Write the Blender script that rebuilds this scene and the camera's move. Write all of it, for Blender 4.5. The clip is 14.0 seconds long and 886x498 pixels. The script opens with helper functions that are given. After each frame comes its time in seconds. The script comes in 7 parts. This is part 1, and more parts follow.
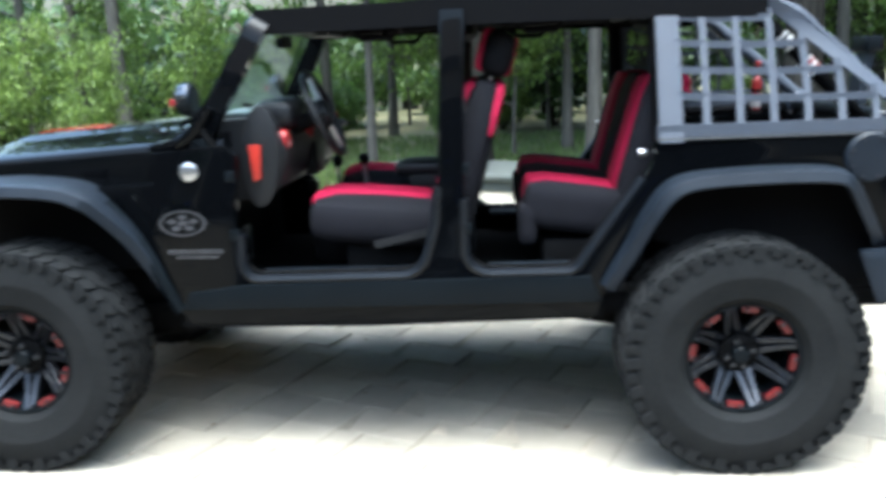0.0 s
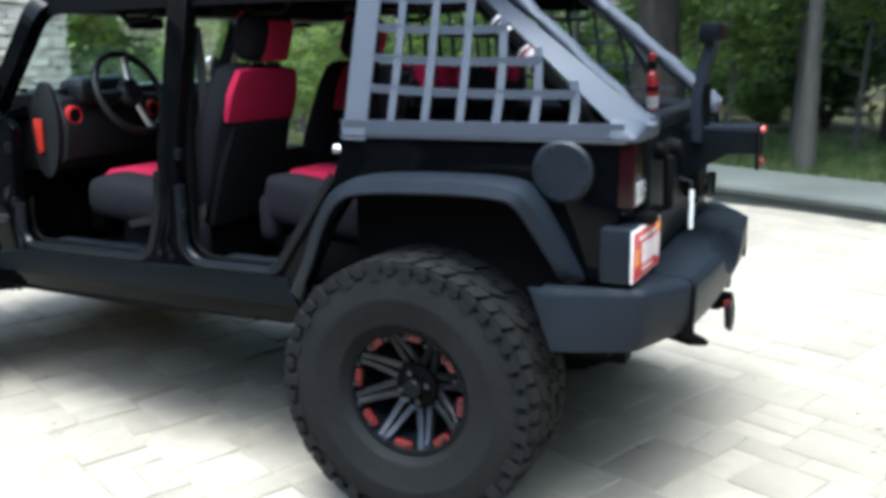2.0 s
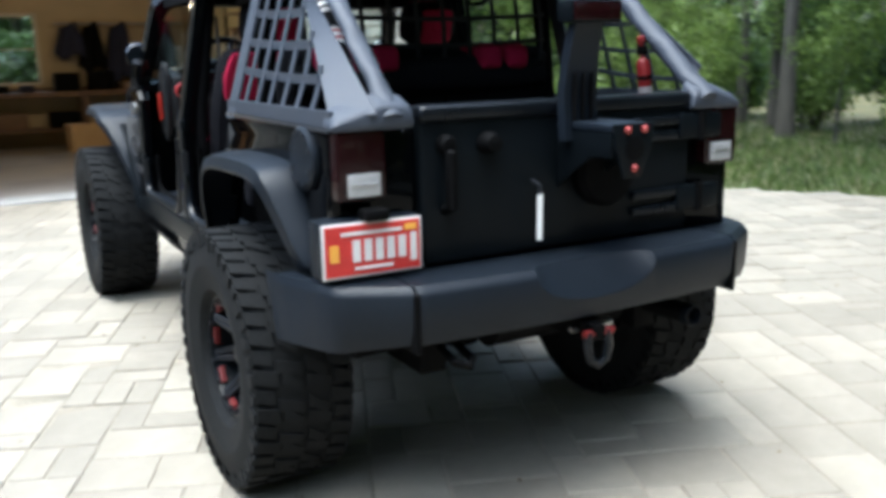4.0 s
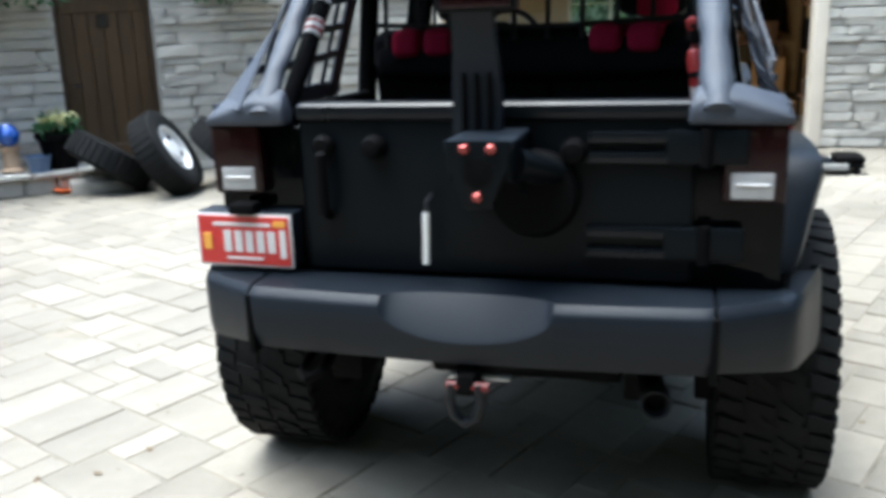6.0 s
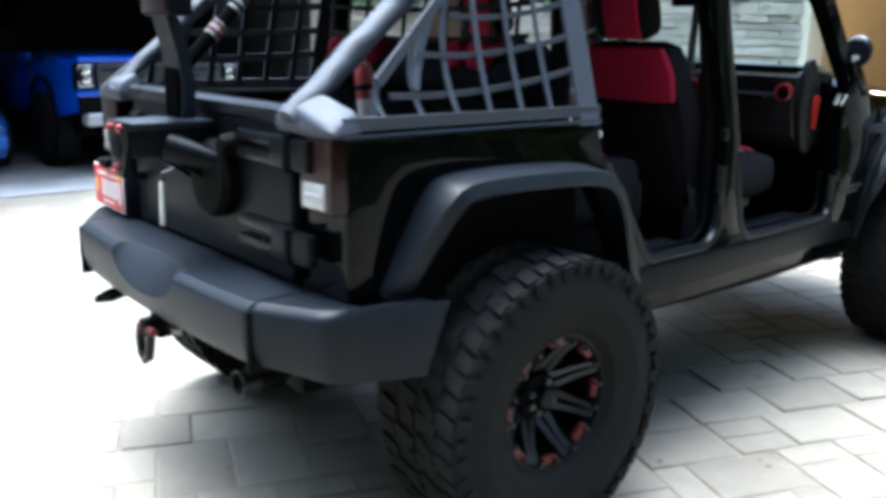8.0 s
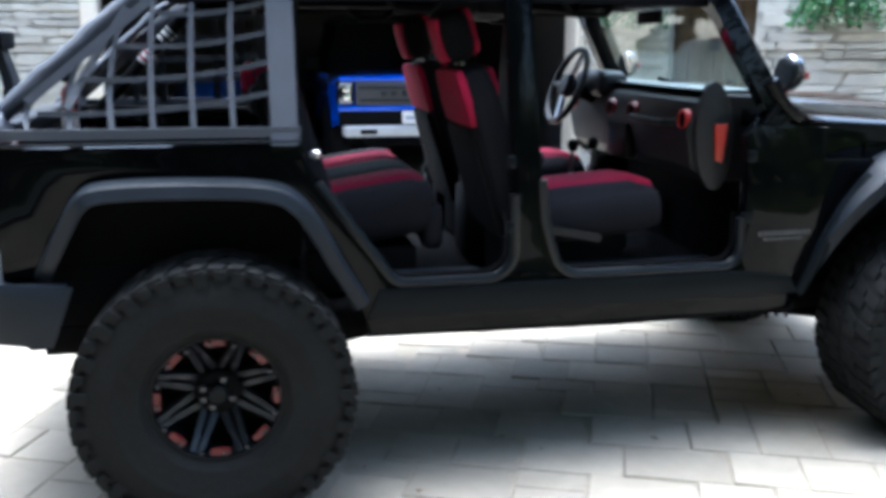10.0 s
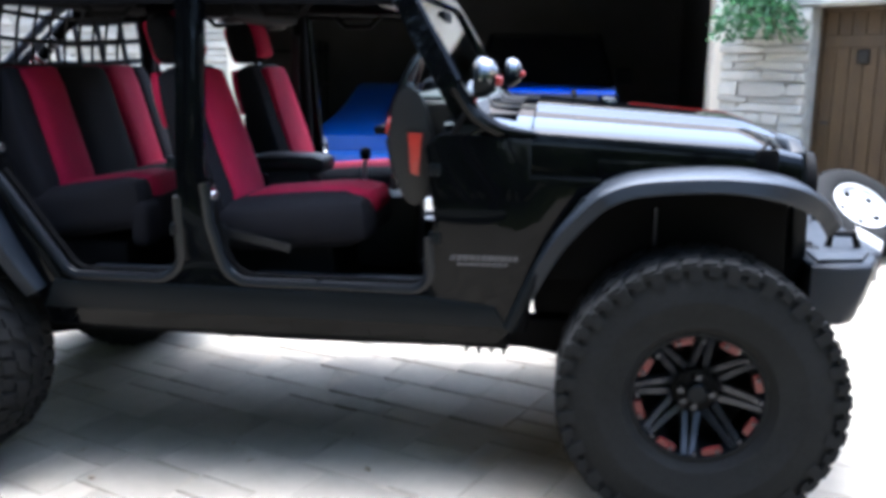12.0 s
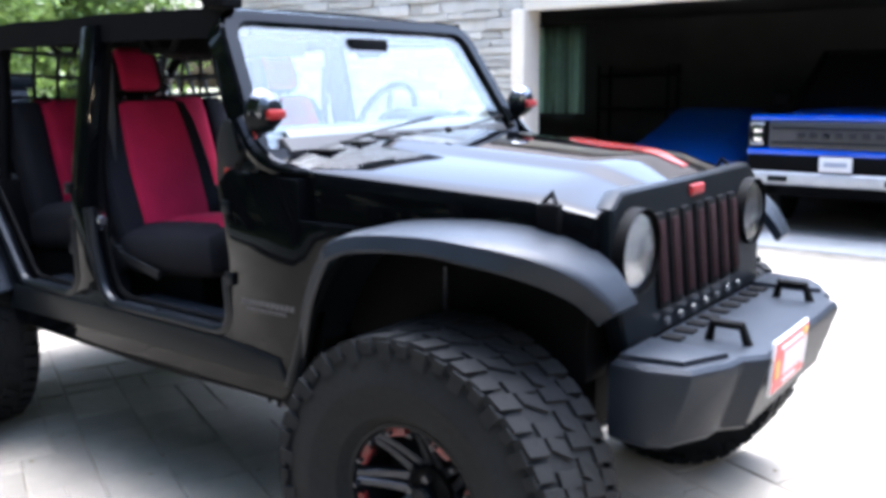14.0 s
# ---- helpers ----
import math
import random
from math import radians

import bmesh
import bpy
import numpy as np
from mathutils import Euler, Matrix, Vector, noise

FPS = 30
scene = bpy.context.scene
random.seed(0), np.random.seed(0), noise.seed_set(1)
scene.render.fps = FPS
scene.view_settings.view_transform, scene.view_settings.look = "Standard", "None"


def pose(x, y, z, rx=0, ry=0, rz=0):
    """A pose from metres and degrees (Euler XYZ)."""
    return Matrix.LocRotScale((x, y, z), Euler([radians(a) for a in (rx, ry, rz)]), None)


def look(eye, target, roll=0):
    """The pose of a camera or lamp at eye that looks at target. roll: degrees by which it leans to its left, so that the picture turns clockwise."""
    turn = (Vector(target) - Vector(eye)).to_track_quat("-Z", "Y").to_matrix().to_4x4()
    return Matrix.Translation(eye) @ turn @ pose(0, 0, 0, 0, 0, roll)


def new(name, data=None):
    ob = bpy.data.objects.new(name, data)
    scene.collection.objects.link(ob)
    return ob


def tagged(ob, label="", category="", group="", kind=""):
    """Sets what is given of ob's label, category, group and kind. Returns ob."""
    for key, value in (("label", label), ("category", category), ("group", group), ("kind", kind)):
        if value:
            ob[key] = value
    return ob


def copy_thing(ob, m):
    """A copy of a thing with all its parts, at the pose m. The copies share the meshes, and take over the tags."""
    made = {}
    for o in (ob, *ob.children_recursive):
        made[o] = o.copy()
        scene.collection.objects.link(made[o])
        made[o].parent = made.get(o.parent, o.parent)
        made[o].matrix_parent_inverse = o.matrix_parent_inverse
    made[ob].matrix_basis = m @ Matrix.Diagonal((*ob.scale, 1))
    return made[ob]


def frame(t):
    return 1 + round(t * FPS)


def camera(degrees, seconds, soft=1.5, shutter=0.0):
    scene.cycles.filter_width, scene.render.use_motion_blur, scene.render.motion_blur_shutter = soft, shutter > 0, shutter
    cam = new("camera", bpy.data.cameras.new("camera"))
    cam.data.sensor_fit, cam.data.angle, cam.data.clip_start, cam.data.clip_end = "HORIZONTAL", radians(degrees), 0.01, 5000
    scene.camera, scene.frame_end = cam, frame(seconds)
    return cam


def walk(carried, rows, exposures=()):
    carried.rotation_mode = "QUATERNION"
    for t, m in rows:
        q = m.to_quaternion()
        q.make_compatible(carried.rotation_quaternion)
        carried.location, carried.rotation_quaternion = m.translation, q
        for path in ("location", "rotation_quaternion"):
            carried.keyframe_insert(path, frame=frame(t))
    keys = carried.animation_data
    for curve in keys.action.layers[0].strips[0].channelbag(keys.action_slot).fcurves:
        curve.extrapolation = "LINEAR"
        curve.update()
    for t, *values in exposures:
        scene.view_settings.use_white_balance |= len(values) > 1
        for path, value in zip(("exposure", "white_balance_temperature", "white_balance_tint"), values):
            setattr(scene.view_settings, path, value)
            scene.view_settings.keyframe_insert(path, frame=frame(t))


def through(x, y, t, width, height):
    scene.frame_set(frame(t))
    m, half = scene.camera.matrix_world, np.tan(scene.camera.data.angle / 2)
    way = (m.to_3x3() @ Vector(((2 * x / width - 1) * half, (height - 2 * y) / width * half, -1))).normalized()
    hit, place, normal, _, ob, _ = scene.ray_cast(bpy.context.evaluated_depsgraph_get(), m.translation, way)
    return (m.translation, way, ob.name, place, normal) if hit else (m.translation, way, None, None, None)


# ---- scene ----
# ---- camera and its way ----
cam = camera(53.6, 14.0, soft=4.1, shutter=0.5)
PATH = [
    (0, (0.536, -4.245, 1.66), (0.409, -2.296, 1.23), -2.4),
    (0.5, (1.236, -4.108, 1.614), (0.987, -2.165, 1.208), -2.5),
    (1, (1.854, -3.908, 1.58), (1.329, -2.016, 1.2), -1.7),
    (1.5, (2.321, -3.66, 1.572), (1.613, -1.825, 1.214), -1.2),
    (2, (2.81, -3.393, 1.576), (1.954, -1.638, 1.143), -1.1),
    (2.5, (3.256, -3.029, 1.572), (2.104, -1.459, 1.115), -2.0),
    (3, (3.717, -2.634, 1.512), (2.36, -1.205, 1.17), -1.2),
    (3.5, (4.121, -2.23, 1.543), (2.515, -1.1, 1.16), -2.7),
    (4, (4.468, -1.751, 1.52), (2.77, -0.789, 1.082), -1.1),
    (4.2, (4.553, -1.566, 1.532), (2.772, -0.744, 1.146), 1.3),
    (6.3, (4.44, 0.876, 1.604), (2.601, 0.242, 1.141), -2.4),
    (6.5, (4.39, 1.091, 1.609), (2.564, 0.385, 1.203), -1.7),
    (7, (4.182, 1.64, 1.605), (2.558, 0.541, 1.21), -1.3),
    (7.5, (3.824, 2.105, 1.594), (2.372, 0.803, 1.15), -0.6),
    (8, (3.393, 2.63, 1.568), (2.125, 1.159, 1.091), 1.3),
    (8.5, (2.91, 3.017, 1.636), (1.872, 1.384, 1.131), 2.1),
    (10.8, (0.336, 3.932, 1.609), (0.175, 1.988, 1.168), 0.2),
    (11, (0.079, 3.914, 1.598), (-0.029, 1.968, 1.149), 0.4),
    (11.5, (-0.399, 3.905, 1.529), (-0.377, 1.953, 1.095), 0.3),
    (12, (-0.979, 3.753, 1.588), (-0.708, 1.816, 1.166), 0.5),
    (12.5, (-1.557, 3.519, 1.635), (-1.049, 1.628, 1.226), 0.1),
    (13, (-2.151, 3.16, 1.631), (-1.204, 1.437, 1.267), -1.5),
    (13.5, (-2.596, 2.787, 1.634), (-1.446, 1.187, 1.288), -2.5),
    (14, (-2.826, 2.621, 1.612), (-1.631, 1.061, 1.24), -0.5),
]
EXPOSURES = [(0, 2.8, 5150, 0), (1.2, 2.50, 5350, 3), (2, 2.31, 5150, 1), (3, 2.13, 5150, 2), (3.5, 2.18, 5150, 2), (4, 2.02, 5200, 2), (6.5, 2.02, 5200, 2), (7.5, 2.50, 5000, 2), (9, 2.82, 5000, 4), (11.5, 3.28, 5150, 8), (13, 3.34, 5150, 12), (14, 3.22, 5150, 12)]
walk(cam, [(t, look(eye, target, roll)) for t, eye, target, roll in PATH], EXPOSURES)

# ---- world and sun: bright hazy daylight from over the house ----
world = bpy.data.worlds.new("sky")
scene.world = world
world.use_nodes = True
wn, wl = world.node_tree.nodes, world.node_tree.links
sky = wn.new("ShaderNodeTexSky")
sky.sky_type, sky.sun_disc = "NISHITA", False
sky.sun_elevation, sky.sun_rotation = radians(77), radians(167)
sky.air_density, sky.dust_density, sky.ozone_density = 1.6, 9.0, 1.0
wn["Background"].inputs["Strength"].default_value = 0.15
wl.new(sky.outputs["Color"], wn["Background"].inputs["Color"])

sun = new("sun", bpy.data.lights.new("sun", "SUN"))
sun.data.energy, sun.data.angle, sun.data.color = 0.7, radians(38), (1.0, 0.98, 0.95)
sun.matrix_world = look((0.45, -2.0, 9.79), (0, 0, 0))

# ---- materials ----
def mat(name, base, rough=0.5, metal=0.0, vary=0.15, scale=6.0, fine=60.0, bump=0.0, stain=0.0, island="", coat=0.0, spec=0.5, second=None, stretch=None):
    """A surface with variation at two scales; island: 'object' or 'island' gives each piece its own tone."""
    m = bpy.data.materials.new(name)
    m.use_nodes = True
    n, l = m.node_tree.nodes, m.node_tree.links
    b = n["Principled BSDF"]
    co = n.new("ShaderNodeTexCoord")
    src = co.outputs["Object"]
    if stretch:
        mp = n.new("ShaderNodeMapping")
        mp.inputs["Scale"].default_value = stretch
        l.new(src, mp.inputs["Vector"])
        src = mp.outputs["Vector"]
    big, small = n.new("ShaderNodeTexNoise"), n.new("ShaderNodeTexNoise")
    for t, s, d in ((big, scale, 4), (small, fine, 3)):
        t.inputs["Scale"].default_value, t.inputs["Detail"].default_value = s, d
        l.new(src, t.inputs["Vector"])
    mix = n.new("ShaderNodeMix")
    mix.data_type = "RGBA"
    dark = [c * (1 - vary) for c in base]
    light = second or [min(1, c * (1 + vary)) for c in base]
    mix.inputs["A"].default_value, mix.inputs["B"].default_value = (*dark, 1), (*light, 1)
    add = n.new("ShaderNodeMath")
    add.operation = "MULTIPLY_ADD"
    add.inputs[1].default_value = 0.45
    l.new(small.outputs["Fac"], add.inputs[0])
    half = n.new("ShaderNodeMath")
    half.operation = "MULTIPLY"
    half.inputs[1].default_value = 0.55
    l.new(big.outputs["Fac"], half.inputs[0])
    l.new(half.outputs[0], add.inputs[2])
    ramp = n.new("ShaderNodeMapRange")
    ramp.inputs["From Min"].default_value, ramp.inputs["From Max"].default_value = 0.3, 0.7
    l.new(add.outputs[0], ramp.inputs["Value"])
    l.new(ramp.outputs[0], mix.inputs["Factor"])
    col = mix.outputs["Result"]
    if island:
        if island == "object":
            info = n.new("ShaderNodeObjectInfo").outputs["Random"]
        else:
            info = n.new("ShaderNodeNewGeometry").outputs["Random Per Island"]
        hsv = n.new("ShaderNodeHueSaturation")
        rng = n.new("ShaderNodeMapRange")
        rng.inputs["To Min"].default_value, rng.inputs["To Max"].default_value = 1 - 2 * vary, 1 + 1.2 * vary
        l.new(info, rng.inputs["Value"])
        l.new(rng.outputs[0], hsv.inputs["Value"])
        l.new(col, hsv.inputs["Color"])
        col = hsv.outputs["Color"]
    if stain:
        st = n.new("ShaderNodeTexNoise")
        st.inputs["Scale"].default_value, st.inputs["Detail"].default_value = 0.9, 6
        l.new(co.outputs["Object"], st.inputs["Vector"])
        sr = n.new("ShaderNodeMapRange")
        sr.inputs["From Min"].default_value, sr.inputs["From Max"].default_value = 0.5, 0.75
        sr.inputs["To Max"].default_value = stain
        l.new(st.outputs["Fac"], sr.inputs["Value"])
        sm = n.new("ShaderNodeMix")
        sm.data_type, sm.blend_type = "RGBA", "MULTIPLY"
        sm.inputs["B"].default_value = (0.35, 0.32, 0.27, 1)
        l.new(sr.outputs[0], sm.inputs["Factor"])
        l.new(col, sm.inputs["A"])
        col = sm.outputs["Result"]
    l.new(col, b.inputs["Base Color"])
    rr = n.new("ShaderNodeMapRange")
    rr.inputs["To Min"].default_value, rr.inputs["To Max"].default_value = max(0.02, rough - 0.08), min(1, rough + 0.08)
    l.new(big.outputs["Fac"], rr.inputs["Value"])
    l.new(rr.outputs[0], b.inputs["Roughness"])
    b.inputs["Metallic"].default_value = metal
    b.inputs["Specular IOR Level"].default_value = spec
    b.inputs["Coat Weight"].default_value = coat
    b.inputs["Coat Roughness"].default_value = 0.04
    if bump:
        bp = n.new("ShaderNodeBump")
        bp.inputs["Strength"].default_value, bp.inputs["Distance"].default_value = bump, 0.01
        l.new(small.outputs["Fac"], bp.inputs["Height"])
        l.new(bp.outputs["Normal"], b.inputs["Normal"])
    return m


def leaf_mat(name, a, c, through=0.35):
    """Leaves: each its own green, some light coming through."""
    m = mat(name, a, 0.5, vary=0.25, scale=1.2, fine=14, island="island", second=c)
    n, l = m.node_tree.nodes, m.node_tree.links
    tr, mx = n.new("ShaderNodeBsdfTranslucent"), n.new("ShaderNodeMixShader")
    src = n["Principled BSDF"].inputs["Base Color"].links[0].from_socket
    l.new(src, tr.inputs["Color"])
    mx.inputs[0].default_value = through
    l.new(n["Principled BSDF"].outputs[0], mx.inputs[1])
    l.new(tr.outputs[0], mx.inputs[2])
    l.new(mx.outputs[0], n["Material Output"].inputs["Surface"])
    return m


def glass_mat(name, tint, normal=0.045, rough=0.0):
    """Clear pane: looks through straight on, mirrors more and more towards grazing."""
    m = bpy.data.materials.new(name)
    m.use_nodes = True
    n, l = m.node_tree.nodes, m.node_tree.links
    tr, gl, lw, mx = (n.new("ShaderNode" + k) for k in ("BsdfTransparent", "BsdfGlossy", "LayerWeight", "MixShader"))
    up, add = n.new("ShaderNodeMath"), n.new("ShaderNodeMath")
    up.operation, up.inputs[1].default_value = "POWER", 5.0
    add.operation, add.inputs[1].default_value, add.inputs[2].default_value = "MULTIPLY_ADD", 1 - normal, normal
    tr.inputs["Color"].default_value = (*tint, 1)
    gl.inputs["Roughness"].default_value = rough
    lw.inputs["Blend"].default_value = 0.5
    l.new(lw.outputs["Facing"], up.inputs[0])
    l.new(up.outputs[0], add.inputs[0])
    l.new(add.outputs[0], mx.inputs[0])
    l.new(tr.outputs[0], mx.inputs[1])
    l.new(gl.outputs[0], mx.inputs[2])
    l.new(mx.outputs[0], n["Material Output"].inputs["Surface"])
    return m


def glow_mat(name, color, strength):
    m = mat(name, color, 0.5)
    b = m.node_tree.nodes["Principled BSDF"]
    b.inputs["Emission Color"].default_value, b.inputs["Emission Strength"].default_value = (*color, 1), strength
    return m


PAINT = mat("black paint", (0.0012, 0.0014, 0.0018), 0.12, vary=0.2, scale=3, fine=300, coat=1.0, spec=0.0)
PAINT.node_tree.nodes["Principled BSDF"].inputs["Coat IOR"].default_value = 1.205
SATIN = mat("satin black panel", (0.0034, 0.0046, 0.0058), 0.32, vary=0.2, scale=4, fine=220, bump=0.03, spec=0.08)
PLASTIC = mat("grained dark grey plastic", (0.0062, 0.0086, 0.0128), 0.42, vary=0.25, scale=5, fine=400, bump=0.12, spec=0.19)
LIP = mat("glossy dark opening lip", (0.0034, 0.0044, 0.0062), 0.30, vary=0.25, scale=6, fine=200, spec=0.22)
BLACK = mat("dull black", (0.0013, 0.0013, 0.0015), 0.7, vary=0.3, scale=8, fine=90, spec=0.07)
STEEL = mat("bare steel", (0.45, 0.45, 0.46), 0.32, 1.0, vary=0.2)
CHROME = mat("chrome", (0.75, 0.76, 0.78), 0.08, 1.0, vary=0.05)
ALLOY = mat("dark machined alloy", (0.030, 0.032, 0.038), 0.30, 0.7, vary=0.2, fine=120)
RUBBER = mat("tyre rubber", (0.0050, 0.0056, 0.0062), 0.8, vary=0.35, scale=5, fine=70, bump=0.15, spec=0.14, second=(0.011, 0.0115, 0.0118))
REDP = mat("red painted insert", (0.20, 0.006, 0.006), 0.4, vary=0.15)
REDDARK = mat("dull red enamel", (0.12, 0.004, 0.004), 0.45, vary=0.2, scale=20)
REDDIM = mat("dark red rim paint", (0.085, 0.0035, 0.0035), 0.5, vary=0.35, scale=9)
ORANGE = mat("orange red reflector", (0.24, 0.014, 0.007), 0.35, vary=0.1)
NYLON = mat("grey nylon webbing", (0.025, 0.031, 0.045), 0.6, vary=0.15, scale=12, fine=500, bump=0.2)
NYLONPALE = mat("pale scuffed paper", (0.22, 0.20, 0.20), 0.7, vary=0.3, scale=30)
NETBLACK = mat("black webbing", (0.006, 0.006, 0.007), 0.8, vary=0.2, scale=12, fine=400, bump=0.2)
CANVAS = mat("black canvas", (0.0016, 0.0016, 0.0020), 0.75, vary=0.25, scale=5, fine=500, bump=0.2, spec=0.06)
FABRIC = mat("black seat fabric", (0.003, 0.003, 0.004), 0.9, vary=0.3, scale=7, fine=350, bump=0.3, spec=0.12)
GREYFAB = mat("charcoal seat fabric", (0.0058, 0.0058, 0.0080), 0.9, vary=0.25, scale=7, fine=350, bump=0.3, spec=0.12)
REDFAB = mat("crimson seat fabric", (0.25, 0.007, 0.034), 0.85, vary=0.18, scale=7, fine=350, bump=0.3, spec=0.12)
CARPET = mat("black carpet", (0.0014, 0.0014, 0.0017), 0.95, vary=0.4, scale=10, fine=200, bump=0.3, spec=0.1)
DASH = mat("dark dashboard plastic", (0.005, 0.0054, 0.0064), 0.5, vary=0.2, scale=8, fine=300, bump=0.1, spec=0.25)
DASHGREY = mat("grey green dash top", (0.06, 0.075, 0.075), 0.35, vary=0.15, scale=8, fine=300)
TAIL = mat("dark red lamp lens", (0.009, 0.0017, 0.0024), 0.18, vary=0.2, coat=0.2, spec=0.15)
CLEAR = mat("clear lamp lens", (0.30, 0.30, 0.30), 0.15, vary=0.1, coat=0.6)
PLATERED = mat("red plate enamel", (0.42, 0.022, 0.018), 0.4, vary=0.12, scale=12)
PLATEWHITE = mat("white plate enamel", (0.55, 0.54, 0.53), 0.4, vary=0.06)
PLATEGOLD = mat("yellow plate mark", (0.65, 0.32, 0.04), 0.4, vary=0.1)
DECAL = mat("silver decal", (0.055, 0.055, 0.060), 0.4, 0.5, vary=0.3, scale=30)
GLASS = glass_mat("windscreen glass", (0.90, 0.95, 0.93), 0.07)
LENS = glass_mat("headlamp glass", (0.95, 0.96, 0.97), 0.045)
MIRROR = mat("mirror glass", (0.9, 0.9, 0.9), 0.02, 1.0, vary=0.02)
BLUE = mat("metallic blue paint", (0.008, 0.07, 0.50), 0.22, 0.25, vary=0.15, coat=1.0)
BLUEDEEP = mat("deep blue car cover", (0.006, 0.055, 0.26), 0.5, vary=0.25, scale=4, fine=60)
PAVER = mat("tan concrete paver", (0.206, 0.184, 0.144), 0.85, vary=0.09, scale=13, fine=120, bump=0.25, stain=0.5, island="object", second=(0.240, 0.218, 0.176))
PAVERJ = mat("tan concrete pavers", (0.206, 0.184, 0.144), 0.85, vary=0.09, scale=13, fine=120, bump=0.25, stain=0.5, island="island", second=(0.240, 0.218, 0.176))
SAND = mat("joint sand", (0.185, 0.163, 0.125), 0.95, vary=0.62, scale=4.5, fine=160, bump=0.4)
APRON = mat("grey concrete", (0.29, 0.29, 0.28), 0.8, vary=0.12, scale=2, fine=90, bump=0.15, stain=0.4)
GRASS = mat("grass and leaf litter", (0.060, 0.085, 0.022), 0.95, vary=0.45, scale=0.7, fine=30, bump=0.5, second=(0.13, 0.105, 0.045))
BLADE = leaf_mat("grass blades", (0.07, 0.12, 0.025), (0.13, 0.18, 0.045), 0.3)
STONE = mat("whitewashed wall stone", (0.405, 0.388, 0.342), 0.85, vary=0.10, scale=7, fine=55, bump=0.5, island="object", second=(0.485, 0.468, 0.415))
STONEJ = mat("whitewashed wall stones", (0.405, 0.388, 0.342), 0.85, vary=0.10, scale=7, fine=55, bump=0.5, island="island", second=(0.485, 0.468, 0.415))
MORTAR = mat("grey mortar", (0.36, 0.35, 0.31), 0.95, vary=0.25, scale=9, fine=70, bump=0.4)
CREAM = mat("cream painted trim", (0.62, 0.56, 0.46), 0.6, vary=0.08, scale=4, fine=60)
OAK = mat("stained oak boards", (0.040, 0.021, 0.006), 0.55, vary=0.3, scale=5, fine=40, bump=0.25, second=(0.072, 0.041, 0.013), stretch=(1, 1, 0.12))
TANWALL = mat("tan plaster", (0.45, 0.35, 0.21), 0.85, vary=0.12, scale=2, fine=40)
# Plaster colour lowered well below real plaster to carry the interior's shade.
DARKWALL = mat("shade-darkened garage plaster", (0.085, 0.082, 0.078), 0.9, vary=0.2, scale=2, fine=40)
FLOORG = mat("sealed garage floor", (0.22, 0.20, 0.18), 0.6, vary=0.2, scale=2, fine=50, stain=0.5)
SHELFW = mat("brown workbench wood", (0.13, 0.075, 0.04), 0.6, vary=0.3, scale=6, fine=50, stretch=(0.2, 1, 1))
BARK = mat("grey bark", (0.075, 0.070, 0.060), 0.95, vary=0.4, scale=5, fine=30, bump=0.9, spec=0.2, stretch=(1, 1, 0.16))
# Canopy shade on the trunks is put into this very dark bark.
BARKDARK = mat("bark darkened for shade", (0.016, 0.0145, 0.012), 0.95, vary=0.5, scale=5, fine=22, bump=1.0, spec=0.14, second=(0.040, 0.036, 0.030), stretch=(1, 1, 0.14))
# Light and dark leaf copies carry sun and shade in their colour.
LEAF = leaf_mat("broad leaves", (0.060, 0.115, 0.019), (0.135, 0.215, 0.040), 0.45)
LEAFLIGHT = leaf_mat("young leaves painted sunlit", (0.11, 0.185, 0.032), (0.21, 0.29, 0.060), 0.45)
LEAFDARK = leaf_mat("leaves painted shaded", (0.034, 0.075, 0.018), (0.075, 0.125, 0.028), 0.3)
FERN = leaf_mat("fern fronds", (0.03, 0.10, 0.035), (0.06, 0.17, 0.06))
ROOFING = mat("brown roofing", (0.12, 0.10, 0.085), 0.9, vary=0.25, scale=3, fine=40, bump=0.4)
WHITEPL = mat("white plastic", (0.55, 0.55, 0.54), 0.45, vary=0.08)
GAZE = mat("blue glazed ball", (0.02, 0.09, 0.42), 0.08, 0.3, vary=0.1, coat=1.0)
TERRA = mat("weathered terracotta", (0.42, 0.30, 0.20), 0.85, vary=0.25, scale=8)
FLOWER = leaf_mat("pale yellow blooms", (0.62, 0.60, 0.22), (0.75, 0.74, 0.4), 0.3)
CARTON = mat("brown carton", (0.42, 0.28, 0.14), 0.8, vary=0.15)
NAVY = mat("navy cloth", (0.012, 0.014, 0.035), 0.95, vary=0.3)
BULB = glow_mat("warm lamp bulb", (1.0, 0.72, 0.38), 12)


# ---- mesh helpers ----
def link(name, bm, material, parent=None, label="", smooth=True):
    me = bpy.data.meshes.new(name)
    bmesh.ops.recalc_face_normals(bm, faces=bm.faces)
    bm.to_mesh(me)
    bm.free()
    me.materials.append(material)
    if smooth:
        for p in me.polygons:
            p.use_smooth = True
        me.set_sharp_from_angle(angle=radians(32))
    ob = new(name, me)
    if parent:
        ob.parent = parent
    if label:
        ob["label"] = label
    return ob


part = link


def thing(name, label, category, at=(0, 0, 0), rz=0, group="", kind=""):
    ob = tagged(new(name), label, category, group, kind)
    ob.empty_display_size = 0.1
    ob.matrix_world = pose(*at, 0, 0, rz)
    return ob


def child(name, me, parent, m=None):
    """Another object on a mesh that is already there."""
    ob = new(name, me)
    ob.parent = parent
    if m is not None:
        ob.matrix_basis = m
    return ob


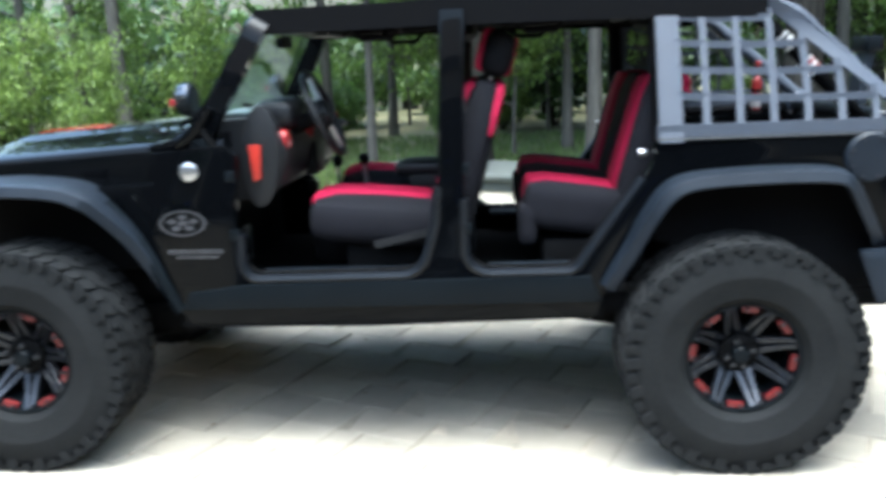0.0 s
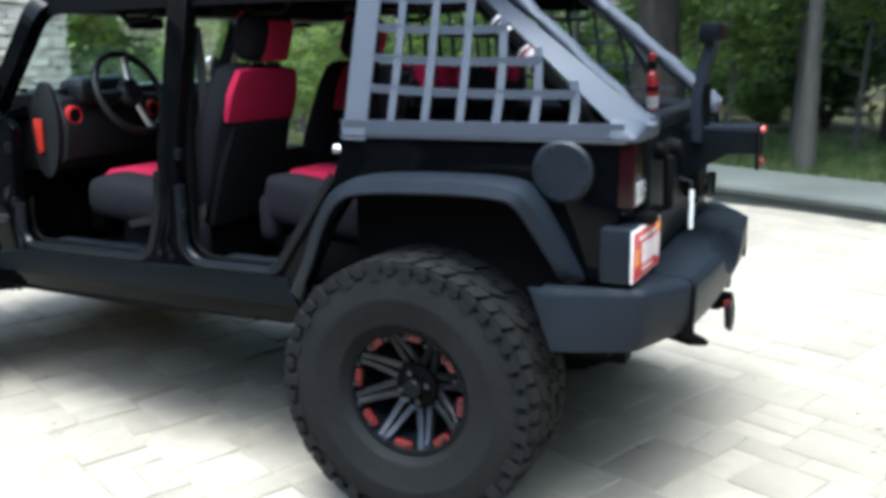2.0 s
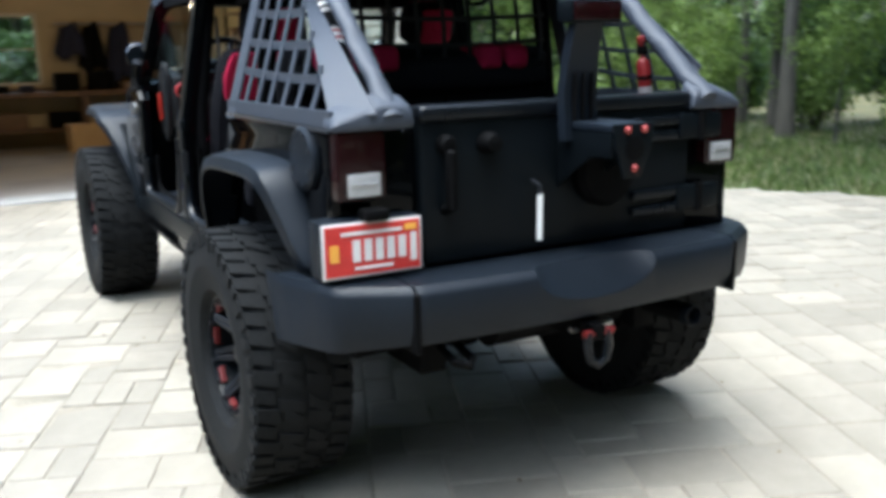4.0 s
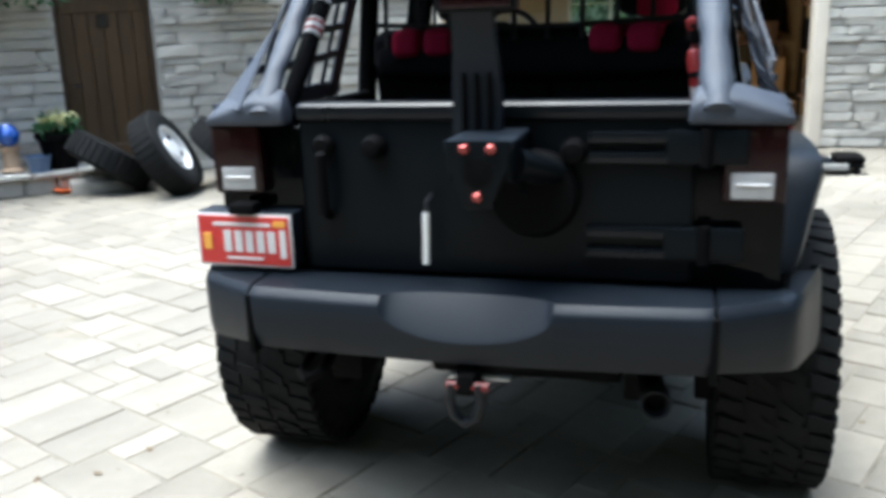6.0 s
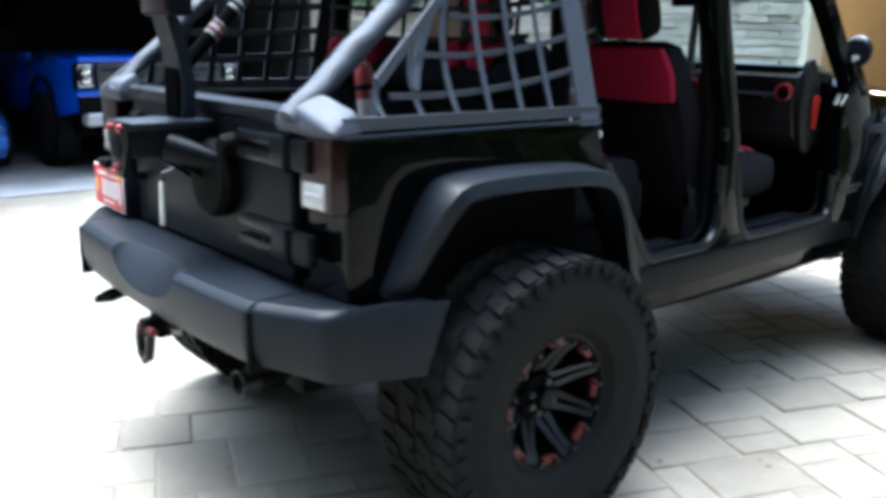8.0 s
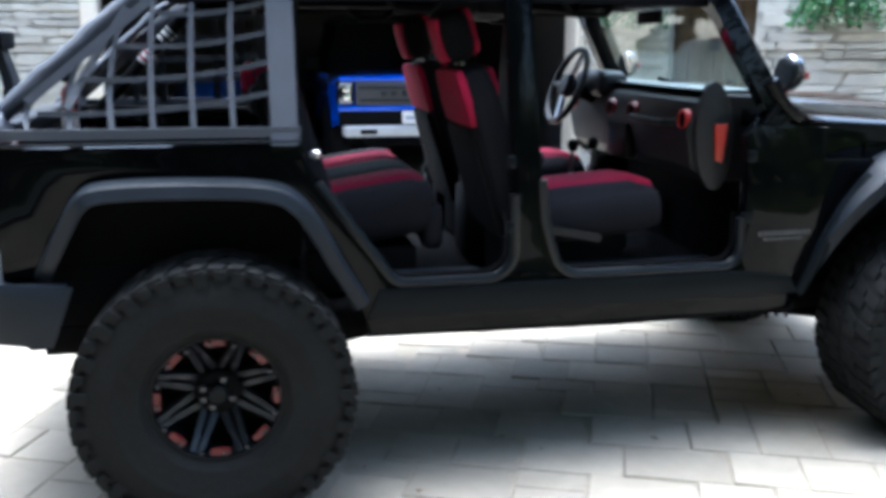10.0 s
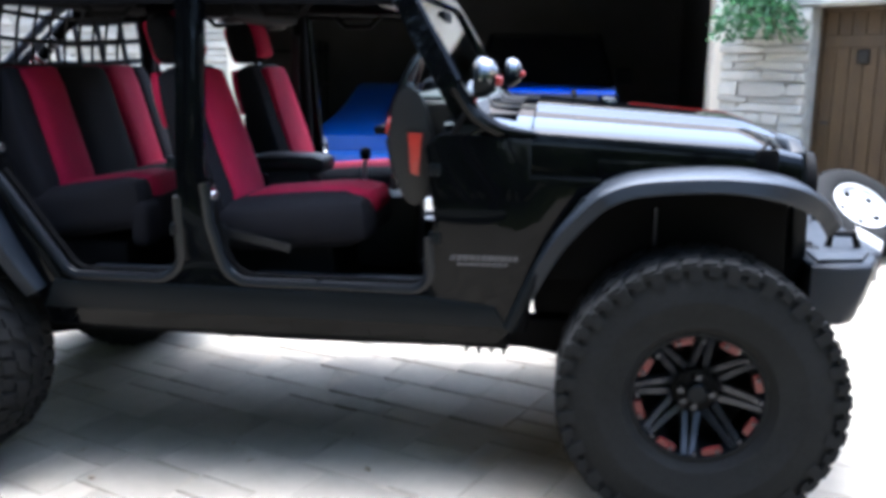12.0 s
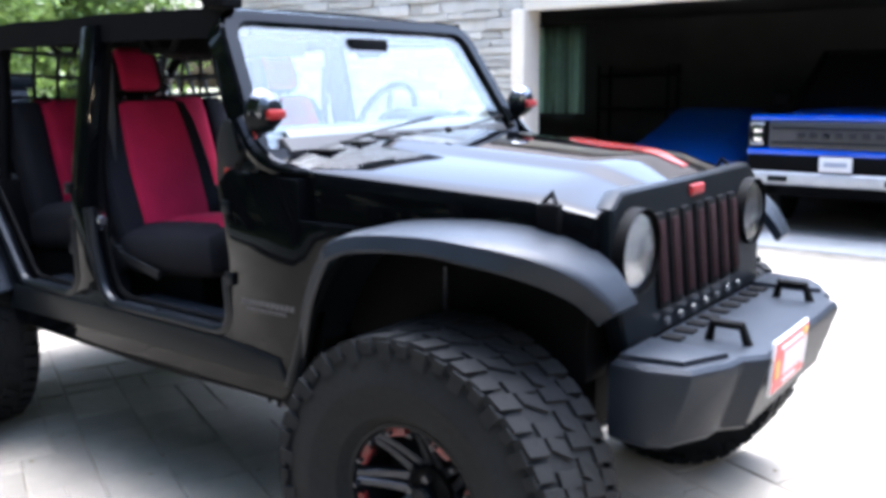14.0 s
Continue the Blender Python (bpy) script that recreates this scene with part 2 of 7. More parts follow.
def box(x0, x1, y0, y1, z0, z1, bevel=0.0, seg=2, bm=None, m=None):
    bm = bm or bmesh.new()
    a = Matrix.Translation(((x0 + x1) / 2, (y0 + y1) / 2, (z0 + z1) / 2)) @ Matrix.Diagonal((abs(x1 - x0), abs(y1 - y0), abs(z1 - z0), 1))
    r = bmesh.ops.create_cube(bm, size=1.0, matrix=(m @ a) if m else a)
    if bevel:
        es = list({e for v in r["verts"] for e in v.link_edges})
        bmesh.ops.bevel(bm, geom=es, offset=bevel, segments=seg, profile=0.6, affect="EDGES")
    return bm


def prism(points, axis, lo, hi, bevel=0.0, seg=2, bm=None):
    """A closed outline in the plane across axis, drawn out from lo to hi."""
    bm = bm or bmesh.new()
    def at(p, h):
        return {"x": (h, p[0], p[1]), "y": (p[0], h, p[1]), "z": (p[0], p[1], h)}[axis]
    a = [bm.verts.new(at(p, lo)) for p in points]
    b = [bm.verts.new(at(p, hi)) for p in points]
    f1, f2 = bm.faces.new(a), bm.faces.new(b)
    k = len(points)
    for i in range(k):
        bm.faces.new((a[i], a[(i + 1) % k], b[(i + 1) % k], b[i]))
    bmesh.ops.recalc_face_normals(bm, faces=bm.faces)
    if bevel:
        es = list({e for f in (f1, f2) for e in f.edges})
        bmesh.ops.bevel(bm, geom=es, offset=bevel, segments=seg, profile=0.6, affect="EDGES")
    return bm


def loft(rings, closed=True, caps=True, bm=None):
    """Skin over rings of points, each with as many points."""
    bm = bm or bmesh.new()
    rows = [[bm.verts.new(p) for p in r] for r in rings]
    k = len(rows[0])
    for a, b in zip(rows, rows[1:]):
        for i in range(k if closed else k - 1):
            bm.faces.new((a[i], a[(i + 1) % k], b[(i + 1) % k], b[i]))
    if caps and closed:
        bm.faces.new(rows[0])
        bm.faces.new(list(reversed(rows[-1])))
    return bm


def lathe(profile, n=32, axis="z", center=(0, 0, 0), bm=None, cap=True):
    """Turns (radius, height) points round an axis through center."""
    rings = []
    for r, h in profile:
        ring = []
        for i in range(n):
            c, s = math.cos(2 * math.pi * i / n) * r, math.sin(2 * math.pi * i / n) * r
            p = {"z": (c, s, h), "y": (c, h, s), "x": (h, c, s)}[axis]
            ring.append([p[j] + center[j] for j in range(3)])
        rings.append(ring)
    return loft(rings, True, cap, bm)


def tube(path, r, n=10, bm=None, closed=False):
    """A round bar along a path; r may be a number or one a point."""
    pts = [Vector(p) for p in path]
    rad = r if isinstance(r, (list, tuple)) else [r] * len(pts)
    rings, up = [], None
    for i, p in enumerate(pts):
        d = (pts[(i + 1) % len(pts)] - pts[i - 1]) if closed else (pts[min(i + 1, len(pts) - 1)] - pts[max(i - 1, 0)])
        d.normalize()
        ref = up if up is not None else (Vector((0, 0, 1)) if abs(d.z) < 0.9 else Vector((1, 0, 0)))
        side = d.cross(ref).normalized()
        up = side.cross(d).normalized()
        rings.append([p + (side * math.cos(2 * math.pi * k / n) + up * math.sin(2 * math.pi * k / n)) * rad[i] for k in range(n)])
    if closed:
        rings.append(rings[0])
        bm = loft(rings, True, False, bm)
        bmesh.ops.remove_doubles(bm, verts=bm.verts, dist=1e-6)
        return bm
    return loft(rings, True, True, bm)


def strap(p, q, width, across, thick=0.006, bm=None, sag=(0, 0, 0), steps=1):
    """A flat band from p to q, lying across the given direction, with some sag."""
    p, q, s = Vector(p), Vector(q), Vector(sag)
    d = (q - p).normalized()
    w = (Vector(across) - d * Vector(across).dot(d)).normalized()
    nrm = d.cross(w).normalized() * thick / 2
    w = w * width / 2
    rings = []
    for i in range(steps + 1):
        t = i / steps
        c = p.lerp(q, t) + s * (4 * t * (1 - t))
        rings.append([c - w - nrm, c + w - nrm, c + w + nrm, c - w + nrm])
    return loft(rings, True, True, bm)


def fast_mesh(name, verts, faces, material, parent=None, label=""):
    me = bpy.data.meshes.new(name)
    me.from_pydata(verts, [], faces)
    me.materials.append(material)
    ob = new(name, me)
    if parent:
        ob.parent = parent
    if label:
        ob["label"] = label
    return ob


def rounded(x, z, r, a0, a1, n=4):
    return [(x + r * math.cos(radians(a0 + (a1 - a0) * i / n)), z + r * math.sin(radians(a0 + (a1 - a0) * i / n))) for i in range(n + 1)]


# ---- ground, drive and grass ----
def ground():
    g = bmesh.new()
    bmesh.ops.create_grid(g, x_segments=60, y_segments=60, size=400)
    for v in g.verts:
        v.co.z = -0.06
    return tagged(link("ground", g, GRASS), "grass and brown leaf litter under the trees", "ground", kind="structure")


ground()
DRIVE = [(-6.2, -6.6), (13.0, -6.6), (14.0, 3.0), (4.0, 5.2), (1.8, 6.0), (-0.4, 6.6), (-2.2, 5.4), (-4.2, 4.5), (-6.2, 4.2)]


def rise(x, y=0.0):
    """The drive humps a little under the front wheels."""
    def ease(a, b, v):
        k = min(1, max(0, (v - a) / (b - a)))
        return k * k * (3 - 2 * k)
    return 0.045 * ease(1.3, -1.15, x) * ease(-4.9, -2.3, x) * ease(-5.8, -4.6, y)


def drive_bed():
    bm = prism(DRIVE, "z", -0.10, -0.0055)
    for axis, lo, hi in ((0, -5.5, 1.5), (1, -6.0, 5.5)):
        v = lo
        while v < hi:
            co, no = [0, 0, 0], [0, 0, 0]
            co[axis], no[axis] = v, 1
            bmesh.ops.bisect_plane(bm, geom=bm.verts[:] + bm.edges[:] + bm.faces[:], plane_co=co, plane_no=no)
            v += 0.35
    for v in bm.verts:
        if v.co.z > -0.05:
            v.co.z += rise(v.co.x, v.co.y)
    return bm


drive = tagged(link("pavement", drive_bed(), SAND, smooth=False), "tan concrete paver driveway with sandy joints", "driveway", kind="structure")

# ---- the off-road vehicle: front towards -x ----
car = thing("off_road_vehicle", "black four-door off-road vehicle without doors, red seats, huge tyres", "car")
SIDE = 0.80


def taper(bm, start=-0.45, rate=0.05):
    """Draws the body in towards the front."""
    for v in bm.verts:
        if v.co.x < start:
            v.co.y *= 1 - rate * (start - v.co.x) / SIDE
    return bm


def body_side(s):
    out = [(2.14, 1.30), (2.14, 0.86), (2.03, 0.86), (1.98, 1.0), (1.91, 1.11), (1.82, 1.165), (1.6, 1.18), (1.32, 1.165), (1.2, 1.11), (1.1, 0.98), (0.98, 0.74), (0.93, 0.60)]
    out += [(-0.76, 0.60), (-0.83, 0.68), (-0.93, 0.95), (-1.02, 1.08), (-1.10, 1.15), (-1.10, 1.195), (-0.862, 1.20), (-0.862, 1.325), (-0.70, 1.34), (-0.55, 1.345), (-0.50, 1.30), (-0.53, 1.05), (-0.52, 0.86)]
    out += rounded(-0.45, 0.86, 0.07, 180, 270) + rounded(0.14, 0.90, 0.11, 270, 345)
    out += [(0.285, 1.0), (0.305, 1.2), (0.325, 1.84), (0.425, 1.84), (0.405, 1.2), (0.40, 0.98)]
    out += rounded(0.505, 0.90, 0.11, 195, 270) + rounded(0.80, 0.87, 0.08, 270, 320)
    out += [(1.05, 1.08), (1.12, 1.17), (1.15, 1.24), (1.15, 1.30)]
    bm = prism(out, "y", s * (SIDE - 0.055), s * SIDE, 0.012)
    for v in bm.verts:
        if v.co.z > 1.4:
            v.co.y -= s * 0.115
    return part("body_side", taper(bm), PAINT, car, "glossy black body side with door openings")


def sill(s):
    a = part("sill_panel", taper(prism([(-0.79, 0.665), (0.95, 0.665), (0.90, 0.775), (-0.48, 0.775), (-0.75, 0.74)], "y", s * 0.788, s * 0.812, 0.010)), SATIN, car, "satin black rocker guard")
    part("sill_skirt", taper(prism([(-0.80, 0.585), (0.0, 0.578), (0.95, 0.592), (0.95, 0.668), (-0.79, 0.668)], "y", s * 0.770, s * 0.793, 0.010)), BLACK, car, "dull black skirt under the sill")
    for x0, x1 in ((-0.47, 0.17), (0.49, 0.83)):
        part("sill_plate", taper(box(x0, x1, s * 0.60, s * 0.785, 0.775, 0.795, 0.008)), PLASTIC, car)
    # rolled lips along the lower edges of the door openings
    for pts in ([(-0.515, 0.98), (-0.52, 0.88)] + rounded(-0.45, 0.86, 0.07, 180, 270) + rounded(0.14, 0.90, 0.11, 270, 345) + [(0.285, 1.0), (0.30, 1.15)],
                [(0.402, 1.10), (0.40, 0.98)] + rounded(0.505, 0.90, 0.11, 195, 270) + rounded(0.80, 0.87, 0.08, 270, 320) + [(1.05, 1.08), (1.11, 1.16)]):
        part("door_lip", taper(tube([(x, s * (SIDE - 0.012), z) for x, z in pts], 0.021, 8)), LIP, car, "smooth dark door opening lip")
        part("door_seal", taper(tube([(x, s * (SIDE - 0.07), z + 0.012) for x, z in pts], 0.012, 8)), BLACK, car, "black rubber door seal")
    return a


def rails(s):
    """Under-body frame, body mounts and step slider."""
    part("frame_rail", box(-1.58, 2.1, s * 0.40, s * 0.50, 0.50, 0.62, 0.01), BLACK, car)
    mt = part("body_mount", box(-0.80, -0.62, s * 0.60, s * 0.76, 0.575, 0.612, 0.008), BLACK, car)
    for k in range(4):
        part("mount_stud", tube([(-0.78 + k * 0.045, s * 0.74, 0.585), (-0.782 + k * 0.045, s * 0.745, 0.552 + 0.006 * (k % 2))], 0.008, 6), BLACK, mt)
    part("rocker_slider", tube([(-0.72, s * 0.70, 0.590), (0.9, s * 0.70, 0.590)], 0.022), BLACK, car)


for s in (-1, 1):
    body_side(s), sill(s), rails(s)

part("floor_pan", box(-0.80, 2.10, -0.73, 0.73, 0.60, 0.68, 0.01), CARPET, car)
part("cargo_floor", box(1.22, 2.12, -0.73, 0.73, 0.68, 0.90, 0.01), CARPET, car)
part("firewall", box(-0.86, -0.70, -0.70, 0.70, 0.62, 1.33, 0.01), BLACK, car)
part("engine_block", box(-1.72, -0.87, -0.46, 0.46, 0.62, 1.28, 0.03), BLACK, car)
for s in (-1, 1):
    part("wheel_box", box(1.16, 2.08, s * 0.50, s * 0.73, 0.88, 1.20, 0.03), CARPET, car)
    part("inner_fender", box(-1.76, -0.88, s * 0.46, s * 0.60, 0.80, 1.27, 0.03), BLACK, car)


def flare(path, inner, s):
    """A wheel-arch flare: a turned-down lip swept along the arch."""
    rings = []
    n = len(path)
    for i, (x, z) in enumerate(path):
        dx, dz = path[min(i + 1, n - 1)][0] - path[max(i - 1, 0)][0], path[min(i + 1, n - 1)][1] - path[max(i - 1, 0)][1]
        k = math.hypot(dx, dz)
        nx, nz = -dz / k, dx / k
        if nz < 0 and abs(nz) > 0.3 or (abs(nz) <= 0.3 and (x - sum(p[0] for p in path) / n) * nx < 0):
            nx, nz = -nx, -nz
        sec = [(inner, -0.010), (inner + 0.06, -0.007), (0.86, -0.010), (0.902, -0.015), (0.918, -0.021), (0.931, -0.058), (0.926, -0.066), (0.908, -0.046), (0.86, -0.034), (inner, -0.036)]
        f = 1 - 0.62 * max(0, (-1.55 - x) / 0.36) ** 1.5
        q = i / (n - 1)
        f *= 1 - 0.45 * max(0, 1 - q / 0.28) ** 1.5
        if path[-1][0] > 0:
            f *= 1 - 0.72 * max(0, (q - 0.68) / 0.32) ** 1.3
        rings.append([(x + nx * o, s * (inner + (y - inner) * f), z + nz * o * (1.0 + 0.5 * max(0, (-1.5 - x) / 0.4))) for y, o in sec])
    return loft(rings)


def smooth_path(pts, per=4):
    """A smooth line through points (Catmull-Rom)."""
    p = [Vector(q) for q in pts]
    p = [2 * p[0] - p[1]] + p + [2 * p[-1] - p[-2]]
    out = []
    for i in range(1, len(p) - 2):
        for k in range(per):
            t = k / per
            out.append(0.5 * ((2 * p[i]) + (p[i + 1] - p[i - 1]) * t + (2 * p[i - 1] - 5 * p[i] + 4 * p[i + 1] - p[i + 2]) * t * t + (3 * p[i] - p[i - 1] - 3 * p[i + 1] + p[i + 2]) * t ** 3))
    return [tuple(q) for q in out] + [tuple(p[-2])]


REAR_ARCH = smooth_path([(0.93, 0.75), (1.02, 0.90), (1.088, 1.03), (1.17, 1.14), (1.29, 1.19), (1.58, 1.205), (1.81, 1.198), (1.895, 1.155), (1.96, 1.05), (2.03, 0.92), (2.05, 0.88)])
FRONT_ARCH = smooth_path([(-0.79, 0.74), (-0.92, 0.99), (-1.04, 1.14), (-1.11, 1.195), (-1.22, 1.230), (-1.43, 1.247), (-1.61, 1.242), (-1.74, 1.214), (-1.83, 1.165), (-1.885, 1.105), (-1.91, 1.065)])
for s in (-1, 1):
    part("fender_flare", flare(REAR_ARCH, 0.77, s), PLASTIC, car, "dark grey plastic wheel-arch flare")
    part("fender_flare", flare(FRONT_ARCH, 0.60, s), PLASTIC, car, "dark grey plastic wheel-arch flare")
    part("flare_brace", tube([(-0.80, s * 0.78, 0.66), (-0.93, s * 0.80, 0.95), (-1.06, s * 0.80, 1.13)], 0.025), SATIN, car)


def hood_section(t):
    """Half width, crown and edge heights of the bonnet, from cowl to nose."""
    k = max(0, t - 0.85) / 0.15
    return 0.756 - 0.135 * t, 1.435 - 0.075 * max(0, t) - 0.05 * k, 1.362 - 0.070 * t - 0.02 * k


def hood_z(x, y, raised=True):
    w, zc, ze = hood_section((-0.70 - x) / 1.08)
    u = min(1, abs(y) / (w - 0.03))
    return ze + (zc - ze) * (1 - u ** 2.4) * 0.92 + 0.004 + ((0.016 * min(1, max(0, 0.56 - u) / 0.06)) if raised else 0)


def hood_rings(x0, x1, n, drop, raised):
    rings = []
    for i in range(n + 1):
        x = x0 + (x1 - x0) * i / n
        w, zc, ze = hood_section((-0.70 - x) / 1.08)
        sec = [(-w, ze - drop), (-w, ze - 0.045), (-w + 0.004, ze - 0.022), (-w + 0.013, ze - 0.005)]
        for k in range(-18, 19):
            y = k / 18 * (w - 0.03)
            sec.append((y, hood_z(x, y, raised)))
        sec += [(-y, z) for y, z in reversed(sec[:4])]
        rings.append([(x, y, z) for y, z in sec])
    return loft(rings)


def hood_decal():
    rings = []
    for i in range(15):
        x = -1.24 - 0.0355 * i
        y0 = -0.30 + 0.014 * i
        y1 = y0 + 0.02 + 0.21 * math.sin(math.pi * (i + 2) / 18) * (1 - i / 20)
        ys = [y0 + (y1 - y0) * k / 4 for k in range(5)]
        rings.append([(x, y, hood_z(x, y) + 0.004) for y in ys] + [(x, y, hood_z(x, y) - 0.002) for y in reversed(ys)])
    return loft(rings)


bonnet = part("hood", hood_rings(-0.862, -1.78, 24, 0.156, True), PAINT, car, "glossy black bonnet with a raised middle")
part("cowl", hood_rings(-0.56, -0.856, 6, 0.03, False), PAINT, car, "glossy black cowl below the windscreen")
for k in range(8):
    y = -0.515 + k * 0.15
    part("cowl_slot", box(-0.80, -0.70, y - 0.045, y + 0.045, hood_z(-0.75, y, False) - 0.006, hood_z(-0.75, y, False) + 0.004, 0.002, 1), BLACK, car)
part("hood_stripe", hood_decal(), mat("red vinyl", (0.26, 0.010, 0.008), 0.3, vary=0.15, spec=0.2, coat=1.0), bonnet, "red bonnet decal")
for s in (-1, 1):
    lx, ly = -1.66, s * 0.632
    lt = part("hood_latch", box(lx - 0.035, lx + 0.035, ly - 0.012 * s, ly + 0.022 * s, 1.20, 1.30, 0.012), BLACK, car, "black rubber bonnet latch")
    part("latch_loop", tube([(lx - 0.025, ly + 0.01 * s, 1.29), (lx, ly - 0.01 * s, 1.325), (lx + 0.025, ly + 0.01 * s, 1.29)], 0.008), BLACK, lt)
    part("fender_panel", taper(prism([(-1.08, 1.13), (-1.75, 1.16), (-1.74, 1.235), (-1.08, 1.26)], "y", s * 0.50, s * 0.745, 0.01), -0.9, 0.16), PAINT, car)
    part("washer_nozzle", lathe([(0.012, 0), (0.012, 0.012), (0.006, 0.02)], 10, center=(-1.0, s * 0.2, 1.445)), BLACK, bonnet)
for y, a in ((0.42, 0.05), (-0.18, 0.05)):
    w = part("wiper", tube([(-0.72, y, 1.41), (-0.655, y - 0.22, 1.435), (-0.635, y - 0.50, 1.465)], [0.010, 0.007, 0.006]), BLACK, car)
    part("wiper_blade", strap((-0.632, y - 0.18, 1.425), (-0.615, y - 0.62, 1.475), 0.016, (0, 0.1, 1), 0.012), BLACK, w)
part("antenna", tube([(-0.67, 0.775, 1.40), (-0.668, 0.770, 1.52)], 0.005, 8), REDP, car, "short red antenna base")


# grille, lamps and front bumper
def grille():
    pts = [(-0.565, 1.285), (-0.50, 1.325), (0.50, 1.325), (0.565, 1.285), (0.585, 1.12), (0.53, 0.90), (-0.53, 0.90), (-0.585, 1.12)]
    bm = prism(pts, "x", -1.835, -1.775, 0.02, 3)
    for v in bm.verts:
        v.co.x += 0.10 * (v.co.z - 1.0)
    return part("grille", bm, SATIN, car, "satin black seven-slot grille with red mesh")


gr = grille()
for k in range(7):
    y = (k - 3) * 0.098
    b = box(-1.846, -1.825, y - 0.036, y + 0.036, 0.97, 1.245, 0.012)
    c = box(-1.851, -1.828, y - 0.024, y + 0.024, 0.99, 1.225, 0.008)
    for q in (b, c):
        for v in q.verts:
            v.co.x += 0.10 * (v.co.z - 1.0)
    part("slot_frame", b, BLACK, gr)
    part("slot_mesh", c, mat("red grille mesh", (0.011, 0.0024, 0.0028), 0.6, vary=0.5, scale=40, fine=300, bump=0.6, spec=0.08) if k == 0 else bpy.data.materials["red grille mesh"], gr)
    part("slot_bolt", lathe([(0.012, -1.860), (0.012, -1.85)], 8, "x", (0, y, 0.935)), STEEL, gr)
part("grille_badge", box(-1.818, -1.800, -0.045, 0.055, 1.268, 1.300, 0.006), REDP, gr, "red badge")
for s in (-1, 1):
    c = (-1.812, s * 0.457, 1.162)
    hl = part("headlamp", lathe([(0.115, -0.035), (0.118, 0.0), (0.105, 0.012), (0.100, -0.02)], 36, "x", c, cap=False), BLACK, car, "round headlamp with black bezel")
    part("reflector", lathe([(0.100, -0.02), (0.09, 0.03), (0.05, 0.06), (0.005, 0.065)], 28, "x", c), CHROME, hl)
    part("lens", lathe([(0.101, -0.024), (0.07, -0.040), (0.03, -0.047), (0.002, -0.049)], 28, "x", c), LENS, hl)


def front_bumper():
    plan = [(-1.84, -0.63), (-1.84, 0.63), (-1.95, 0.635), (-2.05, 0.60), (-2.11, 0.47), (-2.115, 0.41), (-2.165, 0.35), (-2.165, -0.35), (-2.115, -0.41), (-2.11, -0.47), (-2.05, -0.60), (-1.95, -0.635)]
    bm = prism([(x, y) for x, y in plan], "z", 0.682, 0.905, 0.028, 3)
    for v in bm.verts:
        if v.co.z < 0.77 and v.co.x < -2.0:
            v.co.x += 0.05
    return part("front_bumper", bm, PLASTIC, car, "dark grey stubby front bumper with hoops")


fb = front_bumper()
for s in (-1, 1):
    part("tow_hoop", tube([(-1.98, s * 0.30, 0.90), (-1.99, s * 0.30, 0.955), (-2.07, s * 0.30, 0.955), (-2.09, s * 0.30, 0.90)], 0.014), BLACK, fb)
    part("bumper_end_step", prism([(-1.86, s * 0.42), (-1.86, s * 0.615), (-2.02, s * 0.58), (-2.085, s * 0.44)], "z", 0.900, 0.920, 0.008), PLASTIC, fb)
for k in range(9):
    part("bumper_rib", box(-1.93, -1.87, -0.36 + k * 0.09 - 0.022, -0.36 + k * 0.09 + 0.022, 0.904, 0.914, 0.004, 1), BLACK, fb)
part("crash_bar", box(-1.86, -1.74, -0.30, 0.30, 0.735, 0.80, 0.01), BLACK, car)
part("air_dam", box(-1.84, -1.77, -0.50, 0.50, 0.80, 0.91, 0.01), BLACK, car)


def number_plate(name, w, h, parent, bars, label):
    """A plate in its own y-z plane facing +x, with plain bars for its writing."""
    p = part(name, box(-0.004, 0.004, -w / 2, w / 2, -h / 2, h / 2, 0.003), PLATEWHITE, parent, label)
    part("plate_field", box(0.002, 0.0065, -w / 2 + 0.007, w / 2 - 0.007, -h / 2 + 0.007, h / 2 - 0.007, 0.001, 1), PLATERED, p)
    for y0, y1, z0, z1, m in bars:
        part("plate_bar", box(0.005, 0.0085, y0, y1, z0, z1, 0.0005, 1), m, p)
    return p


BARS = [(-0.065 + i * 0.036, -0.041 + i * 0.036, -0.035, 0.030, PLATEWHITE) for i in range(5)] + [(0.118, 0.138, -0.05, 0.035, PLATEWHITE), (-0.10, 0.09, 0.044, 0.054, PLATEWHITE), (-0.06, 0.06, -0.058, -0.050, PLATEWHITE), (-0.135, -0.108, -0.03, 0.02, PLATEGOLD), (0.10, 0.138, 0.044, 0.062, PLATEGOLD)]
fp = number_plate("front_plate", 0.305, 0.155, car, BARS, "faded red number plate")
fp.matrix_basis = pose(-2.162, 0.175, 0.855, 0, 4, 180)
rp = number_plate("rear_plate", 0.312, 0.160, car, BARS, "red number plate with white frame")
rp.matrix_basis = pose(2.205, -0.703, 0.970, 0, 0, -2)
part("plate_bracket", box(2.10, 2.20, -0.86, -0.545, 0.885, 1.055, 0.012), PLASTIC, car)
part("plate_lamp", box(2.17, 2.235, -0.735, -0.655, 1.050, 1.085, 0.012), BLACK, car)

# windscreen
A0, A1 = Vector((-0.69, 0, 1.345)), Vector((-0.40, 0, 1.855))


def fillet(corners, radii, per=5):
    """A closed outline with its corners rounded off."""
    out, k = [], len(corners)
    for i, r in enumerate(radii):
        c = Vector(corners[i])
        p, q = (Vector(corners[i - 1]) - c).normalized() * r + c, (Vector(corners[(i + 1) % k]) - c).normalized() * r + c
        for j in range(per + 1):
            t = j / per
            out.append(p * (1 - t) ** 2 + c * 2 * t * (1 - t) + q * t * t)
    return out


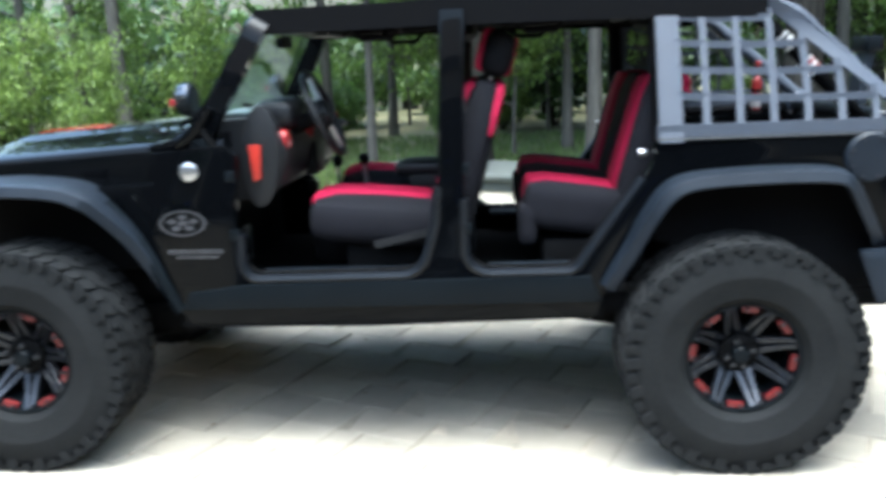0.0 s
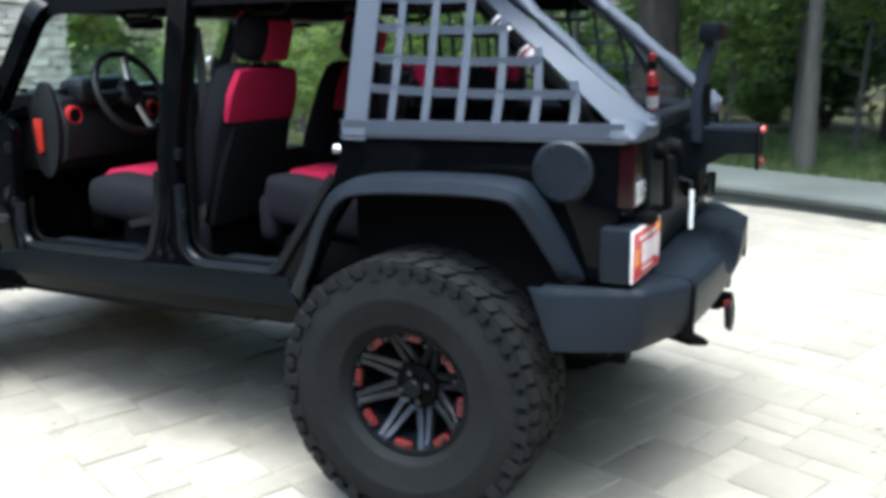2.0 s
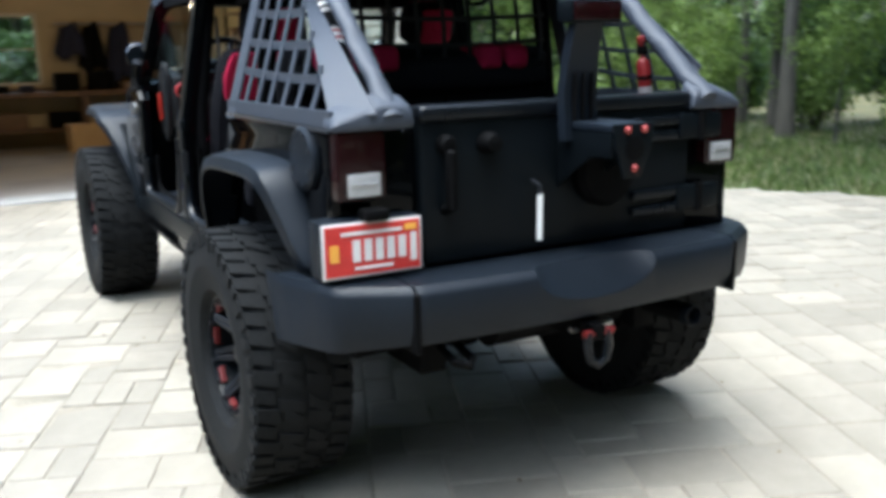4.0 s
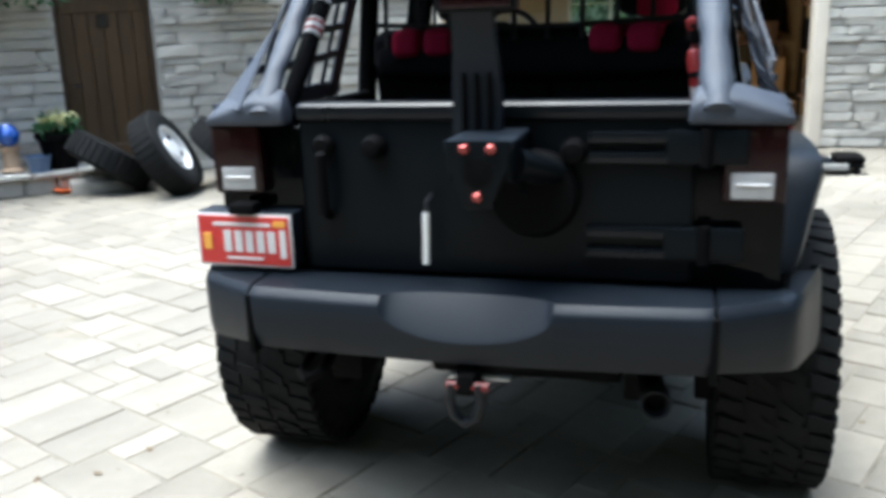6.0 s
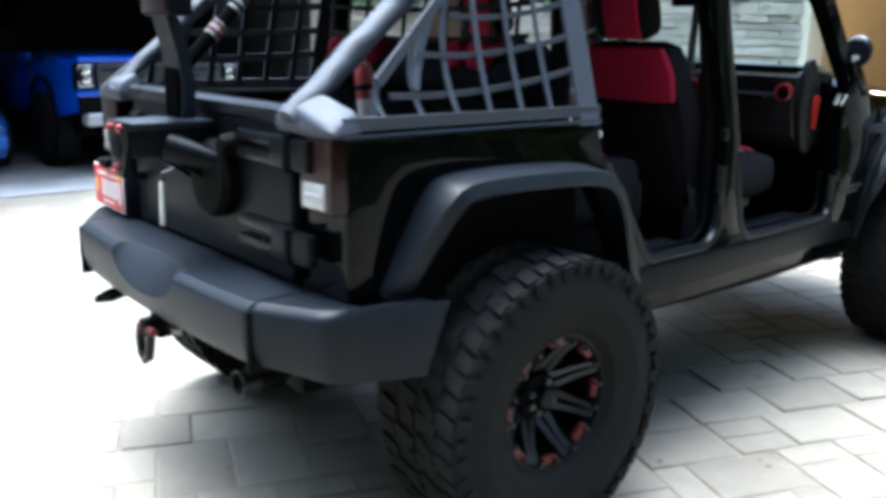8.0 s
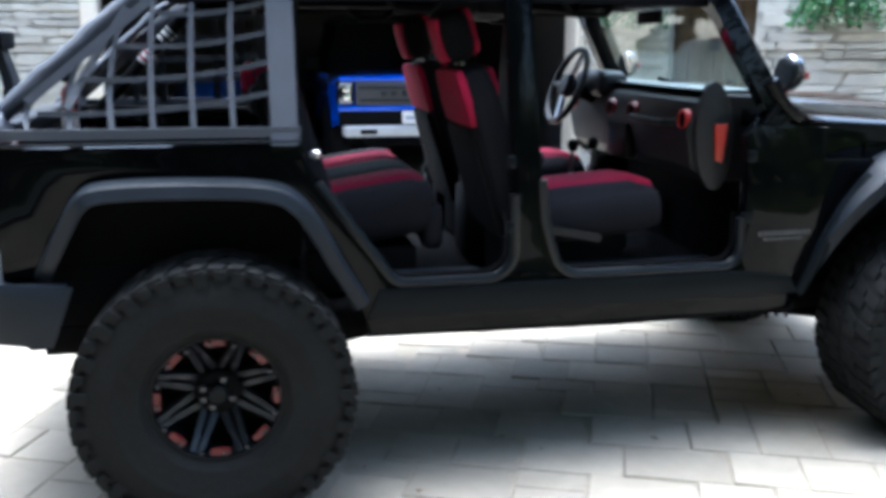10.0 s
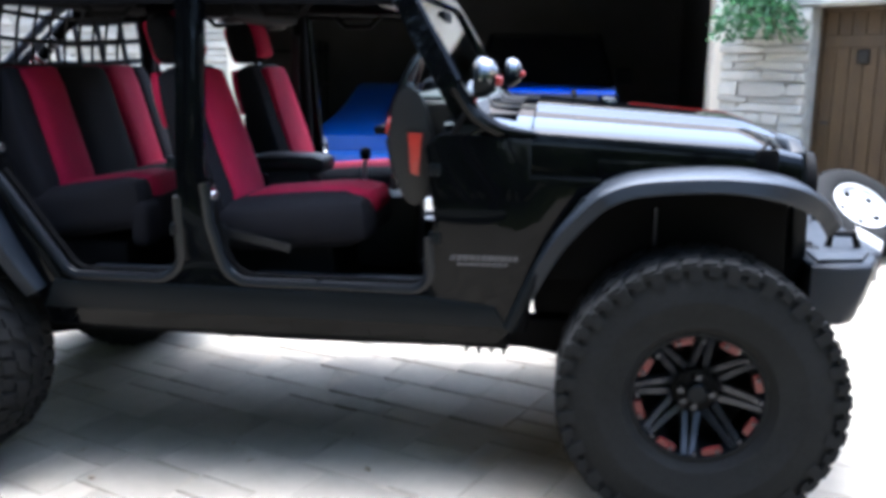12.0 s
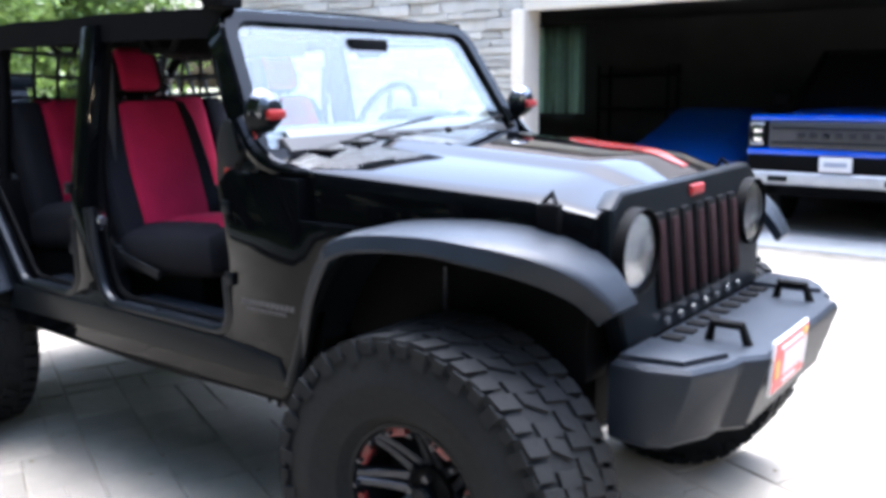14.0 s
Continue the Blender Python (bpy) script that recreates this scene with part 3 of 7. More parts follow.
def windscreen():
    d = (A1 - A0).normalized()
    n, top = Vector((-d.z, 0, d.x)), (A1 - A0).length
    def loop(low, y0, high, y1, r, h):
        pts = fillet([(-y0, low), (y0, low), (y1, high), (-y1, high)], (0.02, 0.02, r, r))
        return [tuple(A0 + d * p.y + n * h + Vector((0, p.x, 0))) for p in pts]
    rings = [loop(0.0, 0.788, top + 0.005, 0.700, 0.11, -0.060), loop(0.0, 0.788, top + 0.005, 0.700, 0.11, 0.012), loop(0.008, 0.780, top - 0.006, 0.690, 0.105, 0.024),
             loop(0.060, 0.722, top - 0.046, 0.644, 0.075, 0.022), loop(0.066, 0.714, top - 0.054, 0.636, 0.070, 0.006), loop(0.066, 0.714, top - 0.054, 0.636, 0.070, -0.060)]
    f = part("windscreen_frame", loft(rings + rings[:1], True, False), PAINT, car, "glossy black windscreen frame with rounded corners")
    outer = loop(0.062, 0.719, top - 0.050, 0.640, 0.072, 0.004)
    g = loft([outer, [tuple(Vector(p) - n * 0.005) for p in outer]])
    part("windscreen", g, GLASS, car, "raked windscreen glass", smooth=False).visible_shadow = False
    return f


wf = windscreen()
for s in (-1, 1):
    part("pillar_fillet", tube(smooth_path([(-0.60, s * 0.772, 1.50), (-0.665, s * 0.774, 1.410), (-0.735, s * 0.764, 1.362), (-0.80, s * 0.740, 1.346), (-0.88, s * 0.722, 1.338)]), [0.026, 0.027, 0.028, 0.029, 0.03, 0.03, 0.03, 0.029, 0.028, 0.027, 0.026, 0.025, 0.024, 0.022, 0.02, 0.016, 0.010], 10), PAINT, wf)
for s in (-1, 1):
    part("windscreen_hinge", box(-0.69, -0.60, s * 0.755, s * 0.785, 1.325, 1.375, 0.010), SATIN, wf)

# round door mirrors on arms
for s in (-1, 1):
    arm = part("mirror_arm", tube([(-0.57, s * 0.775, 1.30), (-0.63, s * 0.785, 1.40), (-0.675, s * 0.76, 1.49)], 0.012), BLACK, car, "black mirror arm")
    c = (-0.68, s * 0.748, 1.525)
    part("mirror_head", lathe([(0.002, -0.065), (0.04, -0.054), (0.062, -0.022), (0.066, 0.012), (0.060, 0.018)], 28, "x", c), SATIN, arm)
    part("mirror_glass", lathe([(0.060, 0.016), (0.001, 0.017)], 28, "x", c), MIRROR, arm)
    part("mirror_cap", box(c[0] - 0.075, c[0] - 0.045, c[1] - 0.035, c[1] + 0.035, c[2] - 0.020, c[2] + 0.010, 0.008), REDP, arm, "red mirror badge")
    part("mirror_shell", lathe([(0.030, -0.058), (0.054, -0.040), (0.066, -0.006), (0.060, 0.004)], 28, "x", (c[0], c[1], c[2] + 0.010), cap=False), mat("polished mirror shell", (0.11, 0.115, 0.125), 0.2, 1.0, vary=0.1) if s < 0 else bpy.data.materials["polished mirror shell"], arm)


# wheels: mud tyres on black eight-spoke rims with red inserts
def tyre_mesh(R, W):
    """A tyre round the y axis: its bulged carcass."""
    h = W / 2
    prof = [(0.225, -h * 0.72), (0.25, -h * 0.90), (R * 0.66, -h * 0.985), (R * 0.70, -h * 1.0), (R * 0.712, -h * 1.010), (R * 0.735, -h * 1.010), (R * 0.745, -h * 1.003), (R * 0.86, -h * 1.0), (R * 0.945, -h * 0.90), (R * 0.976, -h * 0.70), (R * 0.982, 0)]
    prof = prof + [(r, -y) for r, y in reversed(prof[:-1])]
    bm = lathe(prof, 56, "y", cap=False)
    return bm


def tread_lugs(R, W, blocks, wheel_):
    """Single rubber lugs round the carcass: shoulder, side biter and centre, each mirrored and staggered."""
    h, st = W / 2, math.pi / blocks
    def mesh(da, y0, y1, skew, r0, r1):
        v = []
        for r, k in ((r0, 1.0), (r1, 0.86)):
            for u, w in ((-1, y0), (1, y0), (1, y1), (-1, y1)):
                ang = u * da * k + skew * (w / h)
                v.append((r * math.sin(ang), w, r * math.cos(ang)))
        me = bpy.data.meshes.new("tread_lug")
        me.from_pydata(v, [], [(4, 5, 6, 7), (0, 1, 5, 4), (1, 2, 6, 5), (2, 3, 7, 6), (3, 0, 4, 7)])
        bm = bmesh.new()
        bm.from_mesh(me)
        bmesh.ops.recalc_face_normals(bm, faces=bm.faces)
        bm.to_mesh(me)
        bm.free()
        me.materials.append(RUBBER)
        return me
    for sgn in (-1, 1):
        kinds = [(0.0, [mesh(st * w, sgn * h * y, sgn * h * 0.975, 0.10, R * 0.94, R * q) for w, y, q in ((0.86, 0.52, 1.0), (0.80, 0.60, 0.993))]),
                 (0.0, [mesh(st * w, sgn * h * 0.93, sgn * h * 1.022, 0.06, R * q, R * 0.975) for w, q in ((0.74, 0.865), (0.60, 0.905))]),
                 (0.7, [mesh(st * w, sgn * h * y0, sgn * h * y1, k, R * 0.95, R * 1.002) for w, y0, y1, k in ((0.80, 0.06, 0.45, 0.26), (0.74, 0.03, 0.53, 0.10))])]
        for off, ms in kinds:
            for i in range(blocks):
                a = (2 * i + off + (1 if sgn > 0 else 0)) * st
                child("tread_lug", ms[i % len(ms)], wheel_, Matrix.Rotation(a, 4, "Y"))


def rim_mesh():
    """Barrel, lip and eight split spokes, outer face towards -y."""
    bm = lathe([(0.226, 0.12), (0.228, -0.10), (0.224, -0.124), (0.212, -0.124), (0.203, -0.10), (0.196, -0.02), (0.192, 0.12)], 48, "y", cap=False)
    return bm


def spoke_mesh():
    bm = bmesh.new()
    for off in (-0.018, 0.018):
        rings = []
        for r, y, w in ((0.055, -0.022, 0.015), (0.10, -0.044, 0.0125), (0.155, -0.076, 0.011), (0.206, -0.116, 0.011)):
            o = off * (1.45 - 0.80 * r / 0.205)
            rings.append([(o - w, y, r), (o + w, y, r), (o + w * 0.8, y + 0.045, r), (o - w * 0.8, y + 0.045, r)])
        loft(rings, True, True, bm)
    bmesh.ops.bevel(bm, geom=list(bm.edges), offset=0.003, segments=1, affect="EDGES")
    return bm


def wheel(x, s, roll=0.0):
    """One wheel; its outer face looks to -y in its own frame."""
    w = part("wheel", lathe([(0.19, 0.10), (0.19, 0.02), (0.08, 0.02), (0.075, -0.045), (0.06, -0.052), (0.002, -0.052)], 32, "y"), BLACK, car, "huge mud tyre on a black eight-spoke rim with red inserts")
    part("tyre", tyre_mesh(0.468, 0.335), RUBBER, w, "chunky black mud-terrain tyre")
    tread_lugs(0.468, 0.335, 46, w)
    part("rim", rim_mesh(), SATIN, w, "black alloy rim")
    sp = None
    for k in range(8):
        m = Matrix.Rotation(radians(45 * k + 8), 4, "Y")
        if sp is None:
            sp = part("spoke", spoke_mesh(), ALLOY, w)
            sp.matrix_basis = m
            ri = part("red_insert", prism([(-0.030, 0.184), (0.030, 0.184), (0.034, 0.210), (-0.034, 0.210)], "y", -0.112, -0.092, 0.004), REDDIM, w, "red rim insert")
            ri.matrix_basis = m @ Matrix.Rotation(radians(22.5), 4, "Y")
            lug = part("lug_nut", lathe([(0.011, -0.070), (0.011, -0.05)], 8, "y", (0.0, 0, 0.052)), ALLOY, w)
            lug.matrix_basis = m
        else:
            child("spoke", sp.data, w, m)
            child("red_insert", ri.data, w, m @ Matrix.Rotation(radians(22.5), 4, "Y"))
            if k % 2 == 0 or k == 5:
                child("lug_nut", lug.data, w, m)
    part("hub_cap", lathe([(0.034, -0.055), (0.034, -0.082), (0.028, -0.088), (0.002, -0.089)], 24, "y"), SATIN, w)
    part("brake_disc", lathe([(0.165, 0.03), (0.165, 0.05), (0.06, 0.05)], 36, "y"), STEEL, w)
    for k in range(16):
        child("rim_bolt", lug.data, w, Matrix.Rotation(radians(22.5 * k + 3), 4, "Y") @ Matrix.Translation((0, -0.060, 0.166)) @ Matrix.Diagonal((0.6, 1, 0.6, 1)))
    w.matrix_basis = pose(x, s * 0.835, 0.465, 0, 0, 180 if s > 0 else 0) @ Matrix.Rotation(radians(roll), 4, "Y")
    return w


AXLE = 1.473
first = wheel(AXLE, -1, roll=-23.5)
FRONT = -1.437
for x, s, roll in ((AXLE, 1, 15), (FRONT, -1, -12), (FRONT, 1, -2.5)):
    w = copy_thing(first, pose(x, s * 0.835, 0.465 + rise(x), 0, 0, 180 if s > 0 else 0) @ Matrix.Rotation(radians(roll), 4, "Y"))
for x in (FRONT, AXLE):
    ax = part("axle", tube([(x, -0.72, 0.465 + rise(x)), (x, 0.72, 0.465 + rise(x))], 0.045), BLACK, car)
    part("differential", lathe([(0.02, -0.15), (0.10, -0.11), (0.135, 0), (0.10, 0.11), (0.02, 0.15)], 20, "x", (x, 0.12 if x < 0 else 0, 0.465 + rise(x))), BLACK, ax)
    for s in (-1, 1):
        sh = part("shock_absorber", tube([(x + 0.14, s * 0.56, 0.50), (x + 0.10, s * 0.53, 0.78)], 0.028), BLACK, car)
        part("piston_rod", tube([(x + 0.10, s * 0.53, 0.78), (x + 0.07, s * 0.50, 1.10)], 0.010), STEEL, sh)
        hel = [(x - 0.05 + 0.065 * math.cos(a * 0.7), s * 0.48 + 0.065 * math.sin(a * 0.7), 0.53 + 0.012 * a) for a in range(44)]
        part("coil_spring", tube(hel, 0.011, 6), REDP if x > 0 else BLACK, car)
        part("control_arm", tube([(x + (0.05 if x < 0 else -0.05), s * 0.45, 0.42), (x + (0.75 if x < 0 else -0.75), s * 0.42, 0.53)], 0.026), BLACK, car)
part("steering_link", tube([(-1.62, -0.60, 0.52), (-1.62, 0.60, 0.50)], 0.022), STEEL, car)
dm = part("steering_damper", tube([(-1.70, 0.10, 0.60), (-1.70, 0.50, 0.612)], 0.024, 12), STEEL, car, "pale steel steering damper")
part("damper_end", lathe([(0.034, -0.03), (0.034, 0.03)], 14, "z", (-1.70, 0.545, 0.612)), STEEL, dm)
part("sway_link", tube([(-1.30, 0.62, 0.70), (-1.30, 0.62, 1.08)], 0.006), ALLOY, car)
part("transfer_case", box(-0.55, 0.15, -0.22, 0.25, 0.49, 0.60, 0.04), BLACK, car)
part("fuel_tank", box(0.2, 0.95, -0.42, 0.30, 0.50, 0.60, 0.04), BLACK, car)
part("muffler", lathe([(0.02, -0.32), (0.09, -0.28), (0.09, 0.28), (0.02, 0.32)], 20, "y", (1.98, 0.10, 0.60)), BLACK, car)
part("tail_pipe", tube([(1.98, 0.36, 0.60), (2.05, 0.46, 0.60), (2.27, 0.49, 0.59)], 0.036, 14), BLACK, car)
part("pipe_tip", lathe([(0.0385, 2.25), (0.0385, 2.31), (0.035, 2.31), (0.034, 2.26)], 20, "x", (0, 0.494, 0.589), cap=False), LIP, car, "dark tail pipe tip")
part("shock_mount", box(1.80, 1.90, 0.60, 0.66, 0.43, 0.55, 0.012), BLACK, car)

# rear end
part("rear_panel", box(2.09, 2.125, -0.76, 0.76, 0.66, 1.29, 0.008), PAINT, car)


def tailgate():
    bm = box(2.118, 2.17, -0.52, 0.575, 0.88, 1.33, 0.02, 3)
    return part("tailgate", bm, SATIN, car, "satin black swing tailgate")


tg = tailgate()
part("tailgate_rail", box(2.10, 2.185, -0.525, 0.58, 1.315, 1.368, 0.022, 3), LIP, tg)
for z, y0 in ((1.275, 0.30), (1.222, 0.30), (1.022, 0.30), (0.965, 0.30)):
    part("tailgate_rib", box(2.165, 2.192, y0, 0.52, z - 0.015, z + 0.015, 0.007), LIP, tg)
for z in (1.25, 0.995):
    hg = part("tailgate_hinge", box(2.165, 2.20, 0.50, 0.70, z - 0.045, z + 0.045, 0.012), SATIN, car, "satin black tailgate hinge")
    part("hinge_pin", lathe([(0.017, z - 0.05), (0.017, z + 0.05)], 12, "z", (2.195, 0.60, 0)), BLACK, hg)
for y, z in ((-0.29, 1.245), (0.265, 1.238)):
    part("rubber_bump", lathe([(0.036, 2.165), (0.036, 2.19), (0.026, 2.225), (0.002, 2.23)], 16, "x", (0, y, z)), BLACK, tg)
hd = part("gate_handle", tube([(2.17, -0.44, 1.235), (2.215, -0.44, 1.225), (2.215, -0.44, 1.06), (2.17, -0.44, 1.05)], 0.018), BLACK, tg, "black grab handle")
part("handle_lock", lathe([(0.030, 2.165), (0.030, 2.20), (0.02, 2.21), (0.002, 2.211)], 16, "x", (0, -0.44, 1.25)), BLACK, hd)

# spare-wheel carrier with high brake lamp
cr = part("spare_carrier", box(2.17, 2.445, -0.02, 0.15, 1.275, 1.300, 0.008), PLASTIC, car, "black spare-wheel carrier bracket without its wheel")
part("carrier_nose", prism([(-0.015, 1.302), (0.145, 1.302), (0.140, 1.24), (0.095, 1.135), (0.030, 1.135), (-0.010, 1.24)], "x", 2.434, 2.450, 0.006), SATIN, cr, "drilled nose plate")
for y in (-0.016, 0.132):
    part("carrier_cheek", prism([(2.17, 1.282), (2.436, 1.282), (2.436, 1.20), (2.34, 1.195), (2.25, 1.14), (2.17, 1.08)], "y", y, y + 0.014, 0.004), SATIN, cr)
part("carrier_housing", lathe([(0.12, 2.165), (0.12, 2.205), (0.105, 2.225), (0.06, 2.23), (0.002, 2.23)], 28, "x", (0, 0.165, 1.125)), BLACK, cr, "dull black round housing")
part("carrier_arm", tube([(2.32, 0.13, 1.225), (2.27, 0.18, 1.205), (2.20, 0.23, 1.18)], [0.045, 0.038, 0.03], 12), SATIN, cr)
part("carrier_hole", lathe([(0.036, 2.444), (0.036, 2.453), (0.025, 2.4545), (0.002, 2.4545)], 20, "x", (0, 0.064, 1.225)), BLACK, cr)
for y, z in ((0.034, 1.282), (0.100, 1.282), (0.064, 1.165)):
    part("carrier_bolt", lathe([(0.0125, 2.445), (0.0125, 2.458), (0.007, 2.464), (0.002, 2.465)], 14, "x", (0, y, z)), mat("red anodised bolt", (0.26, 0.05, 0.045), 0.22, 0.6) if z == 1.282 and y < 0.05 else bpy.data.materials["red anodised bolt"], cr)
part("lamp_mast", loft([[(x - 0.02, -0.045 + o, z), (x + 0.018, -0.045 + o, z), (x + 0.018, 0.085 - o, z), (x - 0.02, 0.085 - o, z)] for x, z, o in ((2.235, 1.24, 0), (2.225, 1.40, 0), (2.24, 1.50, 0.008), (2.265, 1.60, 0.012), (2.28, 1.64, 0.014))]), PLASTIC, cr, "black ribbed lamp mast")
for y in (-0.012, 0.022, 0.055):
    part("mast_rib", box(2.24, 2.262, y - 0.006, y + 0.006, 1.30, 1.45, 0.004, 1), BLACK, cr)
bl = part("brake_lamp", box(2.225, 2.30, -0.065, 0.135, 1.60, 1.67, 0.012), SATIN, cr, "high brake lamp in a black housing")
part("brake_lens", box(2.295, 2.306, -0.055, 0.125, 1.608, 1.662, 0.004), TAIL, bl, "dark red brake lamp lens")
part("gate_strut", tube([(2.19, -0.128, 1.115), (2.235, -0.130, 1.105), (2.238, -0.132, 1.0)], 0.006), ALLOY, tg)
part("strut_body", tube([(2.238, -0.131, 1.075), (2.240, -0.134, 0.93)], 0.0092), mat("pale zinc", (0.62, 0.62, 0.60), 0.35, vary=0.1), tg, "bright tailgate stay")

for s in (-1, 1):
    tl = part("tail_lamp", box(2.06, 2.185, s * 0.640, s * 0.795, 1.105, 1.318, 0.014, 3), TAIL, car, "dark red rectangular tail lamp")
    part("reverse_lens", box(2.180, 2.1905, s * 0.662, s * 0.765, 1.118, 1.185, 0.004), CLEAR, tl)
    part("lens_line", box(2.1885, 2.1935, s * 0.675, s * 0.752, 1.148, 1.158, 0.001, 1), STEEL, tl)
    part("rear_corner", box(2.08, 2.140, s * 0.525, s * 0.783, 0.86, 1.30, 0.015, 3), PAINT, car)
fc = part("fuel_cap", lathe([(0.098, -0.798), (0.098, -0.814), (0.088, -0.822), (0.030, -0.825), (0.001, -0.825)], 40, "y", (1.965, 0, 1.215)), PLASTIC, car, "round dark grey fuel filler cover")
for k in range(8):
    a = radians(22.5 + 45 * k)
    part("cap_screw", lathe([(0.007, -0.827), (0.007, -0.819)], 8, "y", (1.965 + 0.078 * math.cos(a), 0, 1.215 + 0.078 * math.sin(a))), ALLOY, fc)


def rear_bumper():
    """Three-piece bumper: swept ends and a middle with a scooped top."""
    def section(y):
        a = abs(y)
        if a < 0.62:
            xr = 2.385 - 0.03 * (a / 0.62) ** 2
        elif a < 0.84:
            xr = 2.355 - 0.125 * (a - 0.62) / 0.22
        else:
            xr = 2.23 - 0.30 * (a - 0.84) / 0.09
        scoop = math.sqrt(1 - (a / 0.235) ** 2) if a < 0.235 else 0.0
        zlow = 0.690 - 0.018 * min(1, max(0, (a - 0.66) / 0.15))
        return xr, scoop, zlow
    def run(ys):
        rings = []
        for y in ys:
            xr, f, zl = section(y)
            xi = min(xr - 0.03, 2.12 if abs(y) < 0.84 else 1.93)
            rings.append([(xi, y, 0.865), (min(xr - 0.03, 2.20), y, 0.872), (xr - 0.028 - 0.06 * f, y, 0.869), (xr - 0.006, y, 0.853 - 0.085 * f), (xr, y, 0.840 - 0.085 * f), (xr - 0.005, y, zl + 0.05), (xr - 0.025, y, zl), (xi, y, zl)])
        bm = loft(rings)
        for v in bm.verts:
            if abs(v.co.y) > 0.80:
                v.co.x += 0.08 * (0.865 - v.co.z) / 0.21 * min(1, max(0, (2.22 - v.co.x) / 0.25))
        return bm
    main = part("rear_bumper", run([-0.63 + 1.26 * i / 96 for i in range(97)]), PLASTIC, car, "dark grey three-piece rear bumper")
    for s in (-1, 1):
        ys = [s * (0.64 + 0.29 * i / 14) for i in range(15)]
        part("bumper_end", run(ys), PLASTIC, main)
        part("bumper_seam", box(2.14, 2.352, s * 0.625, s * 0.645, 0.67, 0.85, 0.004, 1), BLACK, main)
        if s < 0:
            part("tow_hook", tube([(2.20, s * 0.50, 0.64), (2.32, s * 0.50, 0.615), (2.36, s * 0.47, 0.61), (2.32, s * 0.44, 0.615), (2.20, s * 0.44, 0.64)], 0.014), BLACK, main)
    return main


rear_bumper()
ht = part("hitch_receiver", box(2.05, 2.345, -0.035, 0.035, 0.60, 0.67, 0.006), BLACK, car, "black hitch receiver with shackle")
part("hitch_pin", tube([(2.31, -0.06, 0.635), (2.31, 0.11, 0.635)], 0.010), STEEL, ht)
part("shackle", tube([(2.372, -0.036, 0.640), (2.377, -0.042, 0.59), (2.378, -0.030, 0.545), (2.378, 0.0, 0.526), (2.378, 0.030, 0.545), (2.377, 0.042, 0.59), (2.372, 0.036, 0.640)], 0.015), LIP, ht)
part("shackle_pin", tube([(2.372, -0.052, 0.632), (2.372, 0.062, 0.632)], 0.013), REDDARK, ht, "red shackle pin")
part("shackle_block", box(2.335, 2.385, -0.026, 0.026, 0.605, 0.665, 0.010), BLACK, ht)

# ---- soft top, cage and nets of the vehicle ----
ROOF = 1.865
for s in (-1, 1):
    part("cage_rail", tube([(-0.40, s * 0.585, ROOF - 0.05), (0.38, s * 0.60, ROOF - 0.035), (1.17, s * 0.60, ROOF - 0.04), (1.55, s * 0.60, ROOF - 0.08)], 0.032, 12), CANVAS, car, "padded black roll cage rail")
    part("cage_post", tube([(0.37, s * 0.62, ROOF - 0.03), (0.37, s * 0.70, 1.30), (0.36, s * 0.71, 0.70)], 0.036, 12), CANVAS, car, "padded black roll cage post")
    part("cage_post", tube([(1.18, s * 0.62, ROOF - 0.04), (1.20, s * 0.66, 1.30), (1.20, s * 0.68, 0.90)], 0.036, 12), CANVAS, car, "padded black roll cage post")
    if s < 0:
        brace = part("cage_brace", tube([(1.53, s * 0.60, ROOF - 0.075), (1.62, s * 0.605, ROOF - 0.13), (2.06, s * 0.63, 1.28)], 0.028, 12), CANVAS, car, "padded black cage brace")
        for k, q in enumerate((0.16, 0.38)):
            x, y, z = 1.62 + 0.44 * q, s * (0.605 + 0.025 * q), ROOF - 0.13 - 0.455 * q
            part("brace_sleeve", tube([(x - 0.022, y, z + 0.023), (x + 0.022, y - 0.002, z - 0.023)], 0.031, 14), PLATEWHITE, brace, "white and red patterned sleeve")
            for e in (-0.012, 0.010):
                part("sleeve_band", tube([(x + e - 0.005, y, z - e + 0.005), (x + e + 0.004, y, z - e - 0.004)], 0.0325, 14), REDP if k else BLACK, brace)
    part("top_side_band", strap((-0.42, s * 0.652, ROOF - 0.045), (1.60, s * 0.662, ROOF - 0.055), 0.10, (0, 0, 1), 0.014, steps=6, sag=(0, 0, 0.012)), CANVAS, car, "black canvas top edge")
    part("grab_loop", tube([(-0.05, s * 0.585, ROOF - 0.075), (0.0, s * 0.58, ROOF - 0.125), (0.12, s * 0.58, ROOF - 0.125), (0.17, s * 0.585, ROOF - 0.075)], 0.012), BLACK, car)
    part("grab_loop", tube([(0.62, s * 0.585, ROOF - 0.075), (0.67, s * 0.58, ROOF - 0.12), (0.79, s * 0.58, ROOF - 0.12), (0.84, s * 0.585, ROOF - 0.075)], 0.012), BLACK, car)
for x, z in ((-0.36, ROOF - 0.05), (0.38, ROOF - 0.03), (1.18, ROOF - 0.04)):
    part("cage_crossbar", tube([(x, -0.60, z), (x, 0.60, z)], 0.034, 12), CANVAS, car, "padded black cage crossbar")


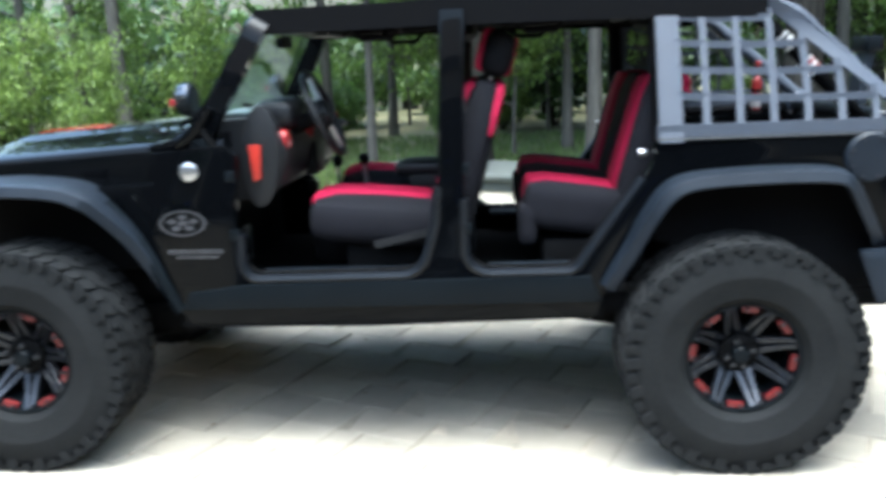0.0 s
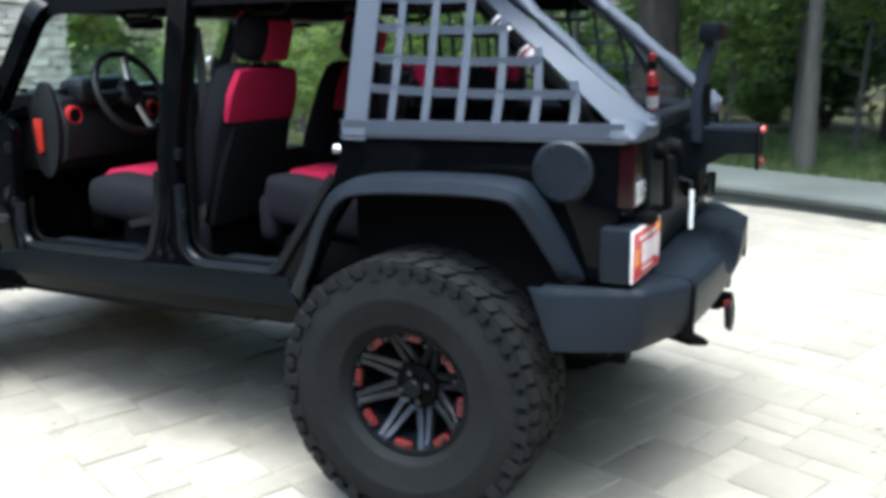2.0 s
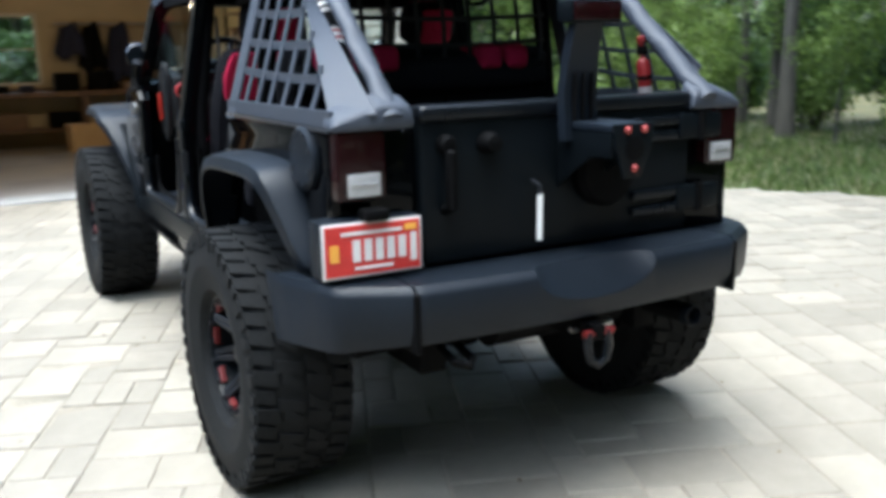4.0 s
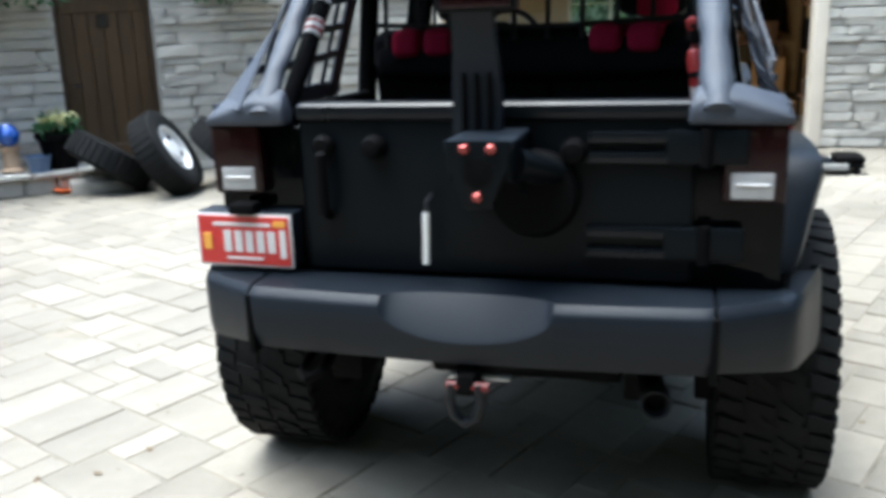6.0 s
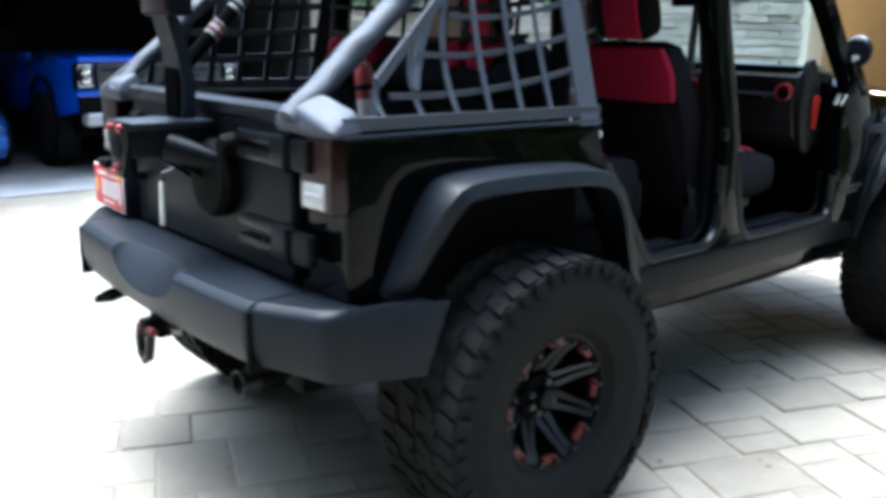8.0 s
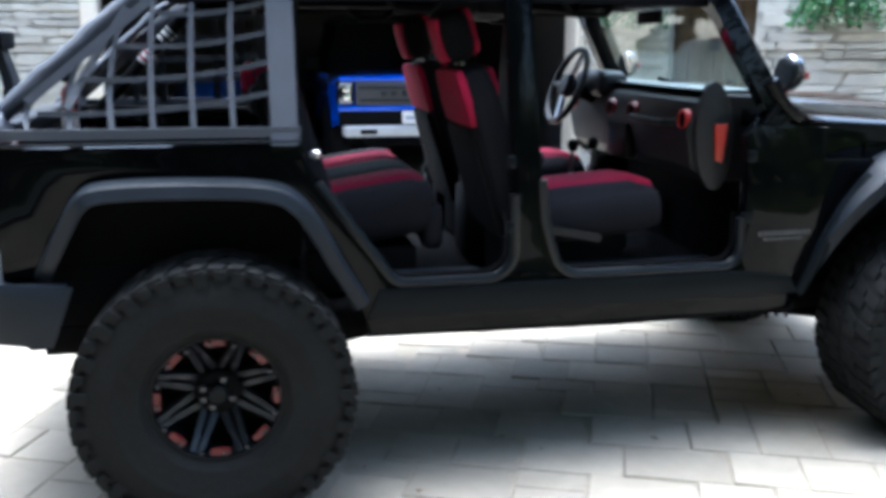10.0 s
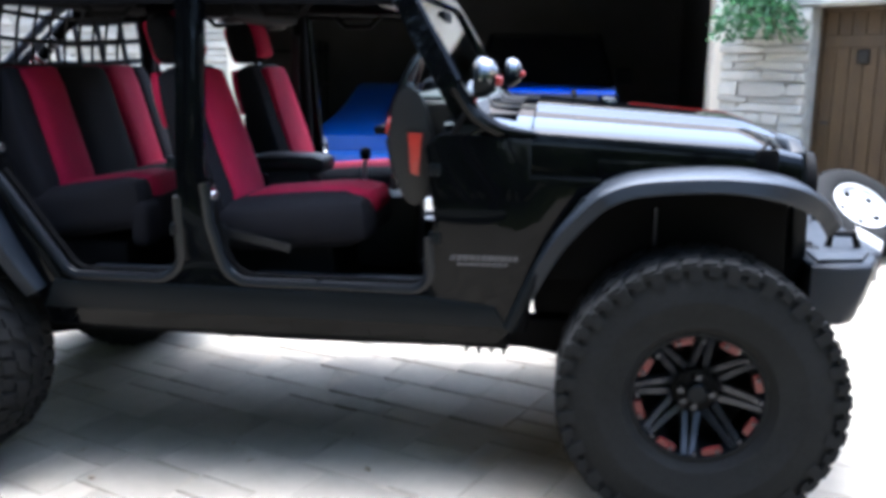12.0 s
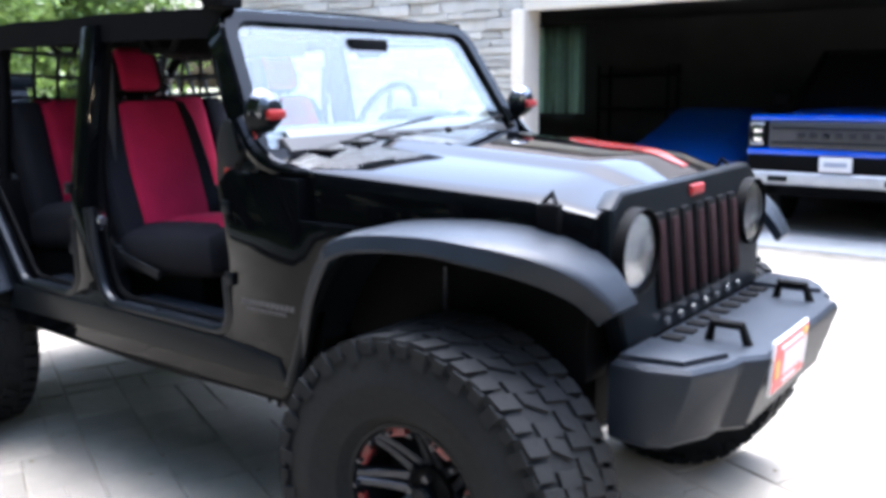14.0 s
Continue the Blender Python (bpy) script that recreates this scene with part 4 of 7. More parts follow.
def soft_top():
    rings = []
    for i in range(15):
        t = i / 14
        x = -0.36 + 1.96 * t
        z = ROOF - 0.005 + 0.02 * math.sin(math.pi * t) - 0.03 * max(0, t - 0.8) / 0.2
        dip = 0.006 * math.cos(t * math.pi * 6)
        top = [(x, -0.66 + 1.32 * k / 8, z + 0.018 * math.sin(math.pi * k / 8) + dip) for k in range(9)]
        rings.append(top + [(px, py, pz - 0.012) for px, py, pz in reversed(top)])
    return part("soft_top", loft(rings), CANVAS, car, "black canvas bikini top")


soft_top()
part("header_bracket", box(-0.465, -0.355, 0.615, 0.715, 1.858, 1.945, 0.02, 3), BLACK, car, "black bracket on the windscreen corner")
part("visor_band", box(-0.405, -0.33, -0.655, 0.655, ROOF - 0.03, ROOF + 0.006, 0.010), CANVAS, car)

NET_X0, NET_Z0, NET_Z1, NET_XT = 1.16, 1.305, 1.85, 1.60


def side_net(s, slack):
    """Grey webbing net hung from the padded rear brace; a slack one droops."""
    y0, y1 = s * 0.802, s * 0.640
    def at(x, z):
        return (x, y0 + (y1 - y0) * (z - NET_Z0) / (NET_Z1 - NET_Z0), z)
    def top(x):
        return min(NET_Z1, 1.36 + (2.175 - x) / 1.25)
    wide = 0.028 if s < 0 else 0.017
    bm = bmesh.new()
    strap(at(NET_X0 + 0.055, NET_Z0 - 0.01), at(NET_X0 + 0.055, NET_Z1 + 0.005), 0.090, (1, 0, 0), 0.010, bm)
    net = part("side_net", bm, NYLON, car, "grey webbing side net with a broad border" if slack < 0.02 else "slack grey webbing side net")
    part("net_border", strap(at(NET_X0, NET_Z0 + 0.034), at(2.15, NET_Z0 + 0.034), 0.048 if s < 0 else 0.034, (0, 0, 1), 0.012), NYLON, net)
    part("net_piping", tube([at(NET_X0, NET_Z0 + 0.002), at(2.16, NET_Z0 + 0.002)], 0.007, 6), LIP, net)
    # the padded cover of the brace: a soft oval with a seam and creases
    back = 0.035 if s < 0 else 0.0
    ends = (Vector((1.55 + back, s * 0.600, NET_Z1 + 0.005)), Vector((1.70 + back, s * (0.598 + back * 0.6), 1.765)), Vector((2.200, s * 0.622, 1.338)))
    rings = []
    for i in range(29):
        q = i / 28
        c = ends[0].lerp(ends[1], q / 0.25) if q < 0.25 else ends[1].lerp(ends[2], (q - 0.25) / 0.75)
        along = (ends[2] - ends[1]).normalized()
        side = Vector((0, 1, 0))
        up = along.cross(side).normalized()
        if up.z < 0:
            up = -up
        wob = 0.003 * math.sin(q * 23 + s) + 0.002 * math.sin(q * 51 + 1)
        rw, rh = (0.040 if s > 0 else 0.032) + wob, (0.034 if s > 0 else 0.022) - wob
        rings.append([tuple(c + side * rw * math.cos(k * math.pi / 8) * (1 + 0.05 * (k == 3)) + up * rh * math.sin(k * math.pi / 8)) for k in range(16)])
    part("corner_band", loft(rings), NYLON, net, "padded grey fabric brace cover")
    if s < 0:
        # fabric web between the cover and the net's rear edge
        rings = []
        for k in range(13):
            z = 1.35 + 0.47 * k / 12
            xb = top_x(z)
            p0, p1 = Vector((xb + 0.030, s * 0.682, z + 0.004)), Vector(at(xb - 0.062 + 0.03 * k / 12, z))
            mid = (p0 + p1) / 2
            back = Vector((0.004, s * 0.006, 0.004))
            rings.append([tuple(p0), tuple(mid), tuple(p1), tuple(p1 - back), tuple(mid - back), tuple(p0 - back)])
        part("net_edge", loft(rings), NYLON, net)
    else:
        part("net_edge", strap(at(top_x(1.44) - 0.055, 1.44), at(top_x(1.82) - 0.03, 1.82), 0.030, (0.6, 0, 0.6), 0.007), NYLON, net)
    foot = bmesh.new()
    for p in ((2.205, 0.550, 1.306), (2.205, 0.556, 1.368), (2.10, 0.555, 1.306), (2.13, 0.570, 1.405), (2.195, 0.808, 1.306), (2.185, 0.803, 1.332), (2.100, 0.808, 1.306), (2.100, 0.790, 1.372), (2.200, 0.655, 1.375), (2.12, 0.650, 1.415)):
        foot.verts.new((p[0], s * p[1], p[2]))
    bmesh.ops.convex_hull(foot, input=foot.verts)
    bmesh.ops.bevel(foot, geom=list(foot.edges), offset=0.014, segments=3, profile=0.5, affect="EDGES", clamp_overlap=True)
    part("band_foot", foot, NYLON, net, "grey fabric gusset at the corner of the tub")
    for i in range(7):
        x = 1.351 + i * 0.1275 + (0.03 if s > 0 else 0)
        z1 = top(x) - 0.02
        if z1 < NET_Z0 + 0.12:
            break
        sway = slack * (1.3 if i > 2 else 0.6)
        part("net_strap", strap(at(x, NET_Z0 + 0.05), at(x - sway * 0.8, z1), wide, (1, 0, 0), 0.006, sag=(sway * 0.5, -s * sway * 0.4, 0), steps=6), NYLON, net)
    for k in range(5):
        z = 1.470 + k * 0.101
        xe = top_x(z) - 0.05
        drop = slack * (2.4 - 0.2 * k)
        part("net_strap", strap(at(NET_X0 + 0.08, z), at(xe, z - drop * 0.9), wide, (0, 0, 1), 0.007, sag=(0, -s * slack * 0.4, -drop * 0.35), steps=8), NYLON, net)
    if s > 0:
        part("net_strap", strap(at(1.90, NET_Z0 + 0.115), at(1.705, 1.74), 0.026, (1, 0, 0), 0.007, sag=(0.01, -0.02, 0), steps=6), NYLON, net, "loose diagonal strap")
    return net


def top_x(z):
    """Where the net ends at the brace, at a height."""
    return 2.175 - (z - 1.36) * 1.25


side_net(-1, 0.010)
side_net(1, 0.030)
part("rear_header_band", strap((NET_XT + 0.03, -0.62, NET_Z1 + 0.0), (NET_XT + 0.03, 0.62, NET_Z1 + 0.0), 0.09, (1, 0, -0.6), 0.012), NYLON, car, "grey fabric rear header")
rn = part("cargo_net", strap((1.26, -0.60, ROOF - 0.055), (1.26, 0.60, ROOF - 0.055), 0.03, (0, 0, 1), 0.008), NETBLACK, car, "black webbing cargo net behind the bench")
for i in range(10):
    y = -0.54 + i * 0.12
    part("net_strap", strap((1.26, y, ROOF - 0.05), (1.30, y, 1.42), 0.018, (0, 1, 0), 0.005, sag=(0.02, 0.008, 0), steps=4), NETBLACK, rn)
for k in range(4):
    z = 1.46 + k * 0.105
    part("net_strap", strap((1.28, -0.58, z), (1.28, 0.58, z), 0.018, (0, 0, 1), 0.006, sag=(0.015, 0, -0.02), steps=8), NETBLACK, rn)
for s in (-1, 1):
    part("cargo_bar", tube([(1.32, s * 0.62, 1.31), (2.10, s * 0.64, 1.32)], 0.022, 10), CANVAS, car)


# ---- cabin ----
def cushion(x0, x1, y0, y1, z0, z1, tilt=0.0, puff=0.02, r=0.05):
    """A stuffed block: rounded, crowned on top."""
    bm = box(x0, x1, y0, y1, z0, z1)
    bmesh.ops.subdivide_edges(bm, edges=list(bm.edges), cuts=5, use_grid_fill=True)
    cx, cy, cz = (x0 + x1) / 2, (y0 + y1) / 2, (z0 + z1) / 2
    hx, hy, hz = (x1 - x0) / 2, (y1 - y0) / 2, (z1 - z0) / 2
    for v in bm.verts:
        u = [(v.co.x - cx) / hx, (v.co.y - cy) / hy, (v.co.z - cz) / hz]
        q = []
        for c, h in zip(u, (hx, hy, hz)):
            q.append(c * (h - r))
        core = Vector([max(-h + r, min(h - r, c * h)) for c, h in zip(u, (hx, hy, hz))])
        full = Vector((u[0] * hx, u[1] * hy, u[2] * hz))
        dlt = full - core
        if dlt.length > 1e-6:
            full = core + dlt.normalized() * r
        bulge = puff * (1 - u[0] ** 2) * (1 - u[1] ** 2) if abs(u[2]) > 0.95 else 0
        full.z += bulge * (1 if u[2] > 0 else -1)
        v.co = Vector((cx, cy, cz)) + full
    if tilt:
        bmesh.ops.rotate(bm, verts=bm.verts, cent=(cx, cy, cz), matrix=Matrix.Rotation(radians(tilt), 3, "Y"))
    return bm


def back_block(w, h, d, r=0.045):
    bm = cushion(-d / 2, d / 2, -w / 2, w / 2, 0, h, 0, 0.0, r)
    for v in bm.verts:
        k = v.co.z / h
        v.co.y *= 1.0 - 0.16 * max(0, k - 0.55) / 0.45
        v.co.x *= 1.0 - 0.25 * k
    return bm


def front_seat(y):
    """Low bucket seat: charcoal sides, crimson middle, headrest."""
    seat = part("front_seat", box(-0.12, 0.36, y - 0.20, y + 0.20, 0.70, 0.90, 0.02), BLACK, car, "bucket seat in crimson and charcoal fabric")
    part("seat_cushion", cushion(-0.27, 0.36, y - 0.27, y + 0.27, 0.88, 1.075, 5, 0.015, 0.075), GREYFAB, seat)
    part("cushion_panel", cushion(-0.275, 0.30, y - 0.165, y + 0.165, 0.965, 1.092, 5, 0.012, 0.06), REDFAB, seat, "crimson cushion panel")
    lean = Matrix.Translation((0.33, y, 0.96)) @ Matrix.Rotation(radians(17), 4, "Y")
    b = back_block(0.53, 0.62, 0.17, 0.07)
    b.transform(lean)
    part("seat_back", b, GREYFAB, seat)
    p = back_block(0.33, 0.585, 0.075, 0.035)
    p.transform(lean @ Matrix.Translation((-0.066, 0, 0.01)))
    part("back_panel", p, REDFAB, seat, "crimson back panel")
    p = back_block(0.45, 0.22, 0.05, 0.02)
    p.transform(lean @ Matrix.Translation((0.058, 0, 0.40)))
    part("shoulder_panel", p, REDFAB, seat, "crimson shoulder panel")
    q = back_block(0.44, 0.44, 0.05, 0.02)
    q.transform(lean @ Matrix.Translation((0.072, 0, -0.04)))
    part("back_pocket", q, FABRIC, seat)
    h = cushion(-0.065, 0.065, -0.145, 0.145, 0.0, 0.20, 0, 0.0, 0.06)
    h.transform(lean @ Matrix.Translation((0.012, 0, 0.635)))
    part("headrest", h, FABRIC, seat)
    h = cushion(-0.03, 0.03, -0.092, 0.092, 0.0, 0.185, 0, 0.0, 0.028)
    h.transform(lean @ Matrix.Translation((-0.045, 0, 0.645)))
    part("headrest_panel", h, REDFAB, seat)
    h = cushion(-0.022, 0.022, -0.085, 0.085, 0.0, 0.17, 0, 0.0, 0.02)
    h.transform(lean @ Matrix.Translation((0.062, 0.02, 0.65)))
    part("headrest_panel", h, REDFAB, seat)
    for o in (-0.05, 0.05):
        part("headrest_post", tube([lean @ Vector((0.005, o, 0.58)), lean @ Vector((0.01, o, 0.67))], 0.007, 8), STEEL, seat)
    for x in (-0.10, 0.30):
        part("seat_rail", box(x - 0.02, x + 0.02, y - 0.24, y + 0.24, 0.68, 0.72, 0.005), BLACK, seat)
    s = -1 if y < 0 else 1
    part("recliner_cover", lathe([(0.055, y + s * 0.245), (0.055, y + s * 0.285), (0.03, y + s * 0.292), (0.002, y + s * 0.292)], 20, "y", (0.31, 0, 0.93)), DASH, seat)
    part("seat_lever", strap((0.02, y + s * 0.285, 0.90), (0.28, y + s * 0.285, 0.955), 0.03, (0, 0, 1), 0.014), DASH, seat)
    return seat


for y in (-0.40, 0.40):
    front_seat(y)

bench = part("rear_bench", box(0.72, 1.15, -0.58, 0.58, 0.70, 0.88, 0.03), BLACK, car, "rear bench in crimson and charcoal fabric")
for y0, y1, m in ((-0.60, -0.46, GREYFAB), (-0.46, -0.20, REDFAB), (-0.20, 0.20, FABRIC), (0.20, 0.46, REDFAB), (0.46, 0.60, GREYFAB)):
    c = cushion(0.64, 1.16, y0 - 0.006, y1 + 0.006, 0.90, 1.095 + (0.006 if m is REDFAB else 0), 9, 0.008, 0.05)
    part("bench_cushion", c, m, bench)
    b = cushion(-0.075, 0.075, y0 - 0.006, y1 + 0.006, 0, 0.56, 0, 0, 0.05)
    b.transform(Matrix.Translation((1.09, 0, 1.0)) @ Matrix.Rotation(radians(16), 4, "Y") @ Matrix.Translation((-0.006 if m is REDFAB else 0, 0, 0)))
    part("bench_back", b, m, bench)
    if m is GREYFAB:
        f = cushion(0.62, 0.70, y0, y1, 0.86, 1.04, 0, 0, 0.03)
        part("bench_front", f, GREYFAB, bench)
part("bench_skirt", cushion(0.63, 0.69, -0.46, 0.46, 0.86, 1.05, 0, 0, 0.025), GREYFAB, bench)
part("bench_bolster", cushion(1.16, 1.34, -0.58, 0.58, 1.36, 1.50, 0, 0.01, 0.06), FABRIC, bench)
for y in (-0.45, -0.33, -0.21, 0.27, 0.40):
    part("bench_pad", cushion(1.20, 1.355, y - 0.056, y + 0.056, 1.445, 1.545, 0, 0.005, 0.03), REDFAB, bench, "crimson pad over the top of the bench")
lean = Matrix.Translation((1.09, 0, 1.0)) @ Matrix.Rotation(radians(16), 4, "Y")
for y0, y1 in ((-0.585, 0.07), (0.08, 0.585)):
    b = box(0.070, 0.098, y0, y1, -0.06, 0.47, 0.012, 2)
    b.transform(lean)
    shell = part("bench_shell", b, BLACK, bench, "black carpeted seat back shell")
    for k in range(2):
        c = (y0 + y1) / 2 + (k - 0.5) * 0.26
        b = box(0.095, 0.104, c - 0.085, c + 0.085, 0.20, 0.34, 0.006, 2)
        b.transform(lean)
        part("shell_panel", b, SATIN, shell)


def dashboard():
    pts = [(-0.70, 1.10), (-0.44, 1.10), (-0.36, 1.16), (-0.33, 1.30), (-0.37, 1.415), (-0.44, 1.45), (-0.66, 1.44), (-0.70, 1.40)]
    d = part("dashboard", prism(pts, "y", -0.655, 0.655, 0.02, 3), DASH, car, "dark dashboard with red vent rings")
    part("dash_top", prism([(-0.66, 1.438), (-0.42, 1.452), (-0.40, 1.462), (-0.64, 1.462)], "y", -0.60, 0.62, 0.006), DASHGREY, d, "grey green dashboard top")
    part("gauge_hood", cushion(-0.48, -0.31, -0.57, -0.22, 1.38, 1.51, 0, 0, 0.05), DASH, d)
    for y in (-0.60, -0.12, 0.12, 0.60):
        v = part("air_vent", lathe([(0.042, -0.372), (0.042, -0.335), (0.033, -0.330), (0.031, -0.345)], 24, "x", (0, y, 1.345), cap=False), REDP, d, "red vent ring")
        part("vent_core", lathe([(0.037, -0.35), (0.030, -0.338), (0.002, -0.336)], 16, "x", (0, y, 1.345)), BLACK, v)
    part("radio_panel", box(-0.375, -0.320, -0.11, 0.11, 1.13, 1.29, 0.008), SATIN, d)
    part("grab_bar", tube([(-0.33, 0.22, 1.33), (-0.28, 0.24, 1.33), (-0.28, 0.54, 1.33), (-0.33, 0.56, 1.33)], 0.014), SATIN, d)
    return d


dashboard()
SW = Matrix.Translation((-0.215, -0.385, 1.435)) @ Matrix.Rotation(radians(68), 4, "Y")
ring = [SW @ Vector((0.185 * math.cos(a * math.pi / 18), 0.185 * math.sin(a * math.pi / 18), 0)) for a in range(36)]
sw = part("steering_wheel", tube(ring, 0.016, 10, closed=True), DASH, car, "dark steering wheel")
b = lathe([(0.002, 0.03), (0.05, 0.024), (0.068, 0.0), (0.05, -0.03), (0.002, -0.03)], 20)
b.transform(SW)
part("airbag_cover", b, DASH, sw)
for a in (15, 165, 270):
    part("wheel_spoke", tube([SW @ Vector((0.05 * math.cos(radians(a)), 0.05 * math.sin(radians(a)), 0)), SW @ Vector((0.18 * math.cos(radians(a)), 0.18 * math.sin(radians(a)), 0))], 0.014, 8), STEEL if a != 270 else DASH, sw)
part("steering_column", tube([SW @ Vector((0, 0, -0.02)), SW @ Vector((0, 0, -0.22))], 0.035), BLACK, sw)
cn = part("centre_console", box(-0.36, 0.42, -0.11, 0.11, 0.70, 1.02, 0.03), DASH, car, "dark centre console with armrest")
part("armrest", cushion(0.05, 0.40, -0.105, 0.105, 1.10, 1.175, 0, 0.006, 0.03), DASH, cn)
part("armrest_box", box(0.12, 0.40, -0.10, 0.10, 1.0, 1.11, 0.01), DASH, cn)
for x, y in ((-0.10, 0.01), (-0.22, -0.05)):
    lv = part("gear_lever", tube([(x, y, 1.0), (x - 0.01, y, 1.17)], 0.009), STEEL, cn)
    part("lever_knob", lathe([(0.002, 1.215), (0.022, 1.205), (0.028, 1.185), (0.018, 1.16), (0.002, 1.155)], 14, center=(x - 0.01, y, 0)), BLACK, lv)
for s in (-1, 1):
    # hinge-pillar panel with its reflector
    pn = part("pillar_panel", lathe([(0.002, 0.014), (0.085, 0.012), (0.10, 0.004), (0.10, -0.02)], 32, "y"), DASH, car, "dark oval pillar panel with an orange reflector")
    pn.matrix_basis = pose(-0.435, s * 0.678, 1.285) @ Matrix.Rotation(radians(4), 4, "Y") @ Matrix.Diagonal((0.80, s * 1.0, 2.10, 1))
    part("reflector_strip", prism([(-0.475, 1.335), (-0.425, 1.335), (-0.435, 1.195), (-0.462, 1.185)], "y", s * 0.694, s * 0.707, 0.003), ORANGE, car, "orange red reflector strip")
    part("door_striker", lathe([(0.017, 0.0), (0.017, 0.012), (0.010, 0.03), (0.002, 0.031)], 14, "x", (0.275, s * 0.745, 1.10)), STEEL, car)
    part("striker_plate", box(0.283, 0.297, s * 0.725, s * 0.765, 1.06, 1.14, 0.004), CHROME, car)
    part("door_striker", lathe([(0.017, -0.031), (0.017, -0.012), (0.010, 0.0), (0.002, 0.0)], 14, "x", (1.13, s * 0.745, 1.255)), STEEL, car)
    for z in (0.98, 1.22):
        part("door_hinge", box(-0.555, -0.515, s * 0.777, s * 0.803, z - 0.022, z + 0.022, 0.006), SATIN, car)
        part("door_hinge", box(0.402, 0.432, s * 0.785, s * 0.808, z - 0.022, z + 0.022, 0.006), SATIN, car)
    part("belt_reel", box(0.30, 0.40, s * 0.62, s * 0.70, 0.74, 0.92, 0.02), GREYFAB, car)
    part("seat_belt", strap((0.37, s * 0.66, 0.90), (0.38, s * 0.60, 1.70), 0.045, (1, 0, 0), 0.004, sag=(0.02, -0.02 * s, 0), steps=5), NETBLACK, car)
    part("belt_buckle", box(0.30, 0.34, s * 0.08, s * 0.105, 0.98, 1.10, 0.006), CHROME if s > 0 else BLACK, car)
    # badges and decals on the cowl side
    if s < 0:
        b1 = part("side_badge", lathe([(0.037, 0.0), (0.037, 0.008), (0.03, 0.012), (0.002, 0.013)], 24, "y"), STEEL, car, "round silver side badge")
        b1.matrix_basis = pose(-0.70, s * 0.794, 1.245) @ Matrix.Diagonal((1, s, 1, 1))
    if s < 0:
        b2 = part("side_emblem", lathe([(0.055, 0.0), (0.055, 0.005), (0.046, 0.006), (0.002, 0.006)], 28, "y"), BLACK, car, "oval silver-edged side emblem")
        b2.matrix_basis = pose(-0.75, s * 0.786, 1.035) @ Matrix.Diagonal((1.75, s, 0.95, 1))
        part("emblem_ring", lathe([(0.056, 0.004), (0.056, 0.009), (0.050, 0.009), (0.050, 0.004)], 28, "y", cap=False), DECAL, b2, "silver rim")
        for k in range(5):
            q = part("emblem_bar", lathe([(0.011, 0.004), (0.011, 0.008), (0.002, 0.009)], 10, "y", (0.027 * math.cos(k * 1.257 + 0.3), 0, 0.027 * math.sin(k * 1.257 + 0.3))), DECAL, b2)
        part("emblem_hub", lathe([(0.012, 0.004), (0.012, 0.009), (0.002, 0.010)], 12, "y"), DECAL, b2)
    for x0, x1, z0, z1 in ((-0.825, -0.585, 0.905, 0.922), (-0.79, -0.61, 0.886, 0.896)):
        n = 11 if z1 > 0.91 else 9
        for k in range(n):
            w = (x1 - x0) / n
            part("decal_bar", taper(box(x0 + k * w, x0 + (k + 0.72) * w, s * 0.798, s * 0.803, z0, z1, 0.0005, 1)), DECAL, car)
part("rear_view_mirror", box(-0.47, -0.44, -0.11, 0.11, 1.725, 1.785, 0.012), BLACK, car)
for s in (-1, 1):
    part("sun_visor", box(-0.42, -0.27, s * 0.14, s * 0.54, ROOF - 0.085, ROOF - 0.07, 0.006), DASH, car)
part("sound_bar", cushion(0.30, 0.46, -0.42, 0.42, ROOF - 0.13, ROOF - 0.03, 0, 0, 0.03), BLACK, car)
for s in (-1, 1):
    part("bar_speaker", lathe([(0.05, ROOF - 0.135), (0.045, ROOF - 0.142), (0.002, ROOF - 0.143)], 18, "z", (0.38, s * 0.28, 0)), DASH, car)
part("accelerator_pedal", box(-0.66, -0.63, -0.28, -0.22, 0.76, 0.92, 0.008), STEEL, car)
part("brake_pedal", box(-0.64, -0.61, -0.42, -0.33, 0.80, 0.88, 0.008), BLACK, car)
ex = tagged(link("fire_extinguisher", lathe([(0.002, 0.0), (0.022, 0.003), (0.026, 0.012), (0.026, 0.15), (0.020, 0.172), (0.010, 0.180), (0.010, 0.195)], 20), REDDARK), "slim red fire extinguisher with a white label, strapped upright", "extinguisher")
ex.matrix_world = pose(1.925, 0.592, 1.308, 9, 0, 0)
part("extinguisher_label", lathe([(0.0265, 0.020), (0.0267, 0.075)], 20, cap=False), NYLONPALE, ex, "pale paper label")
part("extinguisher_valve", box(-0.020, 0.020, -0.010, 0.010, 0.190, 0.225, 0.004), BLACK, ex)
part("valve_lever", strap((-0.018, 0.0, 0.228), (0.035, 0.0, 0.240), 0.014, (0, 1, 0), 0.006), BLACK, ex)
part("safety_cap", lathe([(0.002, 0.262), (0.014, 0.258), (0.016, 0.245), (0.012, 0.225)], 14), REDDARK, ex, "red safety cap")
part("holder_strap", lathe([(0.0270, 0.100), (0.0274, 0.116)], 20, cap=False), BLACK, ex)
part("holder_plate", box(-0.03, 0.03, -0.03, 0.03, -0.02, 0.0, 0.004), BLACK, ex)

